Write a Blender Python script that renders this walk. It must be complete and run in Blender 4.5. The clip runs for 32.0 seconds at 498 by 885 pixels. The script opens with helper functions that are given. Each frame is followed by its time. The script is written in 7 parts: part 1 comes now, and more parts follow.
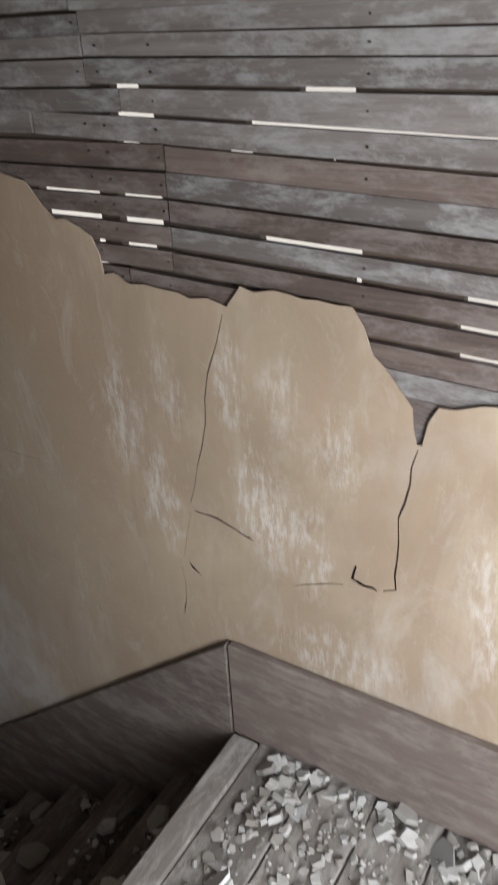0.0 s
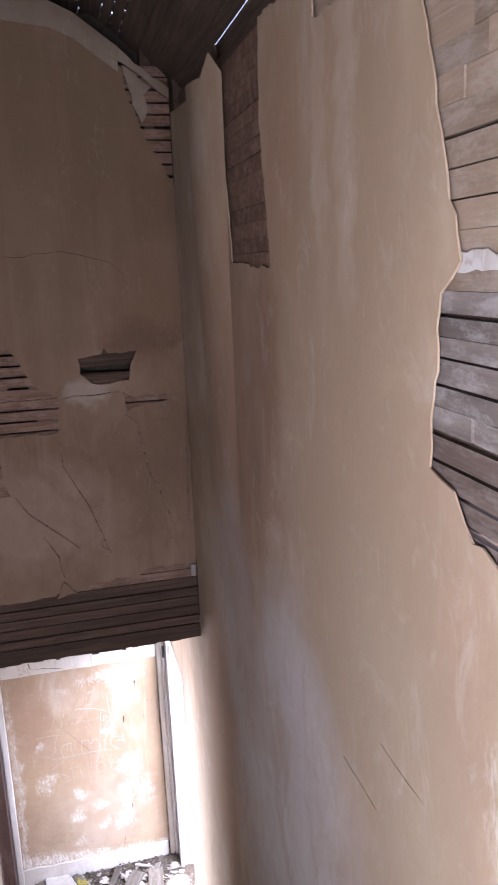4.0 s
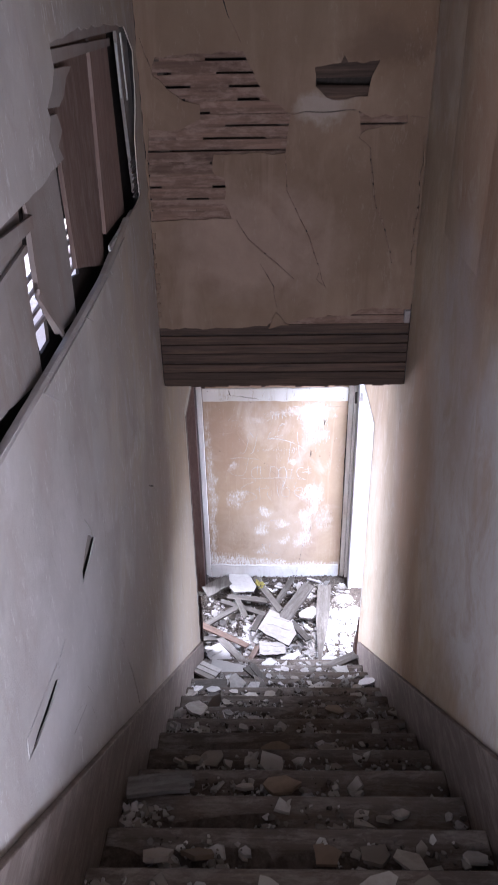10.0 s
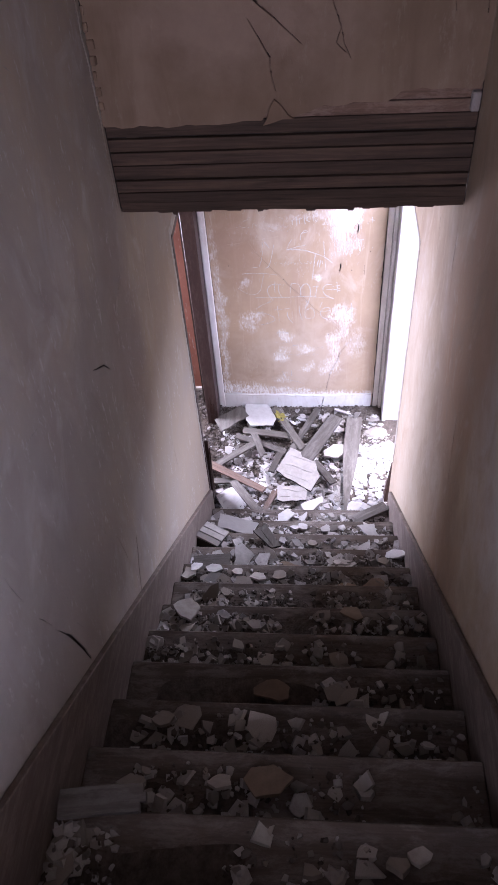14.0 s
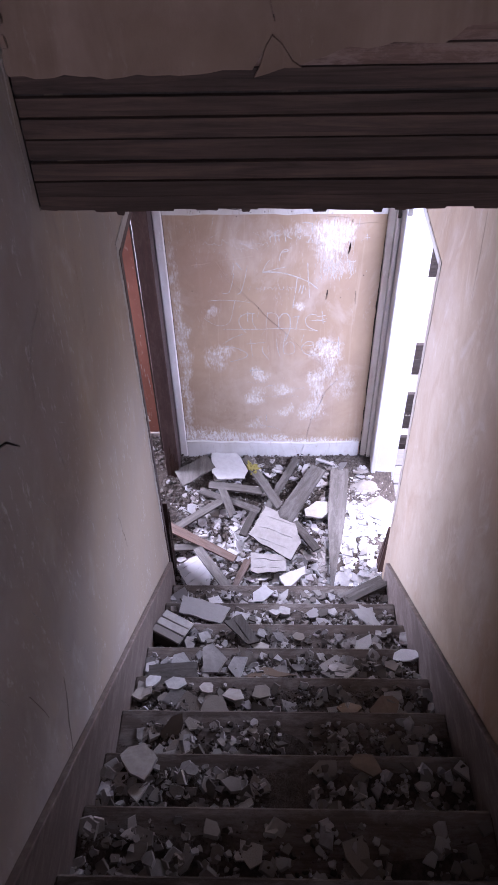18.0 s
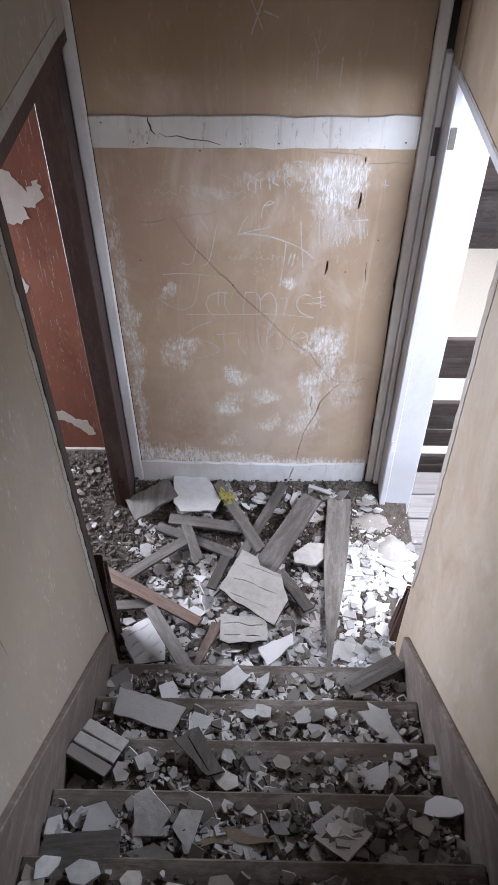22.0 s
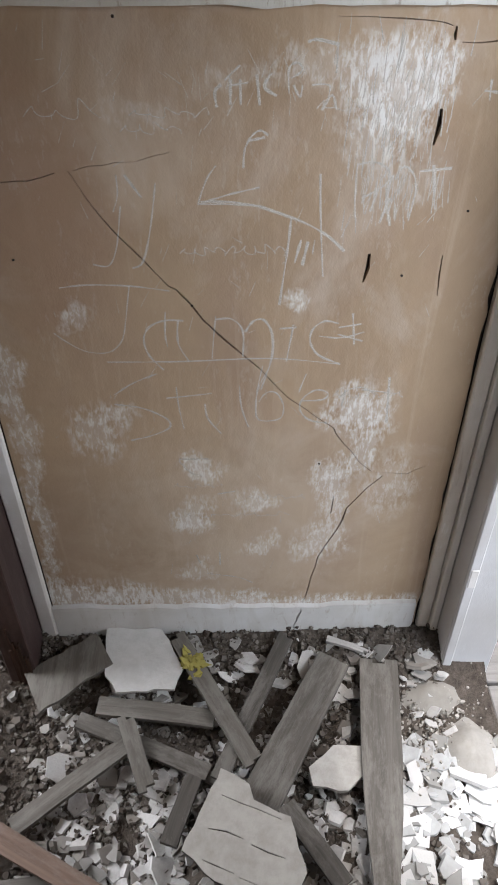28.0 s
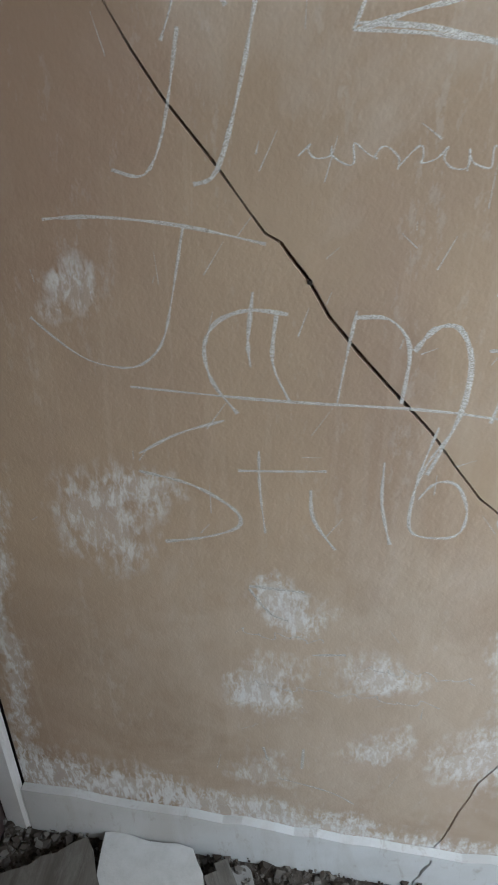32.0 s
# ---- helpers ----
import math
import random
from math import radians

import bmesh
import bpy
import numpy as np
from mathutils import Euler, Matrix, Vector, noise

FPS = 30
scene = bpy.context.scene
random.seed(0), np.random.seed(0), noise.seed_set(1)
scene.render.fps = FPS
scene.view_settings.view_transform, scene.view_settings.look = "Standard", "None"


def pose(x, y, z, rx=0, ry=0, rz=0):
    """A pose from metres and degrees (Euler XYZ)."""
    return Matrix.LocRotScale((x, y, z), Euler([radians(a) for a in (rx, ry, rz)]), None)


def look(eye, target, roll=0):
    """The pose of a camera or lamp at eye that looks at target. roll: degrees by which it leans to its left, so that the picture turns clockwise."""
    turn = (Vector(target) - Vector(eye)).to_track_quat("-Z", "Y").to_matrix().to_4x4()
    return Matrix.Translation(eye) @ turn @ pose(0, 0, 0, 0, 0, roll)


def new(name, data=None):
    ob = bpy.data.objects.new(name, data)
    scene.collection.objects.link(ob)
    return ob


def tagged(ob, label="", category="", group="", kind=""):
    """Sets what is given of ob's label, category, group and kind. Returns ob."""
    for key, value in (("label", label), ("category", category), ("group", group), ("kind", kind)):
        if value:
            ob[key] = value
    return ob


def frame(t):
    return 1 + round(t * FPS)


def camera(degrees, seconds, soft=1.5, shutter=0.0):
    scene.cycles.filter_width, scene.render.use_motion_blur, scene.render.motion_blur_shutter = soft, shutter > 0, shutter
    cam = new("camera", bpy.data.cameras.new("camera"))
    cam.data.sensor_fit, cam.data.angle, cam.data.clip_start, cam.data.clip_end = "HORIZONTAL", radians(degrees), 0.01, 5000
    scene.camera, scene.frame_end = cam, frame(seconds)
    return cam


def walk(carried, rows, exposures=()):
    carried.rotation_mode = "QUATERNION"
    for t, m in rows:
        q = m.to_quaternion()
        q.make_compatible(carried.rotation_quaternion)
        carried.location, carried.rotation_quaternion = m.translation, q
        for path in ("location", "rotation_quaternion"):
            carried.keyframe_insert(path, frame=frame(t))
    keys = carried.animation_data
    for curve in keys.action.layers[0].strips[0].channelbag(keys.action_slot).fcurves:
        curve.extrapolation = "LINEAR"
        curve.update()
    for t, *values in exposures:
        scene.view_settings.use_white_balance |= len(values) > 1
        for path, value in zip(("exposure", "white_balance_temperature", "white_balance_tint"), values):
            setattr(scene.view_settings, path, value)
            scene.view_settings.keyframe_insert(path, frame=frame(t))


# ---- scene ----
cam = camera(36.1, 32.0, shutter=0.3)
PATH = [
    (0, (-0.379, 0.318, 1.045), (-1.330, 1.796, 0.090), -3.1),
    (0.5, (-0.387, 0.415, 1.058), (-1.510, 1.877, 0.283), -2.6),
    (1, (-0.351, 0.530, 1.077), (-1.669, 1.853, 0.360), -0.3),
    (1.5, (-0.369, 0.593, 1.098), (-1.778, 1.853, 0.447), -1.1),
    (2, (-0.437, 0.673, 1.101), (-1.867, 1.922, 0.474), -0.4),
    (2.5, (-0.477, 0.715, 1.122), (-2.010, 1.851, 0.521), -2.6),
    (3, (-0.494, 0.750, 1.133), (-2.215, 1.647, 0.650), -3.9),
    (3.5, (-0.483, 0.800, 1.152), (-2.322, 1.436, 0.691), -2.8),
    (4, (-0.490, 0.811, 1.173), (-2.383, 1.275, 0.725), -2.4),
    (4.5, (-0.458, 0.792, 1.194), (-2.390, 1.129, 0.804), -2.4),
    (6.5, (-0.465, 0.713, 1.191), (-2.431, 0.630, 0.832), -2.5),
    (7, (-0.481, 0.715, 1.183), (-2.437, 0.649, 0.771), -2.2),
    (7.5, (-0.501, 0.714, 1.172), (-2.429, 0.670, 0.640), -1.4),
    (8, (-0.518, 0.714, 1.156), (-2.404, 0.653, 0.494), -1.7),
    (8.5, (-0.532, 0.703, 1.138), (-2.365, 0.631, 0.342), -1.6),
    (9, (-0.556, 0.696, 1.113), (-2.349, 0.636, 0.230), -1.6),
    (9.5, (-0.552, 0.696, 1.101), (-2.316, 0.642, 0.161), -1.4),
    (10, (-0.560, 0.696, 1.072), (-2.279, 0.644, 0.052), -1.2),
    (10.5, (-0.577, 0.704, 1.029), (-2.246, 0.655, -0.072), -1.1),
    (11, (-0.668, 0.716, 0.982), (-2.318, 0.694, -0.149), -1.1),
    (11.5, (-0.894, 0.712, 0.909), (-2.490, 0.701, -0.297), -0.5),
    (12, (-1.045, 0.730, 0.874), (-2.515, 0.718, -0.482), -0.8),
    (12.5, (-1.184, 0.737, 0.839), (-2.552, 0.717, -0.620), -1.1),
    (13, (-1.408, 0.804, 0.810), (-2.717, 0.769, -0.702), -2.1),
    (13.5, (-1.580, 0.854, 0.804), (-2.883, 0.762, -0.711), -3.4),
    (14, (-1.664, 0.870, 0.787), (-2.999, 0.703, -0.693), -5.0),
    (14.5, (-1.790, 0.828, 0.690), (-3.133, 0.735, -0.789), -1.5),
    (16.5, (-2.154, 0.801, 0.457), (-3.466, 0.710, -1.049), -2.3),
    (17, (-2.229, 0.814, 0.431), (-3.551, 0.613, -1.056), -4.7),
    (17.5, (-2.365, 0.787, 0.298), (-3.734, 0.688, -1.157), -2.3),
    (18, (-2.447, 0.733, 0.239), (-3.834, 0.675, -1.201), -1.7),
    (18.5, (-2.555, 0.748, 0.119), (-3.949, 0.743, -1.315), -0.0),
    (19, (-2.664, 0.774, 0.028), (-4.056, 0.720, -1.407), -1.1),
    (19.5, (-2.806, 0.782, -0.084), (-4.164, 0.705, -1.551), -1.7),
    (20, (-2.947, 0.748, -0.187), (-4.310, 0.701, -1.650), -1.4),
    (20.5, (-3.043, 0.762, -0.293), (-4.420, 0.741, -1.743), -1.6),
    (21, (-3.150, 0.822, -0.359), (-4.555, 0.800, -1.783), -0.9),
    (21.5, (-3.239, 0.820, -0.431), (-4.639, 0.771, -1.858), -0.6),
    (22, (-3.368, 0.790, -0.541), (-4.752, 0.756, -1.984), -0.4),
    (22.5, (-3.435, 0.752, -0.609), (-4.841, 0.743, -2.031), -0.8),
    (23, (-3.509, 0.774, -0.677), (-4.937, 0.757, -2.078), -0.9),
    (23.5, (-3.606, 0.822, -0.749), (-5.049, 0.752, -2.133), -1.6),
    (24, (-3.716, 0.839, -0.819), (-5.141, 0.684, -2.214), -3.3),
    (24.5, (-3.815, 0.789, -0.930), (-5.236, 0.610, -2.326), -3.0),
    (25, (-3.892, 0.777, -0.957), (-5.327, 0.665, -2.346), -1.1),
    (25.5, (-4.009, 0.797, -1.067), (-5.490, 0.741, -2.410), -0.4),
    (27.5, (-4.481, 0.725, -1.406), (-5.966, 0.702, -2.745), -1.0),
    (28, (-4.583, 0.756, -1.500), (-6.080, 0.789, -2.826), -0.1),
    (28.5, (-4.631, 0.770, -1.521), (-6.154, 0.813, -2.817), 0.1),
    (29, (-4.727, 0.759, -1.602), (-6.263, 0.805, -2.882), 0.5),
    (29.5, (-4.835, 0.731, -1.681), (-6.365, 0.762, -2.968), 0.7),
    (30, (-4.948, 0.744, -1.776), (-6.498, 0.740, -3.041), 0.1),
    (30.5, (-5.065, 0.787, -1.865), (-6.637, 0.691, -3.097), 0.1),
    (31, (-5.130, 0.806, -1.925), (-6.723, 0.593, -3.115), 0.1),
    (31.5, (-5.253, 0.766, -2.022), (-6.857, 0.573, -3.201), 1.0),
    (32, (-5.326, 0.703, -2.081), (-6.934, 0.480, -3.250), 0.9),
]
EXPOSURES = [(0, 0.42, 6200, 11), (1, 0.76, 6000, 4), (2, 0.95, 5800, 6), (3, 1.38, 5800, 17), (4, 1.85, 6100, 28), (6.5, 1.95, 6000, 30), (9, 1.7, 5680, 24), (12, 1.45, 5720, 30), (14, 1.33, 5780, 36), (17, 1.12, 5500, 40), (19, 0.88, 5600, 34), (20, 0.74, 5750, 24), (21, 0.58, 6000, 18), (22, 0.46, 5900, 18), (25, 0.16, 6000, 15), (28, 0.0, 6450, 13), (32, 0.2, 5900, 6)]
walk(cam, [(t, look(eye, target, roll)) for t, eye, target, roll in PATH], EXPOSURES)

from mathutils.geometry import delaunay_2d_cdt

# ---- plan, in metres ----
LEFT, RIGHT = 0.135, 1.42          # faces of the stair walls
HEAD_X, FAR_X = -4.23, -6.095      # face of the wall over the stairs, end wall of the hall
HALL_Z, TOP_Z = -3.80, -0.495     # hall floor, upper floor
RISE, TREAD = 0.19, 0.2385
NOSE_X, NOSE_Z = -4.93, -3.535     # lowest nosing
DOOR_FAR, DOOR_L, DOOR_R = -5.97, -5.075, -5.16
CEIL_Z = -0.62
DIPS = {10: 0.01, 11: 0.02, 12: 0.03, 13: 0.045, 14: 0.05, 15: 0.05}   # how far the upper treads have sunk


def step_z(i):
    return NOSE_Z + i * RISE - DIPS.get(i, 0.0)


# ---- world and large lights ----
world = bpy.data.worlds.new("sky")
scene.world = world
world.use_nodes = True
wn = world.node_tree.nodes
sky = wn.new("ShaderNodeTexSky")
sky.sky_type, sky.sun_disc = "NISHITA", False
sky.sun_elevation, sky.sun_rotation = radians(76), radians(0)
sky.air_density, sky.dust_density, sky.ozone_density = 1.0, 6.0, 0.3
wn["Background"].inputs["Strength"].default_value = 0.15
world.node_tree.links.new(sky.outputs[0], wn["Background"].inputs[0])


def area(name, eye, target, sx, sy, power, colour):
    lamp = bpy.data.lights.new(name, "AREA")
    lamp.shape, lamp.size, lamp.size_y, lamp.energy, lamp.color = "RECTANGLE", sx, sy, power, colour
    ob = new(name, lamp)
    ob.matrix_world = look(eye, target)
    return ob


sun = bpy.data.lights.new("sun", "SUN")
sun.energy, sun.angle, sun.color = 1.7, radians(3), (1.0, 0.98, 0.95)
sun_ob = new("sun", sun)
sun_ob.matrix_world = look((0.0, 1.45, 6.0), (0, 0, 0))
area("upper_window_light", (1.85, 0.65, 0.8), (-1.0, 0.8, 0.0), 0.85, 1.2, 1.5, (0.93, 0.97, 1.0))
# two fill lamps in added, unseen openings, lighting the stair walls from across
area("left_opening_light", (0.35, 0.03, 0.55), (-0.4, 1.23, -0.2), 0.9, 1.0, 58, (0.95, 0.97, 1.0))
area("right_opening_light", (0.85, 1.5, 0.28), (0.15, 0.1, -0.3), 1.0, 0.9, 61, (0.90, 0.95, 1.0))
area("porch_light", (-4.0, 3.3, -1.05), (-5.8, 1.0, -3.0), 1.6, 1.2, 178, (0.87, 0.94, 1.0))
# fill lamp added in the side room to brighten right wall and lower steps
area("side_room_light", (-6.02, -1.6, -2.35), (-4.02, -1.0, -2.65), 1.7, 1.3, 205, (0.93, 0.96, 1.0))
area("porch_sky_light", (-7.1, 2.7, -1.1), (-4.6, 0.8, -3.2), 1.3, 1.0, 155, (0.87, 0.94, 1.0))


# ---- materials ----
class Nodes:
    """Short hand for one material's node tree."""

    def __init__(self, name, rough=0.85):
        self.mat = bpy.data.materials.new(name)
        self.mat.use_nodes = True
        self.tree = self.mat.node_tree
        self.bsdf = self.tree.nodes["Principled BSDF"]
        self.bsdf.inputs["Roughness"].default_value = rough
        self.bsdf.inputs["Specular IOR Level"].default_value = 0.25
        self.coord = self.tree.nodes.new("ShaderNodeTexCoord").outputs["Object"]
        self.crooked = None

    def add(self, kind, **sets):
        node = self.tree.nodes.new(kind)
        for key, value in sets.items():
            node.inputs[key.replace("_", " ")].default_value = value
        return node

    def link(self, a, b):
        self.tree.links.new(a, b)

    def stretch(self, sx, sy, sz, move=None):
        node = self.add("ShaderNodeMapping", Scale=(sx, sy, sz))
        self.link(self.coord, node.inputs["Vector"])
        if move is not None:
            self.link(move, node.inputs["Location"])
        return node.outputs[0]

    def noise(self, vec, scale, detail=4.0, rough=0.6, warp=0.0):
        node = self.add("ShaderNodeTexNoise", Scale=scale, Detail=detail, Roughness=rough, Distortion=warp)
        self.link(vec, node.inputs["Vector"])
        return node.outputs["Fac"]

    def ramp(self, fac, stops):
        node = self.add("ShaderNodeValToRGB")
        el = node.color_ramp.elements
        while len(el) < len(stops):
            el.new(0.5)
        for e, (p, c) in zip(el, stops):
            e.position, e.color = p, (*c, 1) if isinstance(c, tuple) else (c, c, c, 1)
        self.link(fac, node.inputs[0])
        return node.outputs[0]

    def mix(self, fac, a, b, mode="MIX"):
        node = self.tree.nodes.new("ShaderNodeMix")
        node.data_type, node.blend_type = "RGBA", mode
        for value, slot in ((fac, node.inputs[0]), (a, node.inputs[6]), (b, node.inputs[7])):
            if isinstance(value, bpy.types.NodeSocket):
                self.link(value, slot)
            elif isinstance(value, tuple):
                slot.default_value = (*value, 1)
            else:
                slot.default_value = value
        return node.outputs[2]

    def math(self, op, a, b=0.0):
        node = self.tree.nodes.new("ShaderNodeMath")
        node.operation = op
        for value, slot in ((a, node.inputs[0]), (b, node.inputs[1])):
            if isinstance(value, bpy.types.NodeSocket):
                self.link(value, slot)
            else:
                slot.default_value = value
        return node.outputs[0]

    def random(self):
        return self.tree.nodes.new("ShaderNodeObjectInfo").outputs["Random"]

    def island(self):
        return self.tree.nodes.new("ShaderNodeNewGeometry").outputs["Random Per Island"]

    def spot(self, centre, radii, ragged=0.10):
        """1 in the middle of a ragged patch, falling to 0 at its rim."""
        if not self.crooked:
            wobble = self.add("ShaderNodeTexNoise", Scale=7.0, Detail=5.0, Roughness=0.65)
            self.link(self.coord, wobble.inputs["Vector"])
            shift = self.add("ShaderNodeVectorMath")
            shift.operation = "MULTIPLY_ADD"
            self.link(wobble.outputs["Color"], shift.inputs[0])
            shift.inputs[1].default_value = (ragged * 2,) * 3
            shift.inputs[2].default_value = (-ragged,) * 3
            total = self.add("ShaderNodeVectorMath")
            self.link(shift.outputs[0], total.inputs[0])
            self.link(self.coord, total.inputs[1])
            self.crooked = total.outputs[0]
        sub = self.add("ShaderNodeVectorMath")
        sub.operation = "SUBTRACT"
        self.link(self.crooked, sub.inputs[0])
        sub.inputs[1].default_value = centre
        div = self.add("ShaderNodeVectorMath")
        div.operation = "DIVIDE"
        self.link(sub.outputs[0], div.inputs[0])
        div.inputs[1].default_value = radii
        length = self.add("ShaderNodeVectorMath")
        length.operation = "LENGTH"
        self.link(div.outputs[0], length.inputs[0])
        return self.math("MAXIMUM", self.math("SUBTRACT", 1.0, length.outputs["Value"]), 0.0)

    def done(self, colour, height=None, strength=0.3, distance=0.01):
        if isinstance(colour, tuple):
            self.bsdf.inputs["Base Color"].default_value = (*colour, 1)
        else:
            self.link(colour, self.bsdf.inputs["Base Color"])
        if height is not None:
            bump = self.add("ShaderNodeBump", Strength=strength, Distance=distance)
            self.link(height, bump.inputs["Height"])
            self.link(bump.outputs[0], self.bsdf.inputs["Normal"])
        return self.mat


def plaster(name, base, dark, pale, scuff=0.5, spots=(), streak=(5.0, 5.0, 1.1), scrubbed=(9, 9, 6), solid=0.6, other=None, tints=(), washes=(), smudges=()):
    """Old limewashed plaster: blotches, sooty darkening, vertical runs and worn-through pale scuffs."""
    n = Nodes(name, 0.9)
    big = n.noise(n.coord, 1.3, 5, 0.6, 0.4)
    if other:
        axis = n.add("ShaderNodeSeparateXYZ")
        n.link(n.coord, axis.inputs[0])
        edge = n.math("ADD", n.math("MULTIPLY", axis.outputs[0], -0.55), n.math("SUBTRACT", n.noise(n.coord, 2.5, 6, 0.7), 1.9))
        base = n.mix(n.ramp(edge, [(0.0, 0.0), (0.6, 1.0)]), base, other)
    col = n.mix(n.ramp(big, [(0.36, 0.0), (0.64, 1.0)]), dark, base)
    for colour, sizes, low, high, power in washes:
        wash = n.noise(n.stretch(*sizes), 1.0, 5, 0.6, 0.8)
        col = n.mix(n.math("MULTIPLY", n.ramp(wash, [(low, 0.0), (high, 1.0)]), power), col, colour)
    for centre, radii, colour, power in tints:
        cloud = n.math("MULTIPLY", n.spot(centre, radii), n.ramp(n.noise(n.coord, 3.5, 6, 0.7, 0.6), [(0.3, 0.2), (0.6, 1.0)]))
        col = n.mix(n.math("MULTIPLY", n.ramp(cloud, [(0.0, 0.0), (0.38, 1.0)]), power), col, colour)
    for colour, sizes, low, high, power in smudges:
        wash = n.noise(n.stretch(*sizes), 1.0, 6, 0.7, 1.2)
        col = n.mix(n.math("MULTIPLY", n.ramp(wash, [(low, 0.0), (high, 1.0)]), power), col, colour)
    mid = n.noise(n.coord, 6.0, 6, 0.65)
    col = n.mix(n.math("MULTIPLY", n.ramp(mid, [(0.45, 0.0), (0.75, 1.0)]), 0.35), col, dark)
    runs = n.noise(n.stretch(*streak), 3.0, 6, 0.7, 0.3)
    fine = n.noise(n.stretch(24, 24, 9), 3.0, 5, 0.75)
    scrub = n.noise(n.stretch(*scrubbed), 3.0, 7, 0.75, 0.5)
    mask = n.ramp(n.math("MULTIPLY", runs, n.ramp(fine, [(0.3, 0.3), (0.62, 1.0)])), [(0.49, 0.0), (0.60, 1.0)])
    col = n.mix(n.math("MULTIPLY", mask, scuff), col, pale)
    for centre, radii, power in spots:
        soft = n.ramp(n.spot(centre, tuple(r * 1.2 for r in radii)), [(0.0, 0.0), (0.55, 1.0)])
        torn = n.ramp(n.math("ADD", n.math("MULTIPLY", scrub, 0.55), n.math("MULTIPLY", fine, 0.45)), [(0.46, 0.0), (0.57, 1.0)])
        lift = n.math("MAXIMUM", torn, n.math("SUBTRACT", n.math("MULTIPLY", soft, soft), solid))
        col = n.mix(n.math("MULTIPLY", n.math("MULTIPLY", soft, lift), power), col, pale)
    grain = n.noise(n.coord, 220, 3, 0.6)
    col = n.mix(n.math("MULTIPLY", grain, 0.18), col, dark)
    h = n.math("ADD", n.math("MULTIPLY", big, 1.6), n.math("ADD", n.math("MULTIPLY", mid, 0.5), n.math("MULTIPLY", grain, 0.05)))
    return n.done(col, h, 0.35, 0.02)


def timber(name, light, dark, along, wear=None, wear_amount=0.0, rough=0.8, grain=1.0):
    """Weathered boards; along is the axis of the grain."""
    n = Nodes(name, rough)
    rnd = n.random()
    shift = n.add("ShaderNodeCombineXYZ")
    for slot in shift.inputs:
        n.link(n.math("MULTIPLY", rnd, 37.0), slot)
    sizes = [34.0, 34.0, 34.0]
    sizes[along] = 1.6
    fibre = n.noise(n.stretch(*sizes, move=shift.outputs[0]), 1.5, 6, 0.7, 0.6)
    blotch = n.noise(n.stretch(3, 3, 3, move=shift.outputs[0]), 1.2, 4, 0.6)
    col = n.mix(n.ramp(fibre, [(0.3, 0.0), (0.7, 1.0)]), dark, light)
    tone = n.math("ADD", 0.62, n.math("MULTIPLY", rnd, 0.6))
    col = n.mix(1.0, col, n.ramp(tone, [(0.0, 0.0), (1.0, 1.0)]), "MULTIPLY")
    col = n.mix(n.math("MULTIPLY", n.ramp(blotch, [(0.4, 0.0), (0.7, 1.0)]), 0.4), col, dark)
    if wear:
        worn = [4.5, 4.5, 4.5]
        worn[along] = 1.5
        patch = n.noise(n.stretch(*worn, move=shift.outputs[0]), 4.0, 8, 0.8, 0.25)
        col = n.mix(n.math("MULTIPLY", n.ramp(patch, [(0.47, 0.0), (0.6, 1.0)]), wear_amount), col, wear)
    return n.done(col, fibre, 0.4 * grain, 0.004)


def shards(name, light, dark, tint, per_island=False, rough=0.9):
    n = Nodes(name, rough)
    rnd = n.island() if per_island else n.random()
    col = n.ramp(rnd, [(0.0, dark), (0.35, tint), (0.7, light), (1.0, light)])
    dust = n.noise(n.coord, 25, 5, 0.7)
    col = n.mix(n.math("MULTIPLY", n.ramp(dust, [(0.4, 0.0), (0.7, 1.0)]), 0.45), col, dark)
    return n.done(col, n.noise(n.coord, 90, 4, 0.7), 0.35, 0.004)


TAN, SOOT, LIME = (0.42, 0.335, 0.235), (0.27, 0.205, 0.14), (0.62, 0.60, 0.56)
M = {}
TAN_SCUFFS = [
    ((-1.41, RIGHT, 0.32), (0.043, 0.3, 0.136), 0.42), ((-1.32, RIGHT, 0.14), (0.051, 0.3, 0.128), 0.42), ((-1.13, RIGHT, 0.46), (0.034, 0.3, 0.104), 0.42),
    ((-1.08, RIGHT, 0.20), (0.043, 0.3, 0.128), 0.42), ((-1.03, RIGHT, 0.16), (0.043, 0.3, 0.112), 0.42), ((-1.28, RIGHT, 0.42), (0.043, 0.3, 0.096), 0.3),
    ((-0.95, RIGHT, 0.12), (0.051, 0.3, 0.120), 0.4), ((-0.9, RIGHT, 0.35), (0.043, 0.3, 0.104), 0.36), ((-1.02, RIGHT, 0.42), (0.051, 0.3, 0.080), 0.3),
    ((-0.6, RIGHT, 0.1), (0.068, 0.3, 0.176), 0.36), ((-0.9, RIGHT, -0.15), (0.170, 0.3, 0.064), 0.3)]
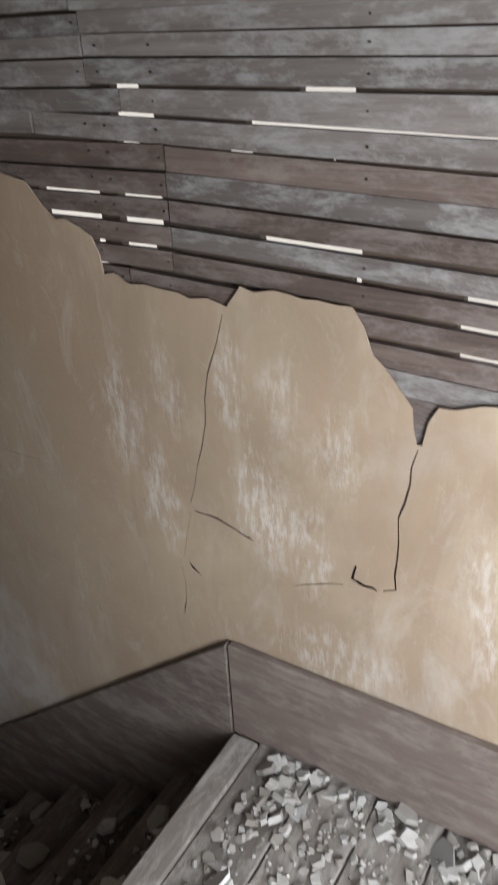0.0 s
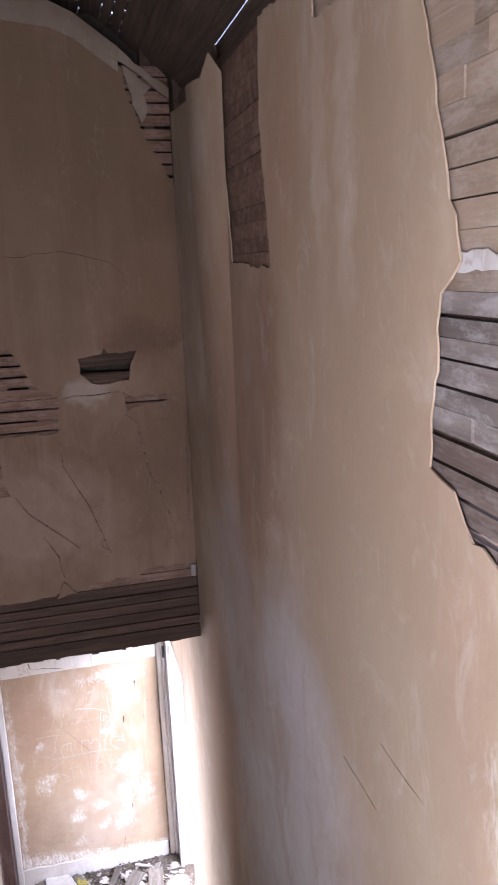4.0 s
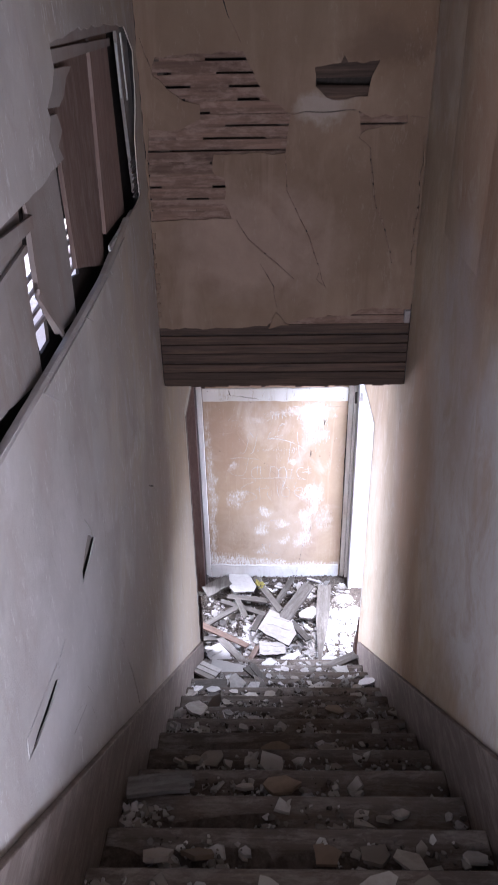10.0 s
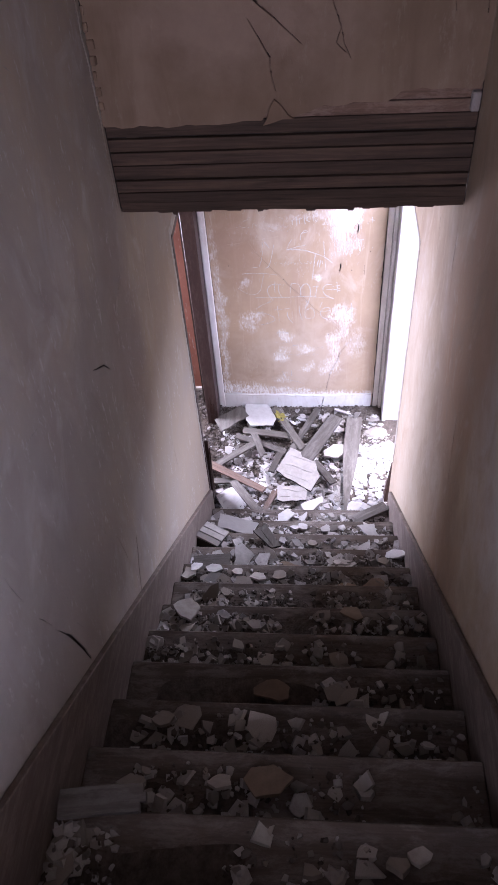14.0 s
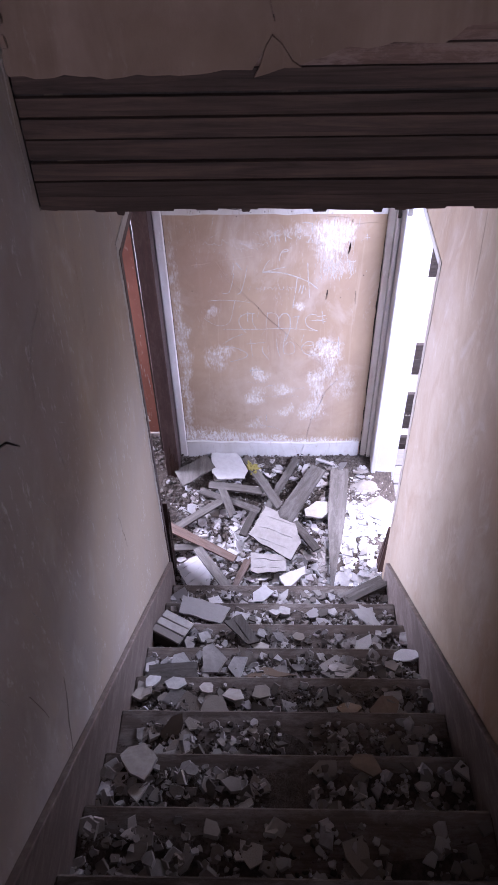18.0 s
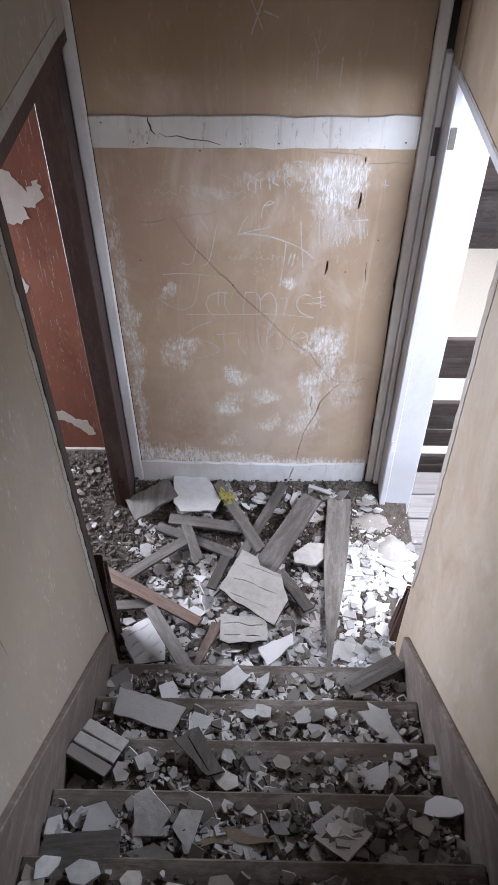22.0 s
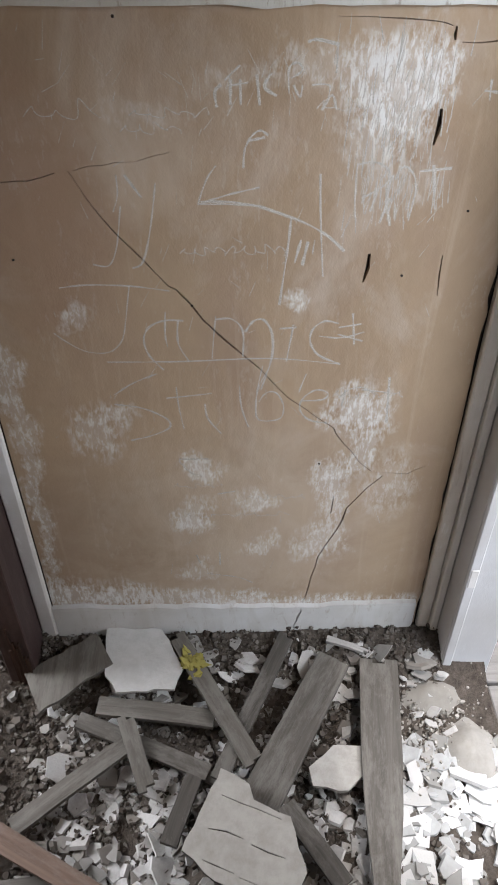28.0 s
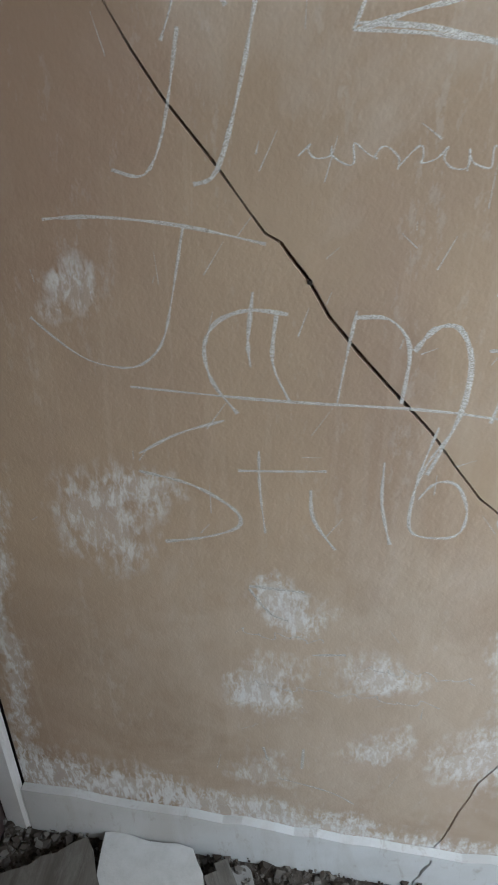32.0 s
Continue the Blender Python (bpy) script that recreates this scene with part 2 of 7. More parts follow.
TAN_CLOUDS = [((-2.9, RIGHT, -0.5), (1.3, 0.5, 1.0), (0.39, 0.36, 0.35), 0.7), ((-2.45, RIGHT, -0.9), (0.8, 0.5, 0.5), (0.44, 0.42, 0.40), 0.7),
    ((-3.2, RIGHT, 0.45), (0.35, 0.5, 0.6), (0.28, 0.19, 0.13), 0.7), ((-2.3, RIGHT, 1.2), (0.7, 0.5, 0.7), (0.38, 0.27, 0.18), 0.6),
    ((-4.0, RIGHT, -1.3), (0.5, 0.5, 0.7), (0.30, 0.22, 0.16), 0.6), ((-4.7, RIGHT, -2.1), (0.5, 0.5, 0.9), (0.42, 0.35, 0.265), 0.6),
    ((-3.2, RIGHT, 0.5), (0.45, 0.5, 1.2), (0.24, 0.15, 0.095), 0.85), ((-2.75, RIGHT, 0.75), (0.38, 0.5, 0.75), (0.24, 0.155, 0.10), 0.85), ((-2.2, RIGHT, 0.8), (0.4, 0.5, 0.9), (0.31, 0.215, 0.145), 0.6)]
# browner plaster beyond x -1.6; these clouds also paint in the light's falloff
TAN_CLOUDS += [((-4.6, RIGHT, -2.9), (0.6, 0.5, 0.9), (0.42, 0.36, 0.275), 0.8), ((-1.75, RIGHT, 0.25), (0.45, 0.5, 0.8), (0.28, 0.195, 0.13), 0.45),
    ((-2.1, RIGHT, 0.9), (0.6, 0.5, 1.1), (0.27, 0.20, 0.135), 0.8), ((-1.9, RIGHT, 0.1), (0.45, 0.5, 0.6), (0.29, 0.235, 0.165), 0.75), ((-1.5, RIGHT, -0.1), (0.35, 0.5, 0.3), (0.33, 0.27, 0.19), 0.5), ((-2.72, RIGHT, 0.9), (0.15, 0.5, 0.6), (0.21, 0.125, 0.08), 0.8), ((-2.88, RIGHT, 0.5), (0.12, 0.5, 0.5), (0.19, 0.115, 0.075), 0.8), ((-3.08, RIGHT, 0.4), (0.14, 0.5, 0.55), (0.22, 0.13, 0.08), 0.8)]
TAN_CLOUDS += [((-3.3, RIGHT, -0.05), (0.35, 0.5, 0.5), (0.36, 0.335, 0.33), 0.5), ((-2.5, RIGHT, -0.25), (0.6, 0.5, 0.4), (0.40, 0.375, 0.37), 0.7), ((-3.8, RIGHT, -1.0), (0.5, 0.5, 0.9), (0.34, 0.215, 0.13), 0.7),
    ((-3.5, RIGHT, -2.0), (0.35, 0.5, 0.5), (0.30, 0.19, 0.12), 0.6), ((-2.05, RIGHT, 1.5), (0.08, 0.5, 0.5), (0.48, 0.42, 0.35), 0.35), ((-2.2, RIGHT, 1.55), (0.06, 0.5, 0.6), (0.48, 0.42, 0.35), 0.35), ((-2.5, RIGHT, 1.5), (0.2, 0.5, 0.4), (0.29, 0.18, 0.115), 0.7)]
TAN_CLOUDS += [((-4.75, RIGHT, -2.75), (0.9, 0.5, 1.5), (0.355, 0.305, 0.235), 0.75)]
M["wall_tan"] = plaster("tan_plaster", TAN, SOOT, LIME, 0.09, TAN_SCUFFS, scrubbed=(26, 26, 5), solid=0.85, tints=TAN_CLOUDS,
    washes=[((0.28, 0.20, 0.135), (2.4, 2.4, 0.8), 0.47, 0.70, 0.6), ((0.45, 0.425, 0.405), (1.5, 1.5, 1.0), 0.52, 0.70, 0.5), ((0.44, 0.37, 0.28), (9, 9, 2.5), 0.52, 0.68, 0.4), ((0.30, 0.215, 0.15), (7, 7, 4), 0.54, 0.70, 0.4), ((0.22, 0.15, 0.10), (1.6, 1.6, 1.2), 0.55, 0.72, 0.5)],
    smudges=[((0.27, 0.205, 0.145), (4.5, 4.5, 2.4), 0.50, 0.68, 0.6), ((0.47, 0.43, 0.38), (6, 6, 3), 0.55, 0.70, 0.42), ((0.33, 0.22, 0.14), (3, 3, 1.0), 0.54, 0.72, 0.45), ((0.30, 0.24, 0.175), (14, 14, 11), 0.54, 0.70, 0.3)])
# tints near x -3.6 and -3.95: a smudge with the corner's shade painted in
M["wall_grey"] = plaster("grey_to_tan_plaster", (0.445, 0.425, 0.402), (0.335, 0.31, 0.287), (0.62, 0.61, 0.60), 0.45, other=(0.42, 0.345, 0.255), tints=[
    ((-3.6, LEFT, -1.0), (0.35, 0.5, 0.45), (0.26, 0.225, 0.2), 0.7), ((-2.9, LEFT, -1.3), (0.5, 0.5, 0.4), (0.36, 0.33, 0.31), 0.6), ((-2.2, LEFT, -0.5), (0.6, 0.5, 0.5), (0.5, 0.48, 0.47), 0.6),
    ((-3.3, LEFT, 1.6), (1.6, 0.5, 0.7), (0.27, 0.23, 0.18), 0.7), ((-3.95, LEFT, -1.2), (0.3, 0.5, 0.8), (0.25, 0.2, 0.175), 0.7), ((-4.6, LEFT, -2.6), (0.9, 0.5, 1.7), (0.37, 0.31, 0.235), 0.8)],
    washes=[((0.30, 0.26, 0.23), (2.4, 2.4, 0.9), 0.5, 0.7, 0.6), ((0.36, 0.27, 0.225), (5, 5, 0.6), 0.55, 0.7, 0.28), ((0.54, 0.525, 0.52), (4, 4, 3), 0.54, 0.70, 0.45), ((0.27, 0.235, 0.215), (6, 6, 4), 0.57, 0.72, 0.4)])
# upper tints: brown stain, spread wider to paint in dimmer light up there
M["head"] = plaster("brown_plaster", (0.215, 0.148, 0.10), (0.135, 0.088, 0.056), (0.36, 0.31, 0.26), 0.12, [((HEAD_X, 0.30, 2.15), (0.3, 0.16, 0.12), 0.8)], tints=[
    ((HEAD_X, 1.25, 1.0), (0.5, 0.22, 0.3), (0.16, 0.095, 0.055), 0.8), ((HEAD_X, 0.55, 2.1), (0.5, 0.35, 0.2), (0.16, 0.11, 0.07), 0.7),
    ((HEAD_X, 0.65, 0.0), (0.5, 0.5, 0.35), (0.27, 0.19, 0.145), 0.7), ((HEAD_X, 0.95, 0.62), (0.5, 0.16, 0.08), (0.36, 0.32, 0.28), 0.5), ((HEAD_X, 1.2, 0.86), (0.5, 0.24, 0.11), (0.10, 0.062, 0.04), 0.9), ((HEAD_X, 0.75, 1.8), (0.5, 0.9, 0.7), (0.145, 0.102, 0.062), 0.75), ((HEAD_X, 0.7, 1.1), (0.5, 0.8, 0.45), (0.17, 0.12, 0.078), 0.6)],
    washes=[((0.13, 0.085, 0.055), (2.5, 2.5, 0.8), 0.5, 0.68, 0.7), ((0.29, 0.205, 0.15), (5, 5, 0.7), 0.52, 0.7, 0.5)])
RUBBED_HIGH = [(1.08, -1.91, 0.10, 0.08, 0.9), (1.09, -1.98, 0.09, 0.09, 1.0), (1.02, -1.93, 0.08, 0.07, 0.75), (1.03, -2.05, 0.08, 0.07, 0.5), (1.14, -1.95, 0.05, 0.09, 0.7), (0.93, -1.91, 0.12, 0.05, 0.4), (0.80, -1.95, 0.13, 0.03, 0.25), (0.58, -1.995, 0.12, 0.025, 0.2), (1.09, -2.14, 0.08, 0.06, 0.3)]
RUBBED_LOW = [(0.406, -2.45, 0.035, 0.04, 0.6), (0.901, -2.40, 0.025, 0.025, 0.9), (0.39, -2.80, 0.075, 0.10, 0.7), (0.44, -2.75, 0.05, 0.05, 0.6), (0.65, -2.94, 0.04, 0.05, 0.6), (0.79, -3.06, 0.10, 0.05, 0.3), (0.635, -3.12, 0.045, 0.08, 0.7), (1.03, -3.03, 0.05, 0.16, 0.75)]
RUBBED_LOW += [(1.08, -2.74, 0.07, 0.10, 0.9), (1.14, -2.75, 0.04, 0.08, 0.6), (1.19, -3.0, 0.08, 0.13, 0.45), (1.01, -3.24, 0.08, 0.10, 0.8), (0.83, -3.26, 0.08, 0.035, 0.5), (0.63, -3.36, 0.05, 0.05, 0.6), (1.08, -2.88, 0.06, 0.08, 0.8)]
RUBBED_LOW += [(0.661, -2.935, 0.045, 0.05, 0.8), (0.63, -3.155, 0.05, 0.05, 0.85), (0.817, -3.065, 0.06, 0.04, 0.75), (0.827, -3.246, 0.06, 0.05, 0.75), (1.045, -2.74, 0.06, 0.08, 0.8), (1.01, -2.945, 0.05, 0.05, 0.7)]
RUBBED_FOOT = [(0.27, -3.51, 0.22, 0.12, 1.0), (0.40, -3.48, 0.14, 0.06, 0.9), (0.60, -3.52, 0.22, 0.06, 0.9), (0.9, -3.56, 0.55, 0.07, 1.0), (0.19, -2.9, 0.035, 0.9, 0.7)]
# the two tints near z -1.2 put the shade of the upper wall into colour
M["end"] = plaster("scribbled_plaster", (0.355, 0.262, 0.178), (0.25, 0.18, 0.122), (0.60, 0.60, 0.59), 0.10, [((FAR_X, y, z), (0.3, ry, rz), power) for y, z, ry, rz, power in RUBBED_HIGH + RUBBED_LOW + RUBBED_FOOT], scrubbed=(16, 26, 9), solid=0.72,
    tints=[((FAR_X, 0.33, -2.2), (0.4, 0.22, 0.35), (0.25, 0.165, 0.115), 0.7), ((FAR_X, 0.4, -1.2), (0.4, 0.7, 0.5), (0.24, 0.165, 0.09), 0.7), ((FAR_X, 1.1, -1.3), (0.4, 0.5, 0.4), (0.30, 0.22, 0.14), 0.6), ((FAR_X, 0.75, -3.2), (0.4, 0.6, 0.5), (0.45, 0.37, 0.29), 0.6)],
    washes=[((0.27, 0.19, 0.14), (2.6, 2.6, 1.1), 0.48, 0.68, 0.7), ((0.45, 0.385, 0.33), (3.4, 3.4, 2.2), 0.52, 0.7, 0.5), ((0.42, 0.33, 0.25), (26, 26, 1.4), 0.55, 0.7, 0.35)])
M["red"] = plaster("red_plaster", (0.275, 0.122, 0.087), (0.20, 0.085, 0.06), (0.5, 0.44, 0.38), 0.35, streak=(16.0, 16.0, 1.2),
    washes=[((0.16, 0.07, 0.045), (5, 5, 2), 0.52, 0.72, 0.5), ((0.36, 0.17, 0.12), (3, 3, 0.7), 0.5, 0.7, 0.5)])
M["white_paint"] = plaster("worn_white_paint", (0.66, 0.655, 0.65), (0.45, 0.42, 0.39), (0.8, 0.8, 0.8), 0.3)
M["rail_paint"] = plaster("dirty_rail_paint", (0.54, 0.535, 0.52), (0.40, 0.375, 0.34), (0.24, 0.20, 0.16), 0.75, streak=(11.0, 11.0, 0.8), washes=[((0.36, 0.32, 0.27), (22, 22, 1.0), 0.52, 0.68, 0.7)])
M["base_paint"] = plaster("scuffed_base_paint", (0.57, 0.575, 0.575), (0.42, 0.41, 0.39), (0.34, 0.30, 0.25), 0.45, washes=[((0.40, 0.375, 0.34), (9, 9, 3), 0.5, 0.66, 0.6), ((0.30, 0.25, 0.2), (30, 30, 12), 0.6, 0.7, 0.5)])
M["white_casing"] = plaster("white_gloss_paint", (0.54, 0.545, 0.565), (0.44, 0.43, 0.42), (0.62, 0.62, 0.63), 0.3)
# paler copy of the casing's white, making up for light missing on the bead
M["bead_paint"] = plaster("brightened_white_paint", (0.76, 0.745, 0.72), (0.6, 0.57, 0.53), (0.82, 0.82, 0.81), 0.2)
M["worn_board"] = plaster("worn_tan_board", (0.70, 0.67, 0.62), (0.52, 0.47, 0.41), (0.76, 0.75, 0.73), 0.7, streak=(14, 14, 1.0), washes=[((0.30, 0.23, 0.17), (30, 30, 1.5), 0.60, 0.72, 0.6)])
M["rough_edge"] = plaster("broken_plaster_edge", (0.43, 0.40, 0.36), (0.28, 0.25, 0.21), (0.55, 0.53, 0.50), 0.6, washes=[((0.2, 0.15, 0.11), (25, 25, 8), 0.56, 0.66, 0.8)])
M["scrap"] = plaster("dusty_plaster_scrap", (0.50, 0.51, 0.50), (0.36, 0.35, 0.32), (0.62, 0.62, 0.61), 0.4, washes=[((0.33, 0.28, 0.22), (12, 12, 6), 0.5, 0.64, 0.6), ((0.24, 0.19, 0.14), (30, 30, 20), 0.58, 0.68, 0.6)])
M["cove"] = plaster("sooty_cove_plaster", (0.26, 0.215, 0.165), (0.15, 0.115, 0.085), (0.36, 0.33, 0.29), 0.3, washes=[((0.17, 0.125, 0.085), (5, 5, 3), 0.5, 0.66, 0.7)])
M["coated"] = plaster("plaster_coated_board", (0.31, 0.28, 0.26), (0.19, 0.16, 0.14), (0.42, 0.40, 0.38), 0.3, washes=[((0.24, 0.17, 0.14), (6, 6, 0.8), 0.5, 0.66, 0.7)])
M["lath"] = timber("brown_lath", (0.21, 0.13, 0.09), (0.085, 0.05, 0.034), 1, (0.27, 0.19, 0.145), 0.5)
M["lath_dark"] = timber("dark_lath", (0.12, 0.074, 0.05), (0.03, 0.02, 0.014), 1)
M["slat"] = timber("grey_sarking", (0.205, 0.18, 0.162), (0.11, 0.094, 0.083), 0, (0.31, 0.305, 0.29), 0.6)
M["slat_brown"] = timber("stained_sarking", (0.17, 0.13, 0.105), (0.07, 0.05, 0.042), 0, (0.25, 0.22, 0.2), 0.4)
M["slat_warm"] = timber("brown_sarking", (0.30, 0.235, 0.17), (0.20, 0.15, 0.105), 0, (0.36, 0.325, 0.28), 0.4)
M["roof"] = timber("roof_boards", (0.12, 0.085, 0.06), (0.04, 0.03, 0.022), 0)
M["stud"] = timber("wall_boards", (0.24, 0.15, 0.11), (0.11, 0.07, 0.05), 2, (0.36, 0.33, 0.31), 0.5)
M["skirt"] = timber("brown_painted_board", (0.17, 0.135, 0.115), (0.115, 0.09, 0.075), 0, (0.27, 0.235, 0.205), 0.45, 0.6, 0.4)
M["dusty_floor"] = timber("dusty_floorboards", (0.25, 0.225, 0.195), (0.15, 0.13, 0.11), 1, (0.36, 0.34, 0.305), 0.7)
M["step"] = timber("stair_boards", (0.145, 0.118, 0.096), (0.065, 0.051, 0.041), 1, (0.24, 0.215, 0.19), 0.5)
M["post"] = timber("stained_post", (0.082, 0.050, 0.046), (0.044, 0.027, 0.025), 2, (0.12, 0.094, 0.088), 0.3, 0.5, 0.5)
M["jamb_red"] = timber("split_jamb", (0.075, 0.039, 0.028), (0.028, 0.016, 0.012), 2)
M["fence"] = timber("weathered_fence", (0.062, 0.046, 0.037), (0.025, 0.018, 0.015), 1, (0.10, 0.088, 0.078), 0.3)
M["hole_board"] = timber("brown_wall_board", (0.28, 0.19, 0.155), (0.17, 0.112, 0.09), 2, (0.28, 0.23, 0.2), 0.35)
M["plank"] = timber("grey_plank", (0.150, 0.138, 0.122), (0.072, 0.064, 0.055), 0, (0.195, 0.184, 0.166), 0.45)
M["plank_red"] = timber("fresh_split_plank", (0.21, 0.147, 0.113), (0.10, 0.066, 0.05), 0, (0.19, 0.16, 0.14), 0.5)
M["deck"] = timber("deck_boards", (0.30, 0.285, 0.27), (0.16, 0.15, 0.14), 1)
M["dark"] = timber("tarred_board", (0.05, 0.038, 0.03), (0.02, 0.016, 0.013), 0)
M["shard"] = shards("plaster_shard", (0.58, 0.575, 0.56), (0.20, 0.19, 0.178), (0.41, 0.40, 0.382))
M["dusty_shard"] = shards("dusty_plaster_shard", (0.42, 0.395, 0.355), (0.15, 0.13, 0.108), (0.28, 0.25, 0.212))
M["pale_dusty"] = shards("pale_dusty_plaster", (0.44, 0.42, 0.385), (0.22, 0.195, 0.165), (0.38, 0.355, 0.32))
M["tan_dusty"] = shards("brown_dusty_plaster", (0.24, 0.185, 0.135), (0.12, 0.09, 0.065), (0.20, 0.15, 0.11))
M["bright_grit"] = shards("white_plaster_grit", (0.39, 0.395, 0.39), (0.22, 0.215, 0.20), (0.31, 0.308, 0.30), True)
M["dust"] = shards("plaster_dust", (0.30, 0.285, 0.26), (0.17, 0.155, 0.135), (0.25, 0.235, 0.21))
M["grit"] = shards("plaster_grit", (0.48, 0.475, 0.465), (0.14, 0.125, 0.108), (0.32, 0.305, 0.285), True)
M["stair_grit"] = shards("broken_plaster_bits", (0.40, 0.39, 0.375), (0.085, 0.075, 0.063), (0.20, 0.185, 0.165), True)
M["dust_grit"] = shards("dusty_grit", (0.40, 0.385, 0.355), (0.19, 0.17, 0.145), (0.30, 0.28, 0.25), True)
M["dark_grit"] = shards("dirty_grit", (0.15, 0.135, 0.118), (0.04, 0.031, 0.025), (0.08, 0.066, 0.054), True)
M["sheet"] = shards("white_board", (0.50, 0.50, 0.49), (0.33, 0.315, 0.295), (0.46, 0.455, 0.44))
M["white_slab"] = shards("white_plaster_sheet", (0.62, 0.62, 0.61), (0.42, 0.41, 0.395), (0.56, 0.555, 0.545))
M["lathed"] = shards("lath_backed_plaster", (0.36, 0.345, 0.32), (0.17, 0.155, 0.135), (0.32, 0.305, 0.28))
M["tan_shard"] = shards("tan_faced_plaster", (0.33, 0.265, 0.20), (0.22, 0.17, 0.125), (0.28, 0.22, 0.165))


def dirt_material():
    n = Nodes("rubble_dirt", 0.95)
    a, b = n.noise(n.coord, 30, 8, 0.75), n.noise(n.coord, 5, 4)
    col = n.mix(n.ramp(a, [(0.38, 0.0), (0.66, 1.0)]), (0.04, 0.031, 0.025), (0.14, 0.12, 0.10))
    col = n.mix(n.math("MULTIPLY", b, 0.5), col, (0.10, 0.08, 0.066))
    return n.done(col, a, 0.9, 0.02)


def plain(name, colour, rough=0.8):
    n = Nodes(name, rough)
    v = n.noise(n.coord, 40, 4)
    return n.done(n.mix(n.math("MULTIPLY", v, 0.4), colour, tuple(c * 0.6 for c in colour)), v, 0.2, 0.003)


M["dirt"] = dirt_material()
def chalk_material():
    """Rubbed chalk: thin, broken where the wall's grain lay low."""
    n = Nodes("chalk_scratches", 0.95)
    grain = n.noise(n.coord, 800, 4, 0.7)
    n.link(n.ramp(grain, [(0.37, 0.24), (0.62, 0.78)]), n.bsdf.inputs["Alpha"])
    return n.done(n.mix(grain, (0.58, 0.545, 0.49), (0.70, 0.685, 0.65)))


M["chalk"] = chalk_material()
# near-black standing in for the shade inside grooves, splits and nail holes
M["hollow_shade"] = plain("hollow_dark", (0.03, 0.024, 0.02), 0.95)
M["yellow"] = plain("yellow_foam", (0.30, 0.265, 0.075), 0.9)
M["ground"] = plain("dry_ground", (0.42, 0.40, 0.33), 0.95)
M["leaf"] = plain("leaves", (0.08, 0.11, 0.035), 0.7)


# ---- mesh helpers ----
def part(name, bm, material, parent=None, label="", smooth=False):
    me = bpy.data.meshes.new(name)
    bmesh.ops.recalc_face_normals(bm, faces=bm.faces)
    bm.to_mesh(me)
    bm.free()
    me.materials.append(material)
    if smooth:
        for p in me.polygons:
            p.use_smooth = True
    ob = new(name, me)
    if parent is not None:
        ob.parent = parent
    if label:
        ob["label"] = label
    return ob


def empty(name, m=None):
    ob = new(name)
    if m is not None:
        ob.matrix_world = m
    return ob


def box(bm, lo, hi, rough=0.0):
    """An upright block between two corners; rough moves its corners about."""
    vs = [bm.verts.new([(lo, hi)[b][a] + random.uniform(-rough, rough) for a, b in enumerate(bits)])
          for bits in ((0, 0, 0), (1, 0, 0), (1, 1, 0), (0, 1, 0), (0, 0, 1), (1, 0, 1), (1, 1, 1), (0, 1, 1))]
    for f in ((3, 2, 1, 0), (4, 5, 6, 7), (0, 1, 5, 4), (1, 2, 6, 5), (2, 3, 7, 6), (3, 0, 4, 7)):
        bm.faces.new([vs[i] for i in f])
    return vs


def block(name, lo, hi, material, parent=None, bevel=0.004, rough=0.0, label=""):
    bm = bmesh.new()
    box(bm, lo, hi, rough)
    if bevel:
        bmesh.ops.bevel(bm, geom=bm.edges[:], offset=bevel, segments=1, affect="EDGES")
    return part(name, bm, material, parent, label)


def jagged(points, step, amp):
    """A closed outline whose marked sides are broken up; a point is (u, v) or (u, v, 1) to break the side after it."""
    out = []
    for a, b in zip(points, points[1:] + points[:1]):
        out.append((a[0], a[1]))
        if len(a) > 2:
            du, dv = b[0] - a[0], b[1] - a[1]
            length = math.hypot(du, dv)
            n = max(1, int(length / step))
            for k in range(1, n):
                s = k / n + random.uniform(-0.25, 0.25) / n
                w = random.gauss(0, amp)
                out.append((a[0] + du * s - dv / length * w, a[1] + dv * s + du / length * w))
    return out


def crack(line, width, shake=0.004):
    """A closed thin outline along a line, for a crack right through a sheet."""
    pts = []
    for a, b in zip(line, line[1:]):
        n = max(2, int(math.hypot(b[0] - a[0], b[1] - a[1]) / 0.05))
        for k in range(n):
            s = k / n
            pts.append((a[0] + (b[0] - a[0]) * s + random.gauss(0, shake), a[1] + (b[1] - a[1]) * s + random.gauss(0, shake)))
    pts.append(line[-1])
    left, right = [], []
    for i, p in enumerate(pts):
        q, r = pts[max(0, i - 1)], pts[min(len(pts) - 1, i + 1)]
        du, dv = r[0] - q[0], r[1] - q[1]
        length = math.hypot(du, dv) or 1.0
        w = width * (0.12 + 0.88 * math.sin(math.pi * min(0.93, max(0.07, i / (len(pts) - 1)))) ** 0.6) * random.uniform(0.6, 1.2) / 2
        left.append((p[0] - dv / length * w, p[1] + du / length * w))
        right.append((p[0] + dv / length * w, p[1] - du / length * w))
    return left + right[::-1]


def inside(p, loop):
    """Whether a point lies within a closed outline."""
    odd = False
    for a, b in zip(loop, loop[1:] + loop[:1]):
        if (a[1] > p.y) != (b[1] > p.y) and p.x < (b[0] - a[0]) * (p.y - a[1]) / (b[1] - a[1]) + a[0]:
            odd = not odd
    return odd


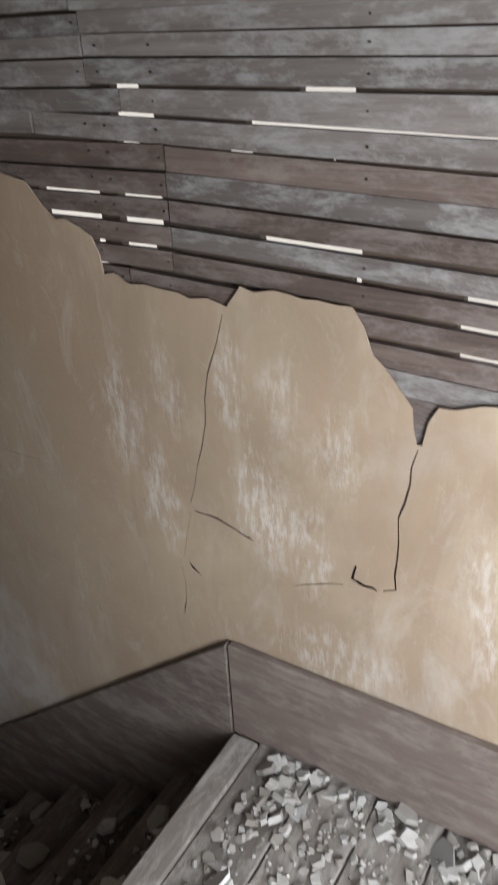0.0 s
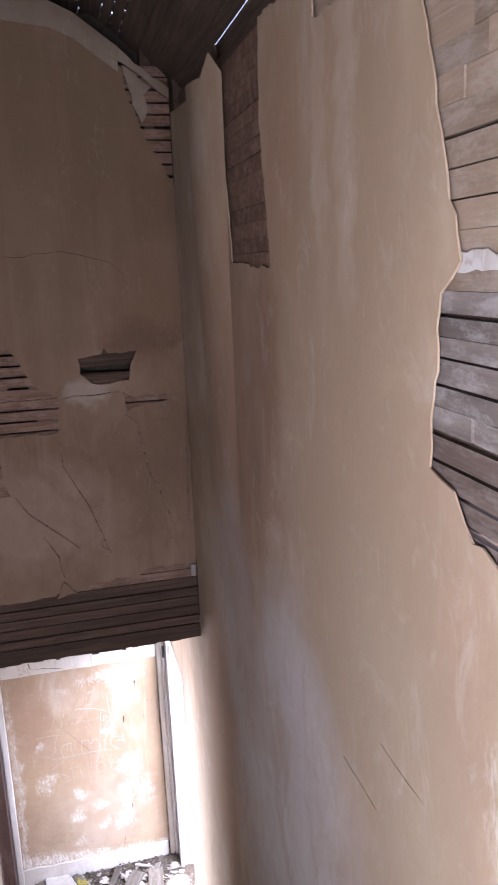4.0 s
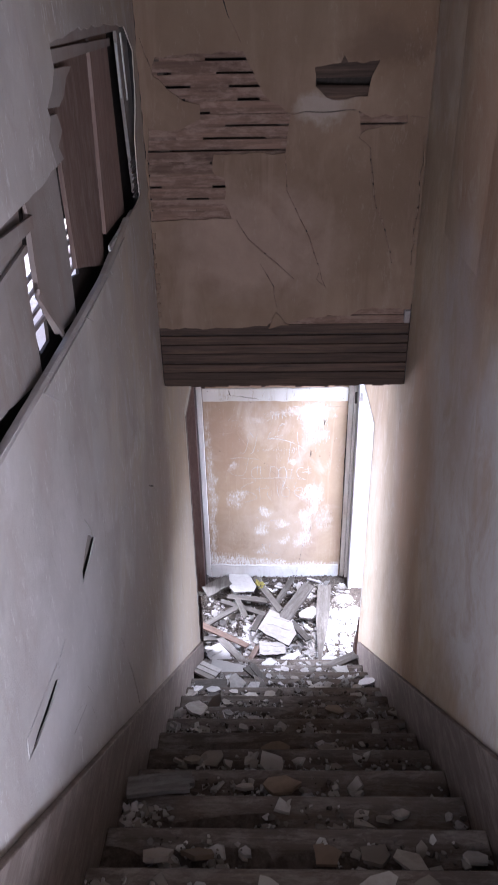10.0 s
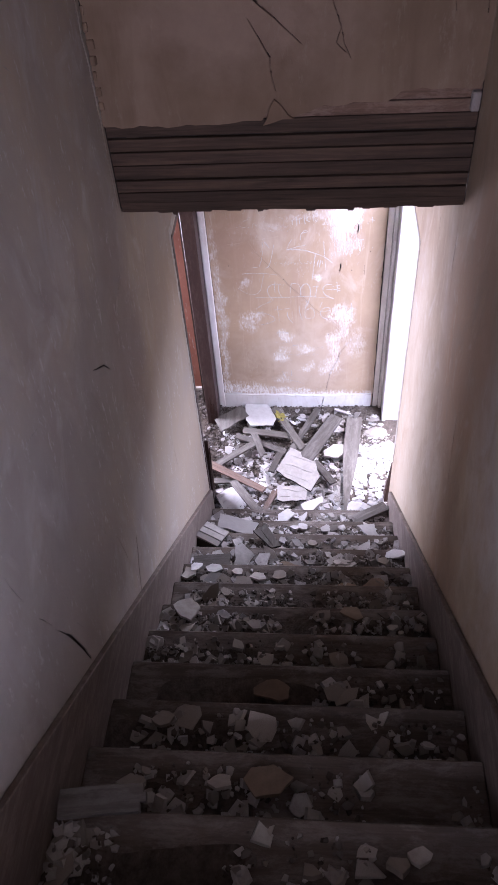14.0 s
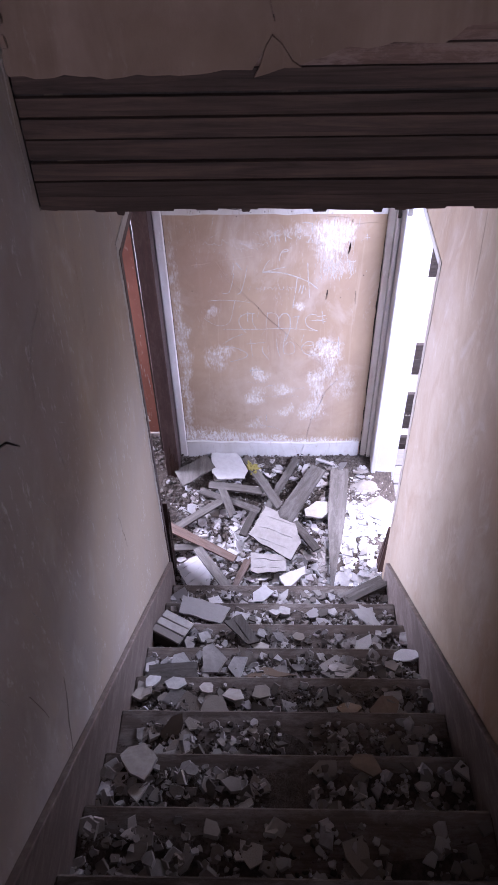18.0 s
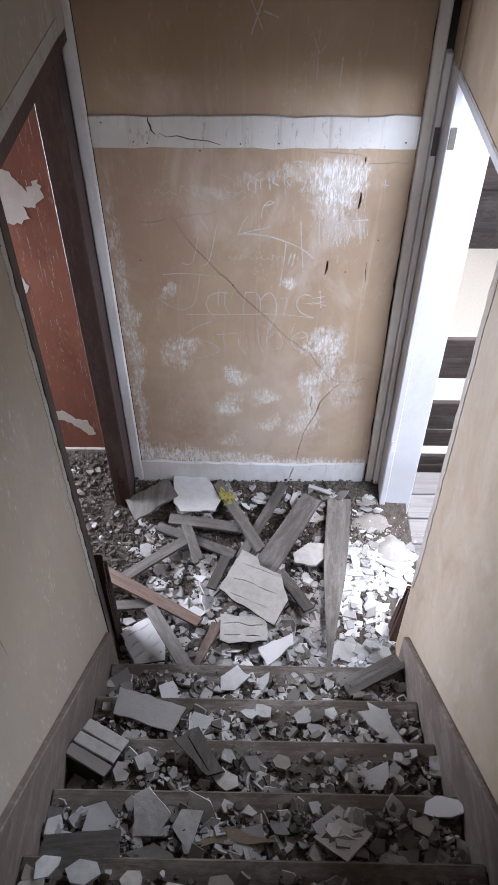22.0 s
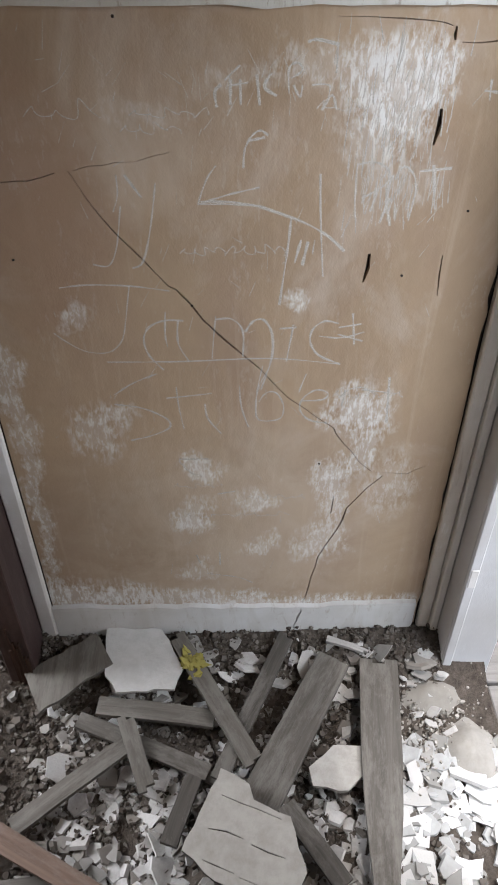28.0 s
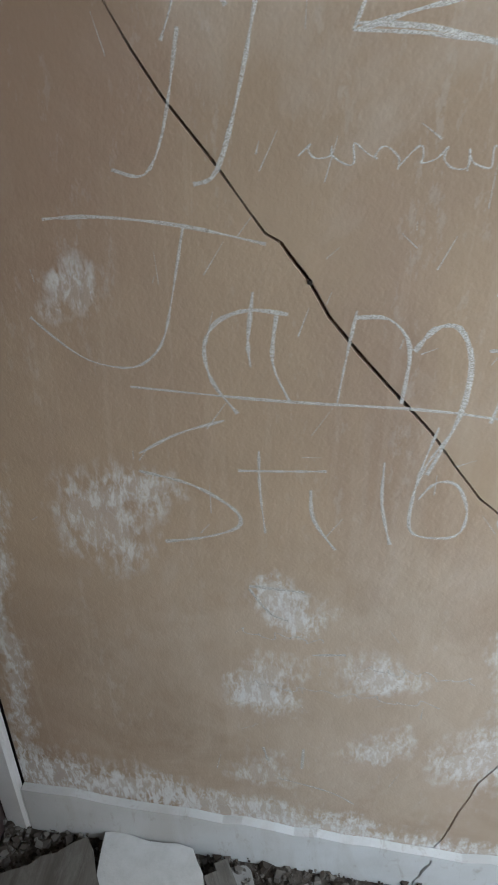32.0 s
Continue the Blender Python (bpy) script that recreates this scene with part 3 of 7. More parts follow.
def sheet(name, loops, place, thick, material, parent=None, label=""):
    """A slab of that thickness with holes: loops are outlines in (u, v), the first the outer one; place(u, v, d) sets them in the world, d being the depth."""
    pts = [Vector(p) for loop in loops for p in loop]
    edges, n = [], 0
    for loop in loops:
        edges += [(n + i, n + (i + 1) % len(loop)) for i in range(len(loop))]
        n += len(loop)
    co, _, tris, _, _, _ = delaunay_2d_cdt(pts, edges, [], 0, 1e-5)
    bm = bmesh.new()
    vs = [bm.verts.new(place(p.x, p.y, 0.0)) for p in co]
    for tri in tris:
        mid = (co[tri[0]] + co[tri[1]] + co[tri[2]]) / 3
        if inside(mid, loops[0]) and not any(inside(mid, hole) for hole in loops[1:]):
            bm.faces.new([vs[i] for i in tri])
    bmesh.ops.delete(bm, geom=[v for v in bm.verts if not v.link_faces], context="VERTS")
    front = bm.faces[:]
    got = bmesh.ops.extrude_face_region(bm, geom=front)
    shift = place(0, 0, thick) - place(0, 0, 0)
    bmesh.ops.translate(bm, vec=shift, verts=[g for g in got["geom"] if isinstance(g, bmesh.types.BMVert)])
    return part(name, bm, material, parent, label)


def on_right(u, v, d):
    return Vector((u, RIGHT + d, v))


def on_left(u, v, d):
    return Vector((u, LEFT - d, v))


def on_head(u, v, d):
    return Vector((HEAD_X - d, u, v))


def on_end(u, v, d):
    return Vector((FAR_X - d, u, v))


# ---- structure: the walls of the stairs ----
SLAT = 0.0455
SLAT_Z = 0.70 - 8 * SLAT      # lowest gap of the sarking behind the right wall
ROW_Z = [SLAT_Z + r * SLAT for r in range(14)] + [0.968, 1.013, 1.048, 1.083, 1.122, 1.165, 1.214, 1.261, 1.308]
ROW_Z += [1.308 + 0.047 * k for k in range(1, 13)]


def gap_z(r, x):
    """Height of a gap of the sarking: the lower boards sink away from the head wall."""
    fall = 0.045 if r < 14 else 0.022 if r < 18 else 0.004
    return ROW_Z[r] - fall * (max(x, -1.42) + 1.4)


right_wall = empty("wall_right")
tagged(right_wall, "tan plaster wall with its upper coat fallen off grey sarking boards", "wall", kind="structure")
# the notch from x 0.2 to 1.45 is an added, unseen lamp opening
RIGHT_TOP = [(1.7, 2.0), (1.45, 2.0), (1.45, -0.2), (0.2, -0.2), (0.2, 0.52, 1), (-0.62, 0.507, 1), (-0.718, 0.486, 1), (-0.742, 0.41, 1), (-0.752, 0.41, 1), (-0.78, 0.496, 1),
             (-0.837, 0.56, 1), (-0.876, 0.636, 1), (-1.09, 0.645, 1), (-1.121, 0.604, 1), (-1.269, 0.619, 1),
             (-1.406, 0.632, 1), (-1.426, 0.704, 1), (-1.515, 0.73, 1), (-1.58, 0.80, 1), (-1.664, 0.819, 1)]
RIGHT_TOP += [(-1.635, 1.118, 1), (-1.572, 1.168, 1), (-1.592, 1.238, 1), (-1.621, 1.307, 1), (-1.661, 1.438, 1),
             (-1.71, 1.571, 1), (-1.78, 1.70, 1), (-1.932, 1.674, 1), (-2.234, 1.70, 1), (-2.231, 1.80, 1), (-2.679, 1.83, 1),
             (-2.703, 1.56, 1), (-2.634, 1.168, 1), (-3.109, 1.188, 1), (-3.16, 1.5, 1), (-3.195, 1.808, 1)]
right_outline = jagged([(DOOR_R, -3.82), (1.7, -3.82)] + RIGHT_TOP + [(-3.73, 1.84), (HEAD_X - 0.01, 1.88), (HEAD_X - 0.01, -0.76), (DOOR_FAR, -0.76), (DOOR_FAR, -1.53), (DOOR_R, -1.53)], 0.03, 0.004)
right_holes = [crack(c, w, 0.0025) for c, w in (
    ([(-0.749, 0.400), (-0.763, 0.322), (-0.774, 0.249), (-0.777, 0.151), (-0.773, 0.089), (-0.800, 0.075)], 0.0052), ([(-0.812, 0.072), (-0.84, 0.072), (-0.866, 0.082), (-0.857, 0.116)], 0.009), ([(-0.885, 0.064), (-0.93, 0.045), (-0.996, 0.012)], 0.003),
    ([(-1.24, 0.131), (-1.181, 0.123), (-1.108, 0.104), (-1.09, 0.095)], 0.0085), ([(-1.272, -0.023), (-1.236, -0.05)], 0.012),
    ([(-2.106, -0.048), (-1.901, -0.051)], 0.005), ([(-1.874, 0.135), (-1.67, 0.138)], 0.003),
    ([(-1.135, 0.59), (-1.174, 0.466), (-1.20, 0.293), (-1.247, 0.145)], 0.0045), ([(-1.252, 0.12), (-1.28, -0.012)], 0.003), ([(-1.285, -0.04), (-1.292, -0.145), (-1.300, -0.19)], 0.005),
    ([(-4.30, -0.80), (-4.27, -1.0), (-4.22, -1.2)], 0.006), ([(-4.7, -0.85), (-4.62, -1.4)], 0.004),
    ([(-3.75, -1.35), (-3.70, -1.6), (-3.66, -1.75)], 0.004))]
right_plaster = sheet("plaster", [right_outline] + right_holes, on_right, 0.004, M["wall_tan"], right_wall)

# outer skin of the right wall below the sarking, and over the hall
block("backing", (-5.03, RIGHT + 0.03, -3.82), (0.18, RIGHT + 0.15, 0.25), M["dark"], right_wall, 0)
block("backing", (0.18, RIGHT + 0.03, -3.82), (1.7, RIGHT + 0.15, -0.22), M["dark"], right_wall, 0)
block("backing", (DOOR_FAR + 0.02, RIGHT + 0.03, -1.51), (-4.0, RIGHT + 0.15, 0.25), M["dark"], right_wall, 0)
# bright chinks between the boards: row of the gap, from x to x
CHINKS = [(7, -1.45, -1.413), (8, -1.445, -1.412), (8, -1.37, -1.286), (9, -1.565, -1.413), (9, -1.368, -1.265), (10, -1.569, -1.41), (10, -1.365, -1.262),
          (12, -1.353, -1.30), (13, -1.358, -1.263), (14, -1.354, -1.29), (12, -1.122, -1.067), (12, -0.93, -0.918), (9, -1.059, -0.87), (8, -0.887, -0.87), (13, -1.078, -0.66), (14, -0.979, -0.886), (8, -0.70, -0.62), (7, -0.707, -0.62), (6, -0.704, -0.60)]
# gaps that stand open but are backed by felt
OPEN = [(22, -1.567, -1.24), (21, -1.4, -1.3), (20, -1.0, -0.7), (19, -1.05, -0.7), (17, -1.66, -1.56), (15, -1.56, -1.39), (15, -1.2, -0.8), (13, -1.62, -1.36), (12, -1.66, -1.36), (12, -1.16, -0.6), (9, -1.23, -1.03), (8, -1.287, -1.12), (10, -1.1, -0.6)]
rows = range(0, 33)


def gape(r, a, b):
    """Half the width of a gap along one board."""
    if any(k == r and u < b and v > a for k, u, v in CHINKS):
        return 0.0022 if r == 13 else 0.0034 if r > 11 else 0.0052
    if any(k == r and u < b and v > a for k, u, v in OPEN):
        return random.choice((0.0015, 0.003))
    return random.choice((0.0002, 0.0003, 0.0005, 0.0012))


for r in rows:
    joint = -1.24 if 7 <= r <= 11 else -1.396 if 14 <= r <= 16 else -1.252 if 18 <= r <= 22 else -1.30 - 0.3 * random.random()
    second = random.choice((-0.45, -0.3, -0.15)) + random.uniform(-0.05, 0.05)
    for a, b in ((-3.35, -2.64), (-2.637, joint - 0.002), (joint + 0.002, second - 0.002), (second + 0.002, 0.18)):
        bm = bmesh.new()
        drop, lift, deep = gape(r, a, b), gape(r + 1, a, b), random.uniform(0.0, 0.004)
        vs = box(bm, (a, RIGHT + 0.010 + deep, 0.0), (b, RIGHT + 0.024 + deep, 1.0))
        sag = random.uniform(-0.002, 0.002)
        for v in vs:
            v.co.z = gap_z(r + 1, v.co.x) - lift if v.co.z > 0.5 else gap_z(r, v.co.x) + drop
        for v in (vs[1], vs[2], vs[5], vs[6]):
            v.co.z += sag
        # slats in the recess below x -2.6 are darker brown, its shade included
        part("slat", bm, M["lath"] if b < -2.6 else M["slat_warm"] if r >= 18 else M["slat_brown"] if r < 12 and random.random() < 0.75 else M["slat"], right_wall)
# felt behind the boards, open at the chinks
bm = bmesh.new()
for r in range(0, 34):
    x = -3.4
    for a, b in sorted((a, b) for k, a, b in CHINKS if k == r) + [(0.18, 0.3)]:
        for p, q in ((x, min(a, -1.42)), (max(x, -1.42), a)):
            if q > p:
                for v in box(bm, (p, RIGHT + 0.026, -0.0245), (q, RIGHT + 0.046, 0.0245)):
                    v.co.z += gap_z(r, v.co.x)
        x = b
box(bm, (-4.4, RIGHT + 0.012, -0.75), (-4.2, RIGHT + 0.15, 2.35))
box(bm, (-4.4, RIGHT + 0.03, 1.78), (1.7, RIGHT + 0.2, 1.88))
box(bm, (-4.4, RIGHT + 0.036, 0.2), (-3.4, RIGHT + 0.046, 1.95))
part("felt", bm, M["roof"], right_wall)
# scraps of the pale coat left on the boards
for scrap in ([(-1.323, 1.259), (-1.272, 1.262), (-1.264, 1.22, 1), (-1.256, 1.166, 1), (-1.35, 1.163, 1), (-1.318, 1.20, 1)], [(-1.25, 1.17), (-1.194, 1.164, 1), (-1.124, 1.138, 1), (-1.105, 1.15, 1), (-1.084, 1.168)],
              [(-1.66, 1.165, 1), (-1.593, 1.175, 1), (-1.518, 1.182, 1), (-1.444, 1.168, 1), (-1.46, 1.155, 1), (-1.6, 1.15, 1)], [(-1.655, 1.30, 1), (-1.60, 1.185, 1), (-1.66, 1.14, 1)]):
    sheet("coat_patch", [jagged(scrap, 0.015, 0.003)], lambda u, v, d: Vector((u, RIGHT + 0.0065 + d, v - 0.012 * (u + 1.4))), 0.003, M["scrap"], right_wall, "pale scrap of plaster")
# nails along the laths
nails = bmesh.new()
for r in rows:
    for x in (-1.41, -1.365, -1.25, -0.86, -0.42):
        if random.random() < 0.7:
            z = (gap_z(r, x) + gap_z(r + 1, x)) / 2
            box(nails, (x - 0.0014, RIGHT + 0.0085, z - 0.0014), (x + 0.0014, RIGHT + 0.013, z + 0.0014))
part("nails", nails, M["dark"], right_wall)
# swollen strip of plaster beside the head wall
bm = bmesh.new()
rows_v = []
for k in range(9):
    s = k / 8
    x = -3.70 + 0.55 * s
    off = -0.06 * math.sin(math.pi * s) ** 0.8
    rows_v.append([bm.verts.new((x + (0.0 if z < 1.2 else 0.02 * (z - 1.2)) * (1 if s > 0.5 else 0), RIGHT - 0.001 + off * w, z)) for z, w in ((0.2, 0.0), (0.7, 0.45), (1.2, 0.9), (1.55, 1.0), (1.80 + 0.05 * (1 - s) + (0.07 if k == 7 else 0), 1.0))])
for a, b in zip(rows_v, rows_v[1:]):
    for i in range(4):
        bm.faces.new((a[i], a[i + 1], b[i + 1], b[i]))
ob = part("bulged_strip", bm, M["wall_tan"], right_wall, "strip of plaster bulging off the wall", True)

left_wall = empty("wall_left")
tagged(left_wall, "pale grey-tan plaster wall with a long torn hole over the stairs", "wall", kind="structure")
left_outline = [(DOOR_L, -3.82), (1.7, -3.82), (1.7, 2.32), (HEAD_X - 0.01, 2.32), (HEAD_X - 0.01, -0.76), (DOOR_FAR, -0.76), (DOOR_FAR, -1.386), (DOOR_L, -1.386)]
HOLE_FOOT = [(-1.78, 0.25, 1), (-2.06, 0.236, 1), (-2.447, 0.231, 1), (-2.725, 0.222, 1), (-3.134, 0.231, 1), (-3.66, 0.278, 1)]
HOLE_END = [(-3.994, 0.299, 1), (-3.985, 0.40, 1), (-4.0, 0.54, 1), (-4.10, 0.67, 1), (-4.14, 0.86, 1), (-3.97, 0.955, 1), (-3.605, 0.975, 1)]
HOLE_TOP = [(-3.076, 0.978, 1), (-2.772, 0.96, 1), (-2.785, 0.90, 1), (-2.743, 0.86, 1), (-2.664, 0.819, 1), (-2.682, 0.794, 1), (-2.639, 0.75, 1), (-2.68, 0.674, 1), (-2.50, 0.658, 1), (-2.266, 0.653, 1), (-2.08, 0.65, 1), (-1.78, 0.61, 1)]
left_hole = jagged(HOLE_FOOT + HOLE_END + HOLE_TOP, 0.05, 0.003)
left_cracks = [crack(c, w) for c, w in (
    ([(-2.085, -0.457), (-2.015, -0.456), (-1.985, -0.466)], 0.006), ([(-2.65, -1.02), (-2.695, -1.14)], 0.004),
    ([(-4.07, -0.92), (-3.96, -0.94), (-3.885, -0.975), (-3.84, -1.095)], 0.010),
    ([(-3.69, -1.06), (-3.64, -1.0), (-3.52, -0.915)], 0.009), ([(-3.48, -1.81), (-3.41, -1.95), (-3.365, -2.06)], 0.01), ([(-4.205, 0.2), (-4.2, -0.1), (-4.21, -0.4), (-4.2, -0.72)], 0.012), ([(-3.45, -0.95), (-3.50, -1.12)], 0.006),
    ([(-3.9, -1.25), (-3.93, -1.42)], 0.006), ([(-3.3, -1.55), (-3.33, -1.75)], 0.004), ([(-4.45, -1.0), (-4.40, -1.35)], 0.005),
    ([(-2.6, -0.75), (-2.63, -0.9)], 0.004), ([(-4.3, -2.1), (-4.33, -2.35)], 0.003))]
# torn slits with some width, and the flap of plaster standing off above the longest
LONG_SLIT = jagged([(-1.98, -0.500, 1), (-1.909, -0.500, 1), (-1.828, -0.492, 1), (-1.76, -0.482, 1), (-1.695, -0.463, 1), (-1.735, -0.455, 1), (-1.80, -0.461, 1), (-1.87, -0.468, 1), (-1.95, -0.474, 1)], 0.03, 0.0015)
LOW_SLIT = jagged([(-2.691, -1.148, 1), (-2.733, -1.265, 1), (-2.770, -1.408, 1), (-2.798, -1.56, 1), (-2.810, -1.566, 1), (-2.790, -1.439, 1), (-2.758, -1.304, 1)], 0.04, 0.002)
TORN_SPOT = jagged([(-2.437, -0.37, 1), (-2.51, -0.437, 1), (-2.429, -0.452, 1), (-2.314, -0.464, 1), (-2.322, -0.42, 1), (-2.389, -0.385, 1)], 0.03, 0.002)
left_cracks += [LONG_SLIT, LOW_SLIT, TORN_SPOT]
# opening out of view, added to let the left fill lamp shine in
left_lamp_opening = [(-0.05, -0.2), (1.15, -0.2), (1.15, 1.6), (-0.05, 1.6)]
sheet("plaster", [left_outline, left_hole, left_lamp_opening] + left_cracks, on_left, 0.005, M["wall_grey"], left_wall)
sheet("torn_flap", [jagged([(-1.985, -0.444), (-1.955, -0.469, 1), (-1.80, -0.457, 1), (-1.70, -0.456), (-1.714, -0.405), (-1.826, -0.419)], 0.03, 0.0015)], lambda u, v, d: Vector((u, LEFT + 0.0022 - d, v)), 0.002, M["wall_grey"], left_wall)
sheet("lath_behind", [jagged([(-2.44, -0.36), (-2.52, -0.43, 1), (-2.44, -0.436, 1), (-2.33, -0.445, 1), (-2.30, -0.40)], 0.03, 0.002)], lambda u, v, d: Vector((u, LEFT - 0.009 - d, v)), 0.004, M["coated"], left_wall)
# torn lower lip, curling off the wall
bm = bmesh.new()
lip = []
for k in range(60):
    x = -1.80 - 1.86 * k / 59
    zc = 0.238 - 0.010 * math.sin((x + 1.8) * -1.7) + 0.0018 * noise.noise(Vector((x * 14, 0, 3))) + max(0.0, -3.1 - x) * 0.09
    deep = 0.014 + 0.008 * max(0.0, noise.noise(Vector((x * 3, 2, 0))))
    lip.append([bm.verts.new((x, LEFT + o, z)) for o, z in ((0.0012, zc - deep), (0.004, zc - deep * 0.5), (0.006, zc - 0.002), (-0.004, zc + 0.003), (-0.022, zc))])
for a, b in zip(lip, lip[1:]):
    for i in range(4):
        bm.faces.new((a[i], a[i + 1], b[i + 1], b[i]))
part("torn_lip", bm, M["wall_grey"], left_wall, "ragged torn plaster edge")
for flap in ([(-2.235, 0.222), (-2.346, 0.141, 1), (-2.48, 0.140, 1), (-2.611, 0.137, 1), (-2.706, 0.16, 1), (-2.74, 0.218)], [(-2.76, 0.215), (-2.843, 0.168, 1), (-2.98, 0.195, 1), (-3.12, 0.226)], [(-3.17, 0.235), (-3.2, 0.205, 1), (-3.4, 0.215, 1), (-3.5, 0.255)]):
    sheet("peeled_flap", [jagged(flap, 0.03, 0.0015)], lambda u, v, d: Vector((u, LEFT + 0.0085 - d, v)), 0.005, M["wall_grey"], left_wall)


def hole_board(outline, deep, look_of):
    """A board seen in the hole, a little behind the plaster."""
    sheet("stud_board", [jagged([(u, v, 1) for u, v in outline], 0.09, 0.0015)], lambda u, v, d: Vector((u, LEFT - deep - d, v)), 0.014, M[look_of], left_wall)


hole_board([(-1.72, 0.68), (-2.085, 0.69), (-2.088, 0.25), (-1.994, 0.262), (-1.72, 0.31)], 0.036, "coated")
hole_board([(-2.092, 0.69), (-2.43, 0.69), (-2.402, 0.506), (-2.387, 0.42), (-2.39, 0.339), (-2.392, 0.19), (-2.154, 0.234), (-2.096, 0.248)], 0.040, "coated")
hole_board([(-2.52, 0.72), (-2.81, 0.72), (-2.83, 0.635), (-2.843, 0.432), (-2.829, 0.192), (-2.613, 0.223), (-2.49, 0.38), (-2.492, 0.476)], 0.044, "coated")
hole_board([(-2.86, 1.0), (-2.885, 0.648), (-2.903, 0.323), (-3.287, 0.214), (-3.317, 0.267), (-3.397, 0.875), (-3.40, 1.0)], 0.040, "hole_board")
hole_board([(-3.51, 1.0), (-3.505, 0.873), (-3.44, 0.285), (-3.861, 0.262), (-3.839, 0.856), (-3.83, 1.0)], 0.050, "hole_board")
hole_board([(-3.955, 0.95), (-3.954, 0.869), (-3.985, 0.66), (-4.05, 0.30), (-4.2, 0.30), (-4.2, 0.95)], 0.030, "coated")


def stick(x0, z0, x1, z1, wide, deep, material, taper=0.7):
    """A straight broken lath in the hole from one end to the other."""
    du, dv = x1 - x0, z1 - z0
    ln = math.hypot(du, dv)
    pu, pv = -dv / ln * wide / 2, du / ln * wide / 2
    line = [(x0 + pu, z0 + pv), (x1 + pu * taper, z1 + pv * taper, 1), (x1 - pu * taper, z1 - pv * taper), (x0 - pu, z0 - pv, 1)]
    sheet("broken_lath", [jagged(line, 0.012, 0.003)], lambda u, v, d: Vector((u, LEFT - deep - d, v)), 0.008, M[material], left_wall)


stick(-2.43, 0.41, -2.63, 0.195, 0.026, 0.026, "coated", 0.5)
stick(-2.06, 0.60, -2.45, 0.588, 0.045, 0.018, "coated")
stick(-2.40, 0.535, -2.12, 0.52, 0.020, 0.028, "coated", 0.2)
stick(-2.44, 0.665, -2.47, 0.57, 0.022, 0.028, "coated")
stick(-2.75, 0.968, -3.90, 0.958, 0.034, 0.010, "coated")
stick(-2.76, 0.927, -3.72, 0.915, 0.036, 0.016, "coated")
hole_board([(-2.68, 0.91), (-3.06, 0.885), (-2.98, 0.86), (-2.93, 0.82), (-2.86, 0.80), (-2.60, 0.82)], 0.018, "coated")
hole_board([(-2.58, 0.80), (-2.83, 0.785), (-2.865, 0.735), (-2.80, 0.705), (-2.84, 0.665), (-2.60, 0.655)], 0.020, "coated")
stick(-3.303, 0.268, -3.83, 0.272, 0.022, 0.012, "scrap")
stick(-4.03, 0.93, -4.06, 0.68, 0.022, 0.024, "scrap", 0.5)
stick(-3.93, 0.90, -3.94, 0.70, 0.012, 0.028, "scrap", 0.4)
for k in range(7):
    z = 0.30 + 0.024 * k
    stick(-4.10, z, -3.97 + random.uniform(-0.02, 0.02), z + random.uniform(-0.006, 0.006), 0.012, 0.020, "coated", 0.5)
# rungs of broken lath across the two bright slits
for x, z in ((-2.53, 0.43), (-2.53, 0.385), (-2.53, 0.335), (-2.54, 0.29), (-2.98, 0.43), (-2.98, 0.395), (-2.98, 0.35), (-2.98, 0.31)):
    stick(x + 0.07, z + random.uniform(-0.008, 0.008), x - 0.07, z + random.uniform(-0.008, 0.008), random.uniform(0.007, 0.016), 0.066, "coated", 1.0)
SCRATCHES = [[(-2.83, 1.55), (-2.80, 1.3), (-2.86, 1.0)], [(-2.36, 1.15), (-2.34, 0.95)], [(-2.37, 1.38), (-2.39, 1.12)], [(-3.37, 1.4), (-3.38, 1.15)], [(-2.0, -0.75), (-2.15, -0.8)], [(-2.42, -0.30), (-2.47, -0.37), (-2.48, -0.41)]]
for line in SCRATCHES:
    bm = bmesh.new()
    prev = None
    for a in line:
        pair = [bm.verts.new((a[0] + o, LEFT + h, a[1])) for o, h in ((-0.004, 0.0005), (0.0, 0.0015), (0.004, 0.0005))]
        if prev:
            bm.faces.new((prev[0], prev[1], pair[1], pair[0]))
            bm.faces.new((prev[1], prev[2], pair[2], pair[1]))
        prev = pair
    part("scratch", bm, M["chalk"], left_wall)
nicks = bmesh.new()
for _ in range(130):
    x, z = random.uniform(-4.1, -1.3), random.uniform(-2.0, 0.12)
    if random.random() < 0.3:
        z = random.uniform(0.7, 1.9)
    if z < NOSE_Z + (x - NOSE_X) * RISE / TREAD + 0.2 or (z > 0.6 and -4.2 < x < -2.6 and z < 1.02):
        continue
    ang, ln, w = random.gauss(1.3, 0.6), random.uniform(0.01, 0.13) * random.random() ** 0.5, random.uniform(0.0006, 0.0018)
    d, o = Vector((math.cos(ang), 0, math.sin(ang))) * ln, Vector((-math.sin(ang), 0, math.cos(ang))) * w
    c = Vector((x, LEFT + 0.0008, z))
    nicks.faces.new([nicks.verts.new(c + v) for v in (-d - o * 0.3, d * 0.2 - o, d, d * 0.2 + o)])
part("nicks", nicks, M["chalk"], left_wall)
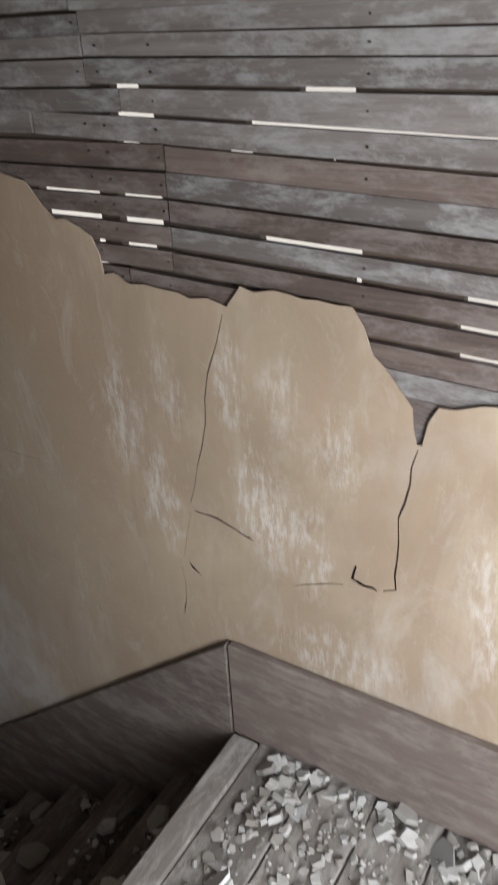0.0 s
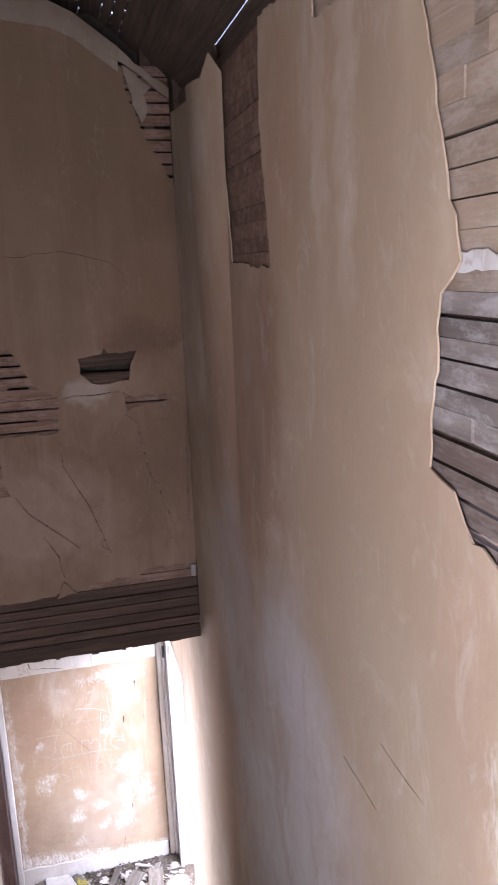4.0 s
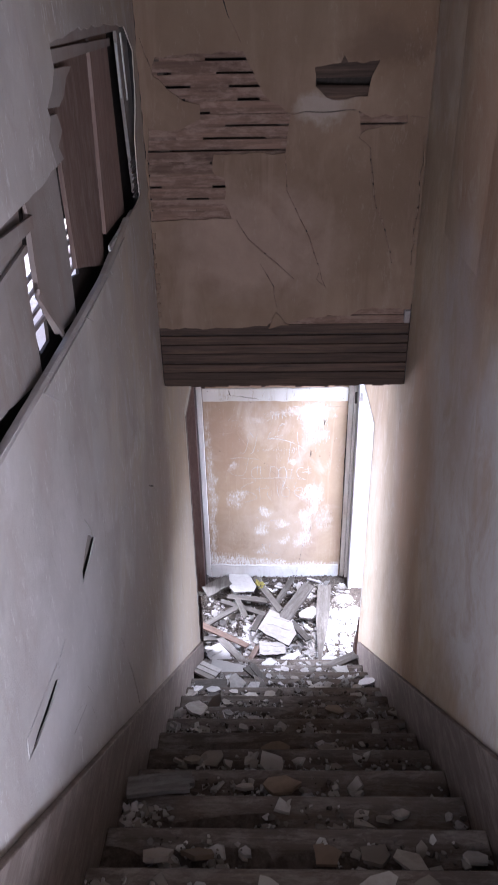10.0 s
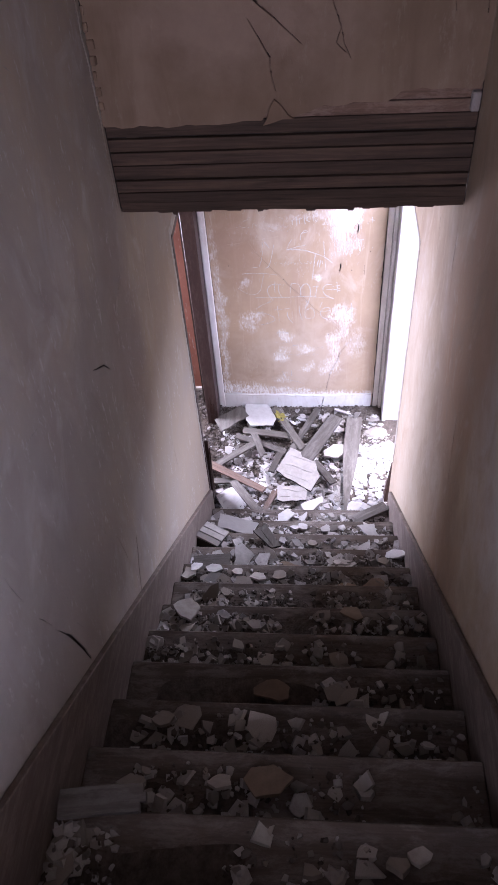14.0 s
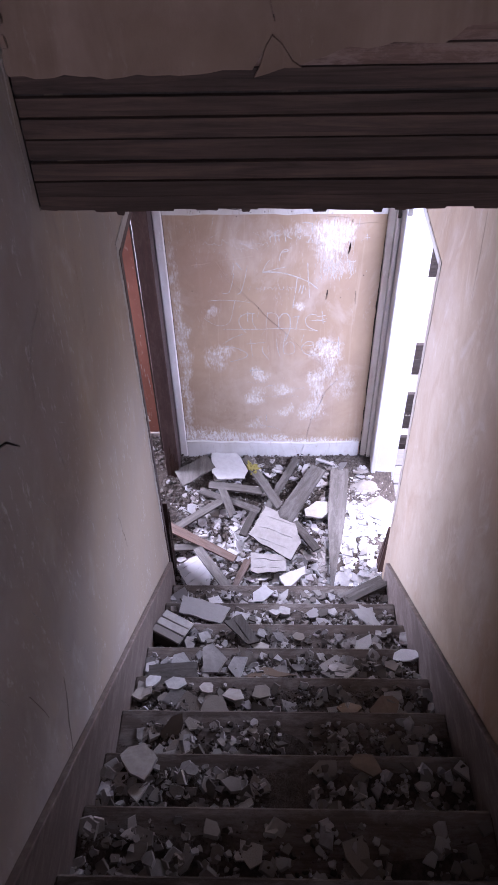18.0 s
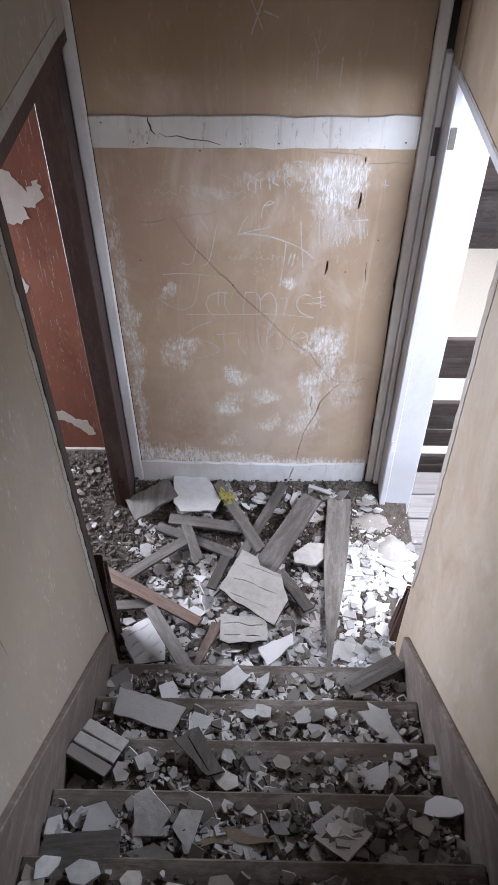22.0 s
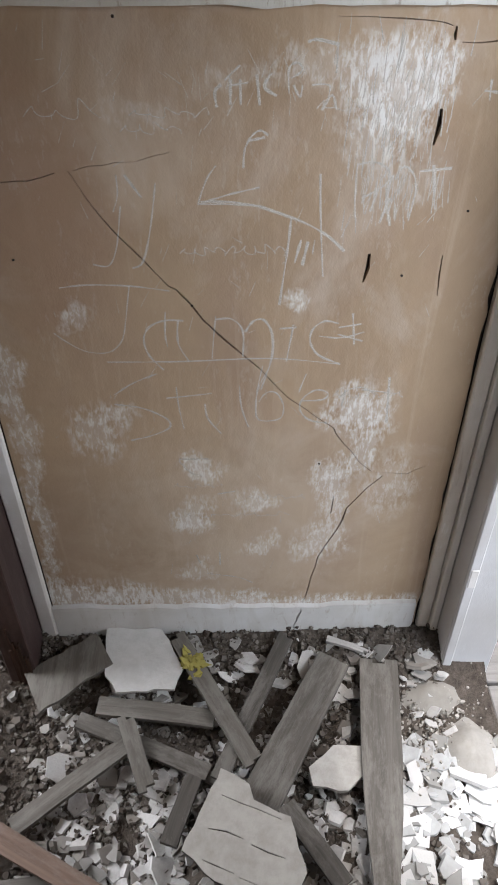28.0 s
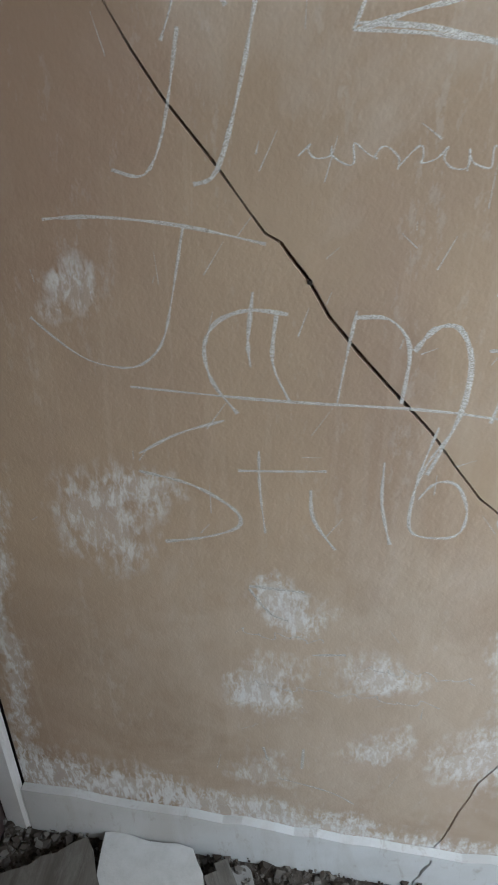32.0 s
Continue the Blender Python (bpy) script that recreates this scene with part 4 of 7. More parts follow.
# outer skin, broken through to the daylight in a few places
left_breaks = [jagged([(u, v, 1) for u, v in loop], 0.03, 0.003) for loop in (
    [(-2.48, 0.49), (-2.60, 0.48), (-2.60, 0.38), (-2.63, 0.295), (-2.62, 0.20), (-2.52, 0.20), (-2.50, 0.29), (-2.48, 0.37)],
    [(-2.92, 0.47), (-3.06, 0.45), (-3.08, 0.353), (-3.06, 0.255), (-2.95, 0.27), (-2.93, 0.305)],
    [(-3.03, 0.675), (-3.14, 0.66), (-3.12, 0.635), (-3.04, 0.64)], [(-2.95, 0.60), (-2.97, 0.60), (-2.99, 0.50), (-2.97, 0.50)])]
sheet("outer_boards", [[(-5.0, -3.82), (1.7, -3.82), (1.7, 2.32), (-5.97, 2.32), (-5.97, -1.37), (-5.0, -1.37)], [(-0.1, -0.22), (1.2, -0.22), (1.2, 1.62), (-0.1, 1.62)]] + left_breaks, lambda u, v, d: Vector((u, LEFT - 0.078 - d, v)), 0.010, M["dark"], left_wall)

# ---- the wall over the stairs ----
head_wall = empty("wall_over_stairs")
tagged(head_wall, "brown cracked plaster wall over the stairs, laths bare along its foot", "wall", kind="structure")
HEAD_FOOT = [(0.137, -0.42, 1), (0.40, -0.425, 1), (0.69, -0.413, 1), (0.735, -0.343, 1), (0.792, -0.407, 1), (0.90, -0.366, 1), (1.109, -0.363, 1), (1.157, -0.326, 1), (1.405, -0.328, 1), (1.418, -0.30)]
HEAD_ARCH = [(0.137, 2.20), (0.247, 2.258), (0.427, 2.276), (0.682, 2.281), (0.91, 2.254), (1.011, 2.21), (1.162, 2.10), (1.205, 2.072)]
head_outline = jagged(HEAD_FOOT + [(1.418, 1.56, 1), (1.29, 1.78, 1), (1.238, 1.916, 1)] + [(y, z, 1) for y, z in HEAD_ARCH[::-1]], 0.03, 0.003)
lath_hole = jagged([(0.213, 0.828, 1), (0.40, 0.838, 1), (0.594, 0.843, 1), (0.615, 0.80, 1), (0.667, 0.701, 1), (0.721, 0.635, 1), (0.803, 0.592, 1), (0.787, 0.499, 1), (0.779, 0.428, 1), (0.451, 0.424, 1), (0.442, 0.352, 1),
                    (0.497, 0.321, 1), (0.493, 0.218, 1), (0.525, 0.135, 1), (0.142, 0.124, 1), (0.147, 0.39, 1), (0.162, 0.54, 1), (0.28, 0.53, 1), (0.396, 0.578, 1), (0.399, 0.634, 1), (0.329, 0.651, 1), (0.256, 0.701, 1), (0.195, 0.759, 1)], 0.03, 0.004)
knock_hole = jagged([(0.902, 0.777, 1), (1.015, 0.792, 1), (1.03, 0.822, 1), (1.048, 0.794, 1), (1.186, 0.80, 1), (1.153, 0.74, 1), (1.138, 0.657, 1), (1.041, 0.646, 1), (0.958, 0.655, 1), (0.909, 0.701, 1)], 0.03, 0.004)
slip_hole = jagged([(1.102, 0.60, 1), (1.16, 0.572, 1), (1.318, 0.582, 1), (1.324, 0.547, 1), (1.207, 0.534, 1), (1.117, 0.502, 1)], 0.03, 0.004)
LONG_CRACKS = [([(0.281, 1.97), (0.352, 1.844), (0.411, 1.705), (0.448, 1.551), (0.45, 1.371), (0.409, 1.236), (0.489, 1.091), (0.585, 0.878)], 0.008),
               ([(0.774, 0.42), (0.778, 0.399), (0.794, 0.253), (0.848, 0.133), (0.917, -0.019), (0.986, -0.219)], 0.006), ([(1.11, 0.49), (1.164, 0.444), (1.191, 0.24), (1.262, 0.061), (1.299, -0.09)], 0.007),
               ([(0.54, 0.125), (0.601, 0.036), (0.742, -0.089), (0.827, -0.168)], 0.007)]
FINE_CRACKS = [([(0.60, 1.255), (0.645, 1.258), (0.862, 1.276), (0.995, 1.253), (1.075, 1.216), (1.156, 1.16)], 0.003), ([(0.237, 1.234), (0.395, 1.233)], 0.002), ([(0.735, -0.32), (0.72, -0.2), (0.66, -0.09)], 0.005),
               ([(0.812, 0.593), (0.929, 0.599), (1.09, 0.604)], 0.005), ([(0.96, -0.10), (0.94, -0.17), (0.97, -0.2)], 0.004), ([(1.333, 0.575), (1.40, 0.57)], 0.005), ([(1.405, 0.49), (1.402, 0.26), (1.395, -0.1)], 0.007), ([(0.17, 1.45), (0.185, 1.28), (0.165, 1.1)], 0.005), ([(0.15, 0.9), (0.20, 0.765)], 0.004)]
head_cracks = [crack(c, w) for c, w in LONG_CRACKS + FINE_CRACKS]
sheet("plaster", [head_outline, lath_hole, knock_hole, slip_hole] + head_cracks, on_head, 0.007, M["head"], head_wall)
PITCH = 0.0535


def head_lath(y0, y1, z):
    bm = bmesh.new()
    deep = random.uniform(0, 0.003)
    vs = box(bm, (HEAD_X - 0.03 - deep, y0, z + random.uniform(0.001, 0.003)), (HEAD_X - 0.0145 - deep, y1, z + PITCH - random.choice((0.002, 0.005, 0.008)) if z < -0.3 else z + PITCH - 0.008))
    tip = random.uniform(-0.005, 0.005)
    for v in (vs[2], vs[3], vs[6], vs[7]):
        v.co.z += tip
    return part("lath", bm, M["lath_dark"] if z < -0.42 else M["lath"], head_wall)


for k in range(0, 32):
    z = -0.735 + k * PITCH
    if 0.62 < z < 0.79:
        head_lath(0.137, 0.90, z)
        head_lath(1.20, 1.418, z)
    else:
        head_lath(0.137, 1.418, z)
for k in range(11):
    head_lath(1.15, 1.418, 1.50 + k * PITCH)
block("hollow_board", (HEAD_X - 0.055, 0.87, 0.60), (HEAD_X - 0.036, 1.24, 0.70), M["lath_dark"], head_wall, 0.003, 0.006)
block("hollow_board", (HEAD_X - 0.075, 0.87, 0.73), (HEAD_X - 0.06, 1.24, 0.86), M["lath_dark"], head_wall, 0.003, 0.006)
block("filler_board", (HEAD_X - 0.06, LEFT + 0.003, -0.732), (HEAD_X - 0.036, RIGHT - 0.003, -0.38), M["dark"], head_wall, 0)
# plaster keys left between the laths, and crumbs of plaster on them
for k in range(14, 32):
    z = -0.735 + k * PITCH
    y = 0.15
    while y < 0.86:
        run = random.uniform(0.04, 0.22)
        if random.random() < 0.4:
            block("plaster_key", (HEAD_X - 0.029, y, z - 0.009), (HEAD_X - random.choice((0.0155, 0.017, 0.019)), min(0.88, y + run), z + 0.004), M["lath"], head_wall, 0, 0.0015)
        y += run
sheet("loose_scrap", [jagged([(0.695, -0.425, 1), (0.735, -0.338, 1), (0.80, -0.405, 1)], 0.03, 0.003)], lambda u, v, d: Vector((HEAD_X + 0.012 - d, u, v)), 0.01, M["head"], head_wall, "loose triangular scrap of plaster")
for k in range(9):
    z = -0.36 + 0.05 * k
    block("corner_key", (HEAD_X - 0.005, LEFT + 0.001, z), (HEAD_X + random.uniform(0.004, 0.012), LEFT + random.uniform(0.012, 0.03), z + 0.03), M["head"], head_wall, 0.003, 0.003)
# rough lower edge
frayed = [(LEFT + 0.003, -0.722), (LEFT + 0.003, -0.757)]
y = LEFT + 0.02
while y < RIGHT - 0.04:
    z = -0.757 - abs(random.gauss(0, 0.006))
    wide = random.uniform(0.012, 0.07)
    frayed += [(y, z), (min(RIGHT - 0.01, y + wide), z + random.uniform(-0.002, 0.002))]
    y += wide + 0.003
frayed += [(RIGHT - 0.003, -0.757), (RIGHT - 0.003, -0.722)]
sheet("frayed_edge", [frayed], lambda u, v, d: Vector((HEAD_X - 0.0135 - d, u, v)), 0.02, M["lath_dark"], head_wall)
block("back_boards", (HEAD_X - 0.15, LEFT, -0.71), (HEAD_X - 0.125, RIGHT, 2.32), M["dark"], head_wall, 0)
for y in (0.2, 0.75, 1.3):
    block("stud", (HEAD_X - 0.124, y, -0.70), (HEAD_X - 0.034, y + 0.045, 2.2), M["roof"], head_wall, 0)
bm = bmesh.new()
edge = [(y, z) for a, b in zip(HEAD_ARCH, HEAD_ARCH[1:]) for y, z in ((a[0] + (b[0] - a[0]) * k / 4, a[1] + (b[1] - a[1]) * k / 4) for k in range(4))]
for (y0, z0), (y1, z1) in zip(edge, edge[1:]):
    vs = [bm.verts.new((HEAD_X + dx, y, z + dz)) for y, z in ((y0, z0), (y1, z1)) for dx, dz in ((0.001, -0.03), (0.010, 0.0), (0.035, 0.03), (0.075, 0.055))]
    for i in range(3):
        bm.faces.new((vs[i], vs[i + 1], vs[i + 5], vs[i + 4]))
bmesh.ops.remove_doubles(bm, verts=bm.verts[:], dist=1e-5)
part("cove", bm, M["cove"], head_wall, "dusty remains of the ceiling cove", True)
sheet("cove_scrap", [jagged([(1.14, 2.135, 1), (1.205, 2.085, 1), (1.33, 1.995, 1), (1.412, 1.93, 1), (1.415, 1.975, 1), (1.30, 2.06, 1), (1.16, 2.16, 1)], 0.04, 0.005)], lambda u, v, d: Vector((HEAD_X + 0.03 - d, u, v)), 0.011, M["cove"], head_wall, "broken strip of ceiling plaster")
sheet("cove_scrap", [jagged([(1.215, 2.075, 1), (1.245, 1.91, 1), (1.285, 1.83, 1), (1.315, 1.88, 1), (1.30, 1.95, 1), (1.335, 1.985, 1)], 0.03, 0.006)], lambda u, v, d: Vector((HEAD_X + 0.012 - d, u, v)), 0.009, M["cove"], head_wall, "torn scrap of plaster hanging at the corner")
block("knot_block", (HEAD_X - 0.014, 1.385, -0.40), (HEAD_X + 0.012, 1.415, -0.335), M["coated"], head_wall, 0.004)

# ---- upper floor, roof and the walls behind the viewer ----
upper_floor = empty("floor_upper")
tagged(upper_floor, "dusty wooden floorboards strewn with plaster rubble", "floor", kind="structure")
for k in range(18):
    x0 = -1.088 + 0.155 * k
    block("floorboard", (x0, LEFT, TOP_Z - 0.03), (x0 + 0.151, RIGHT, TOP_Z - random.uniform(0, 0.003)), M["dusty_floor"], upper_floor, 0.003)
block("subfloor", (-1.12, LEFT - 0.02, TOP_Z - 0.07), (1.72, RIGHT + 0.02, TOP_Z - 0.034), M["dark"], upper_floor, 0)
roof = empty("ceiling_upper")
tagged(roof, "dark roof boards with daylight in their gaps", "ceiling", kind="structure")
bm = bmesh.new()
profile = [(-0.1, 2.42), (0.9, 2.47), (1.25, 2.20), (1.62, 1.83)]
length = [0.0]
for a, b in zip(profile, profile[1:]):
    length.append(length[-1] + math.hypot(b[0] - a[0], b[1] - a[1]))


def along(s):
    for i in range(len(profile) - 1):
        if s <= length[i + 1] or i == len(profile) - 2:
            f = (s - length[i]) / (length[i + 1] - length[i])
            return Vector((0, profile[i][0] + (profile[i + 1][0] - profile[i][0]) * f, profile[i][1] + (profile[i + 1][1] - profile[i][1]) * f))


s = 0.0
while s < length[-1] - 0.05:
    w = 0.052
    gap = random.choice((0.001, 0.003, 0.005, 0.008, 0.010)) if s < 1.4 else random.choice((0.0008, 0.001, 0.003))
    x = -6.2
    while x < 1.7:
        run = random.uniform(1.2, 2.6)
        a, b = along(s), along(s + w - gap)
        up = Vector((0, -(b - a).z, (b - a).y)).normalized() * 0.015
        vs = [bm.verts.new((xx, p.y, p.z)) for xx in (x + 0.003, min(1.7, x + run)) for p in (a, b, b + up, a + up)]
        for f in ((0, 1, 2, 3), (7, 6, 5, 4), (0, 4, 5, 1), (1, 5, 6, 2), (2, 6, 7, 3), (3, 7, 4, 0)):
            bm.faces.new([vs[i] for i in f])
        x += run
    s += w
part("roof_boards", bm, M["roof"], roof)
bm = bmesh.new()
x = -6.2
while x < 1.6:
    wide = random.uniform(0.05, 0.16)
    s = 0.0
    while s < length[-1] - 0.3:
        a, b = along(s), along(s + 0.29)
        up = Vector((0, -(b - a).z, (b - a).y)).normalized()
        if random.random() < 0.93:
            vs = [bm.verts.new((xx, p.y, p.z)) for xx in (x, x + wide) for p in (a + up * 0.018, b + up * 0.018, b + up * 0.026, a + up * 0.026)]
            for f in ((0, 1, 2, 3), (7, 6, 5, 4), (0, 4, 5, 1), (1, 5, 6, 2), (2, 6, 7, 3), (3, 7, 4, 0)):
                bm.faces.new([vs[i] for i in f])
        s += 0.29
    x += wide + random.uniform(0.015, 0.06)
part("shingles", bm, M["dark"], roof)
back_wall = empty("wall_back")
tagged(back_wall, "plain plaster wall with a window opening", "wall", kind="structure")
sheet("plaster", [[(LEFT - 0.1, TOP_Z), (1.55, TOP_Z), (1.55, 2.5), (LEFT - 0.1, 2.5)], [(0.25, 0.2), (1.1, 0.2), (1.1, 1.4), (0.25, 1.4)]], lambda u, v, d: Vector((1.7 + d, u, v)), 0.12, M["wall_tan"], back_wall)
block("roof_end", (-6.30, -0.05, -0.6), (-6.251, RIGHT + 0.15, 2.45), M["dark"], roof, 0)
block("loft_side", (-6.25, -0.05, 0.141), (HEAD_X - 0.152, 0.0, 2.45), M["dark"], roof, 0)
block("loft_side", (-6.25, RIGHT + 0.1, 0.251), (HEAD_X - 0.175, RIGHT + 0.15, 2.0), M["dark"], roof, 0)
block("loft_floor", (-6.25, -0.05, -0.62), (HEAD_X - 0.151, 1.6, -0.50), M["dark"], roof, 0)

# ---- stairs ----
stairs = empty("staircase")
tagged(stairs, "steep dark wooden staircase littered with broken plaster", "stairs", kind="structure")
STEPS = 17
for i in range(STEPS):
    x, z = NOSE_X + i * TREAD, step_z(i)
    wear = random.uniform(-0.003, 0.003)
    if i < STEPS - 1:
        block("tread", (x, LEFT + 0.025, z - 0.028), (x + TREAD + 0.026, RIGHT - 0.025, z + wear), M["step"], stairs, 0.006)
    block("riser", (x + 0.022, LEFT + 0.025, step_z(i - 1) if i else z - RISE), (x + 0.04, RIGHT - 0.025, z - 0.027), M["step"], stairs, 0)
block("nosing", (-1.162, LEFT + 0.025, TOP_Z - 0.03), (-1.09, RIGHT - 0.025, TOP_Z + 0.004), M["dusty_floor"], stairs, 0.006)
for y0, y1 in ((LEFT + 0.001, LEFT + 0.024), (RIGHT - 0.024, RIGHT - 0.001)):
    bm = bmesh.new()
    line = [(NOSE_X - 0.09, HALL_Z - 0.02), (NOSE_X - 0.09, NOSE_Z + 0.10), (-1.169, TOP_Z + 0.285), (-1.169, TOP_Z - 0.25)]
    near = [bm.verts.new((x, y0, z)) for x, z in line]
    far = [bm.verts.new((x, y1, z)) for x, z in line]
    bm.faces.new(near)
    bm.faces.new(far[::-1])
    for k in range(4):
        bm.faces.new((near[k], near[(k + 1) % 4], far[(k + 1) % 4], far[k]))
    bmesh.ops.bevel(bm, geom=bm.edges[:], offset=0.003, segments=1, affect="EDGES")
    part("stringer", bm, M["skirt"], stairs)
for y0, y1 in ((LEFT + 0.001, LEFT + 0.024), (RIGHT - 0.024, RIGHT - 0.001)):
    bb = block("baseboard", (-1.165, y0, TOP_Z), (1.68, y1, TOP_Z + 0.285), M["skirt"], None, 0.004)
    tagged(bb, "brown painted wooden baseboard", "baseboard", kind="structure")

# ---- hall at the foot of the stairs ----
hall_floor = block("floor_hall", (-6.28, -2.9, HALL_Z - 0.06), (NOSE_X + 0.02, RIGHT + 0.16, HALL_Z), M["dirt"], None, 0)
tagged(hall_floor, "dirt-covered floor of the hall under rubble", "floor", kind="structure")
end_wall = empty("wall_end")
tagged(end_wall, "tan plaster end wall covered with scratched chalk scrawls", "wall", kind="structure")
DIAGONAL = [(0.428, -2.106), (0.454, -2.156), (0.504, -2.239), (0.556, -2.296), (0.612, -2.371), (0.636, -2.388), (0.684, -2.456), (0.761, -2.544), (0.816, -2.598), (0.888, -2.692), (1.009, -2.793), (1.015, -2.813), (1.061, -2.878), (1.126, -2.953)]
FORK = [(1.160, -2.972), (1.12, -3.018), (1.071, -3.097), (1.053, -3.181), (1.003, -3.307), (0.976, -3.458), (0.953, -3.56)]
end_cracks = [crack(c, w, 0.002) for c, w in (
    (DIAGONAL, 0.0047), (FORK, 0.005), ([(1.135, -2.957), (1.224, -2.961), (1.275, -2.935)], 0.0028),
    ([(0.288, -2.13), (0.345, -2.125), (0.40, -2.110)], 0.003), ([(0.434, -2.103), (0.497, -2.094), (0.565, -2.086), (0.633, -2.071)], 0.0022), ([(1.053, -2.296), (1.045, -2.366)], 0.011), ([(1.159, -1.99), (1.155, -2.062)], 0.012),
    ([(1.213, -2.305), (1.218, -2.404)], 0.004), ([(1.027, -3.045), (1.025, -3.12)], 0.003),
    ([(0.95, -1.832), (1.071, -1.834), (1.133, -1.842), (1.157, -1.849)], 0.003), ([(1.163, -1.851), (1.165, -1.873)], 0.007), ([(1.172, -1.875), (1.243, -1.876), (1.325, -1.878)], 0.0025))]
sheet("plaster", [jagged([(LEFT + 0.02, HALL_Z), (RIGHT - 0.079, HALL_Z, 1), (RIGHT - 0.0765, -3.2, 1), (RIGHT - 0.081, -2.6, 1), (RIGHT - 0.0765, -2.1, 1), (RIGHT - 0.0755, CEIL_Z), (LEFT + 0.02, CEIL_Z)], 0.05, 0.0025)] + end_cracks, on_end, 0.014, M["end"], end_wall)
block("studwork", (FAR_X - 0.12, -0.03, HALL_Z), (FAR_X - 0.016, RIGHT + 0.15, CEIL_Z), M["dark"], end_wall, 0)
sheet("rail", [jagged([(0.157, -1.812, 1), (0.60, -1.811, 1), (1.342, -1.814), (1.342, -1.697, 1), (0.157, -1.698)], 0.07, 0.002)], lambda u, v, d: Vector((FAR_X + 0.0165 - d, u, v)), 0.0155, M["rail_paint"], end_wall, "white painted picture rail")
for line, wide in (([(0.365, -1.697), (0.375, -1.73), (0.392, -1.762)], 0.006), ([(0.40, -1.765), (0.47, -1.768), (0.54, -1.782), (0.63, -1.801)], 0.003)):
    loop = crack(line, wide)
    sheet("split", [loop], lambda u, v, d: Vector((FAR_X + 0.0178 - d, u, v)), 0.0012, M["hollow_shade"], end_wall, "dark split in the rail")
for y, z in ((0.31, -1.79), (0.36, -1.795), (0.70, -1.797), (0.84, -1.795), (1.30, -1.79), (0.20, -1.72), (0.55, -1.83), (0.98, -2.92), (0.28, -2.3), (1.25, -2.2), (0.66, -2.42), (1.13, -2.35)):
    block("nail_hole", (FAR_X + 0.0005, y - 0.003, z - 0.0025), (FAR_X + (0.0185 if z > -1.81 else 0.0015), y + 0.0025, z + 0.003), M["hollow_shade"], end_wall, 0.001)
bb = sheet("baseboard_hall", [jagged([(0.155, HALL_Z), (RIGHT - 0.09, HALL_Z), (RIGHT - 0.09, -3.53, 1), (0.9, -3.54, 1), (0.45, -3.53, 1), (0.155, -3.525)], 0.05, 0.0035), crack([(0.955, -3.552), (0.952, -3.58), (0.942, -3.614), (0.936, -3.66)], 0.006)], lambda u, v, d: Vector((FAR_X + 0.018 - d, u, v)), 0.017, M["base_paint"])
tagged(bb, "scuffed white baseboard along the hall's end wall", "baseboard", kind="structure")
# out of view; the dark colour keeps bounced light off the upper hall walls
hall_ceiling = block("ceiling_hall", (-6.3, -2.9, CEIL_Z), (HEAD_X - 0.152, RIGHT + 0.15, CEIL_Z + 0.03), M["lath_dark"], None, 0)
tagged(hall_ceiling, "unseen hall ceiling, darkened to cut bounced light", "ceiling", kind="structure")
# chalk writing, word by word: each stroke is a line of (y, z) on the end wall
ARROW = [[(0.724, -2.098), (0.704, -2.123), (0.684, -2.179)], [(0.686, -2.179), (0.743, -2.159), (0.812, -2.144)], [(0.684, -2.179), (0.742, -2.178), (0.812, -2.185)], [(0.686, -2.173), (0.754, -2.173), (0.824, -2.187)], [(0.812, -2.185), (0.908, -2.22), (0.964, -2.255), (0.997, -2.289)]]
TALLY = [[(0.935, -2.117), (0.938, -2.179), (0.945, -2.255), (0.954, -2.35)], [(0.879, -2.213), (0.874, -2.281), (0.859, -2.421)], [(0.902, -2.261), (0.89, -2.315)], [(0.917, -2.265), (0.907, -2.322)], [(0.931, -2.262), (0.928, -2.295)]]
HOOKS = [[(0.522, -2.115), (0.523, -2.156), (0.508, -2.193)], [(0.524, -2.181), (0.507, -2.276), (0.486, -2.323), (0.45, -2.313)], [(0.6, -2.133), (0.584, -2.225), (0.56, -2.317), (0.535, -2.323)], [(0.539, -2.115), (0.569, -2.163)]]
FLAG = [[(0.779, -2.104), (0.78, -2.067), (0.795, -2.039), (0.813, -2.027), (0.828, -2.04)], [(0.789, -2.05), (0.822, -2.043)]]
TOP_LINE = [[(0.745, -1.938), (0.774, -1.912)], [(0.756, -1.936), (0.755, -1.982)], [(0.75, -1.948), (0.789, -1.942)], [(0.774, -1.936), (0.775, -1.982)], [(0.729, -1.986), (0.724, -1.955), (0.739, -1.945)], [(0.805, -1.928), (0.811, -1.983)], [(0.833, -1.926), (0.814, -1.951), (0.843, -1.966)]]
TOP_LINE += [[(0.866, -1.962), (0.862, -1.912), (0.883, -1.906), (0.894, -1.922), (0.869, -1.935)], [(0.874, -1.947), (0.888, -1.975), (0.891, -1.947)], [(0.908, -1.947), (0.946, -1.945), (0.941, -1.969)], [(0.93, -1.993), (0.949, -1.957), (0.958, -1.993)], [(0.953, -1.875), (0.953, -1.927)], [(0.897, -1.874), (0.912, -1.868), (0.953, -1.878)]]
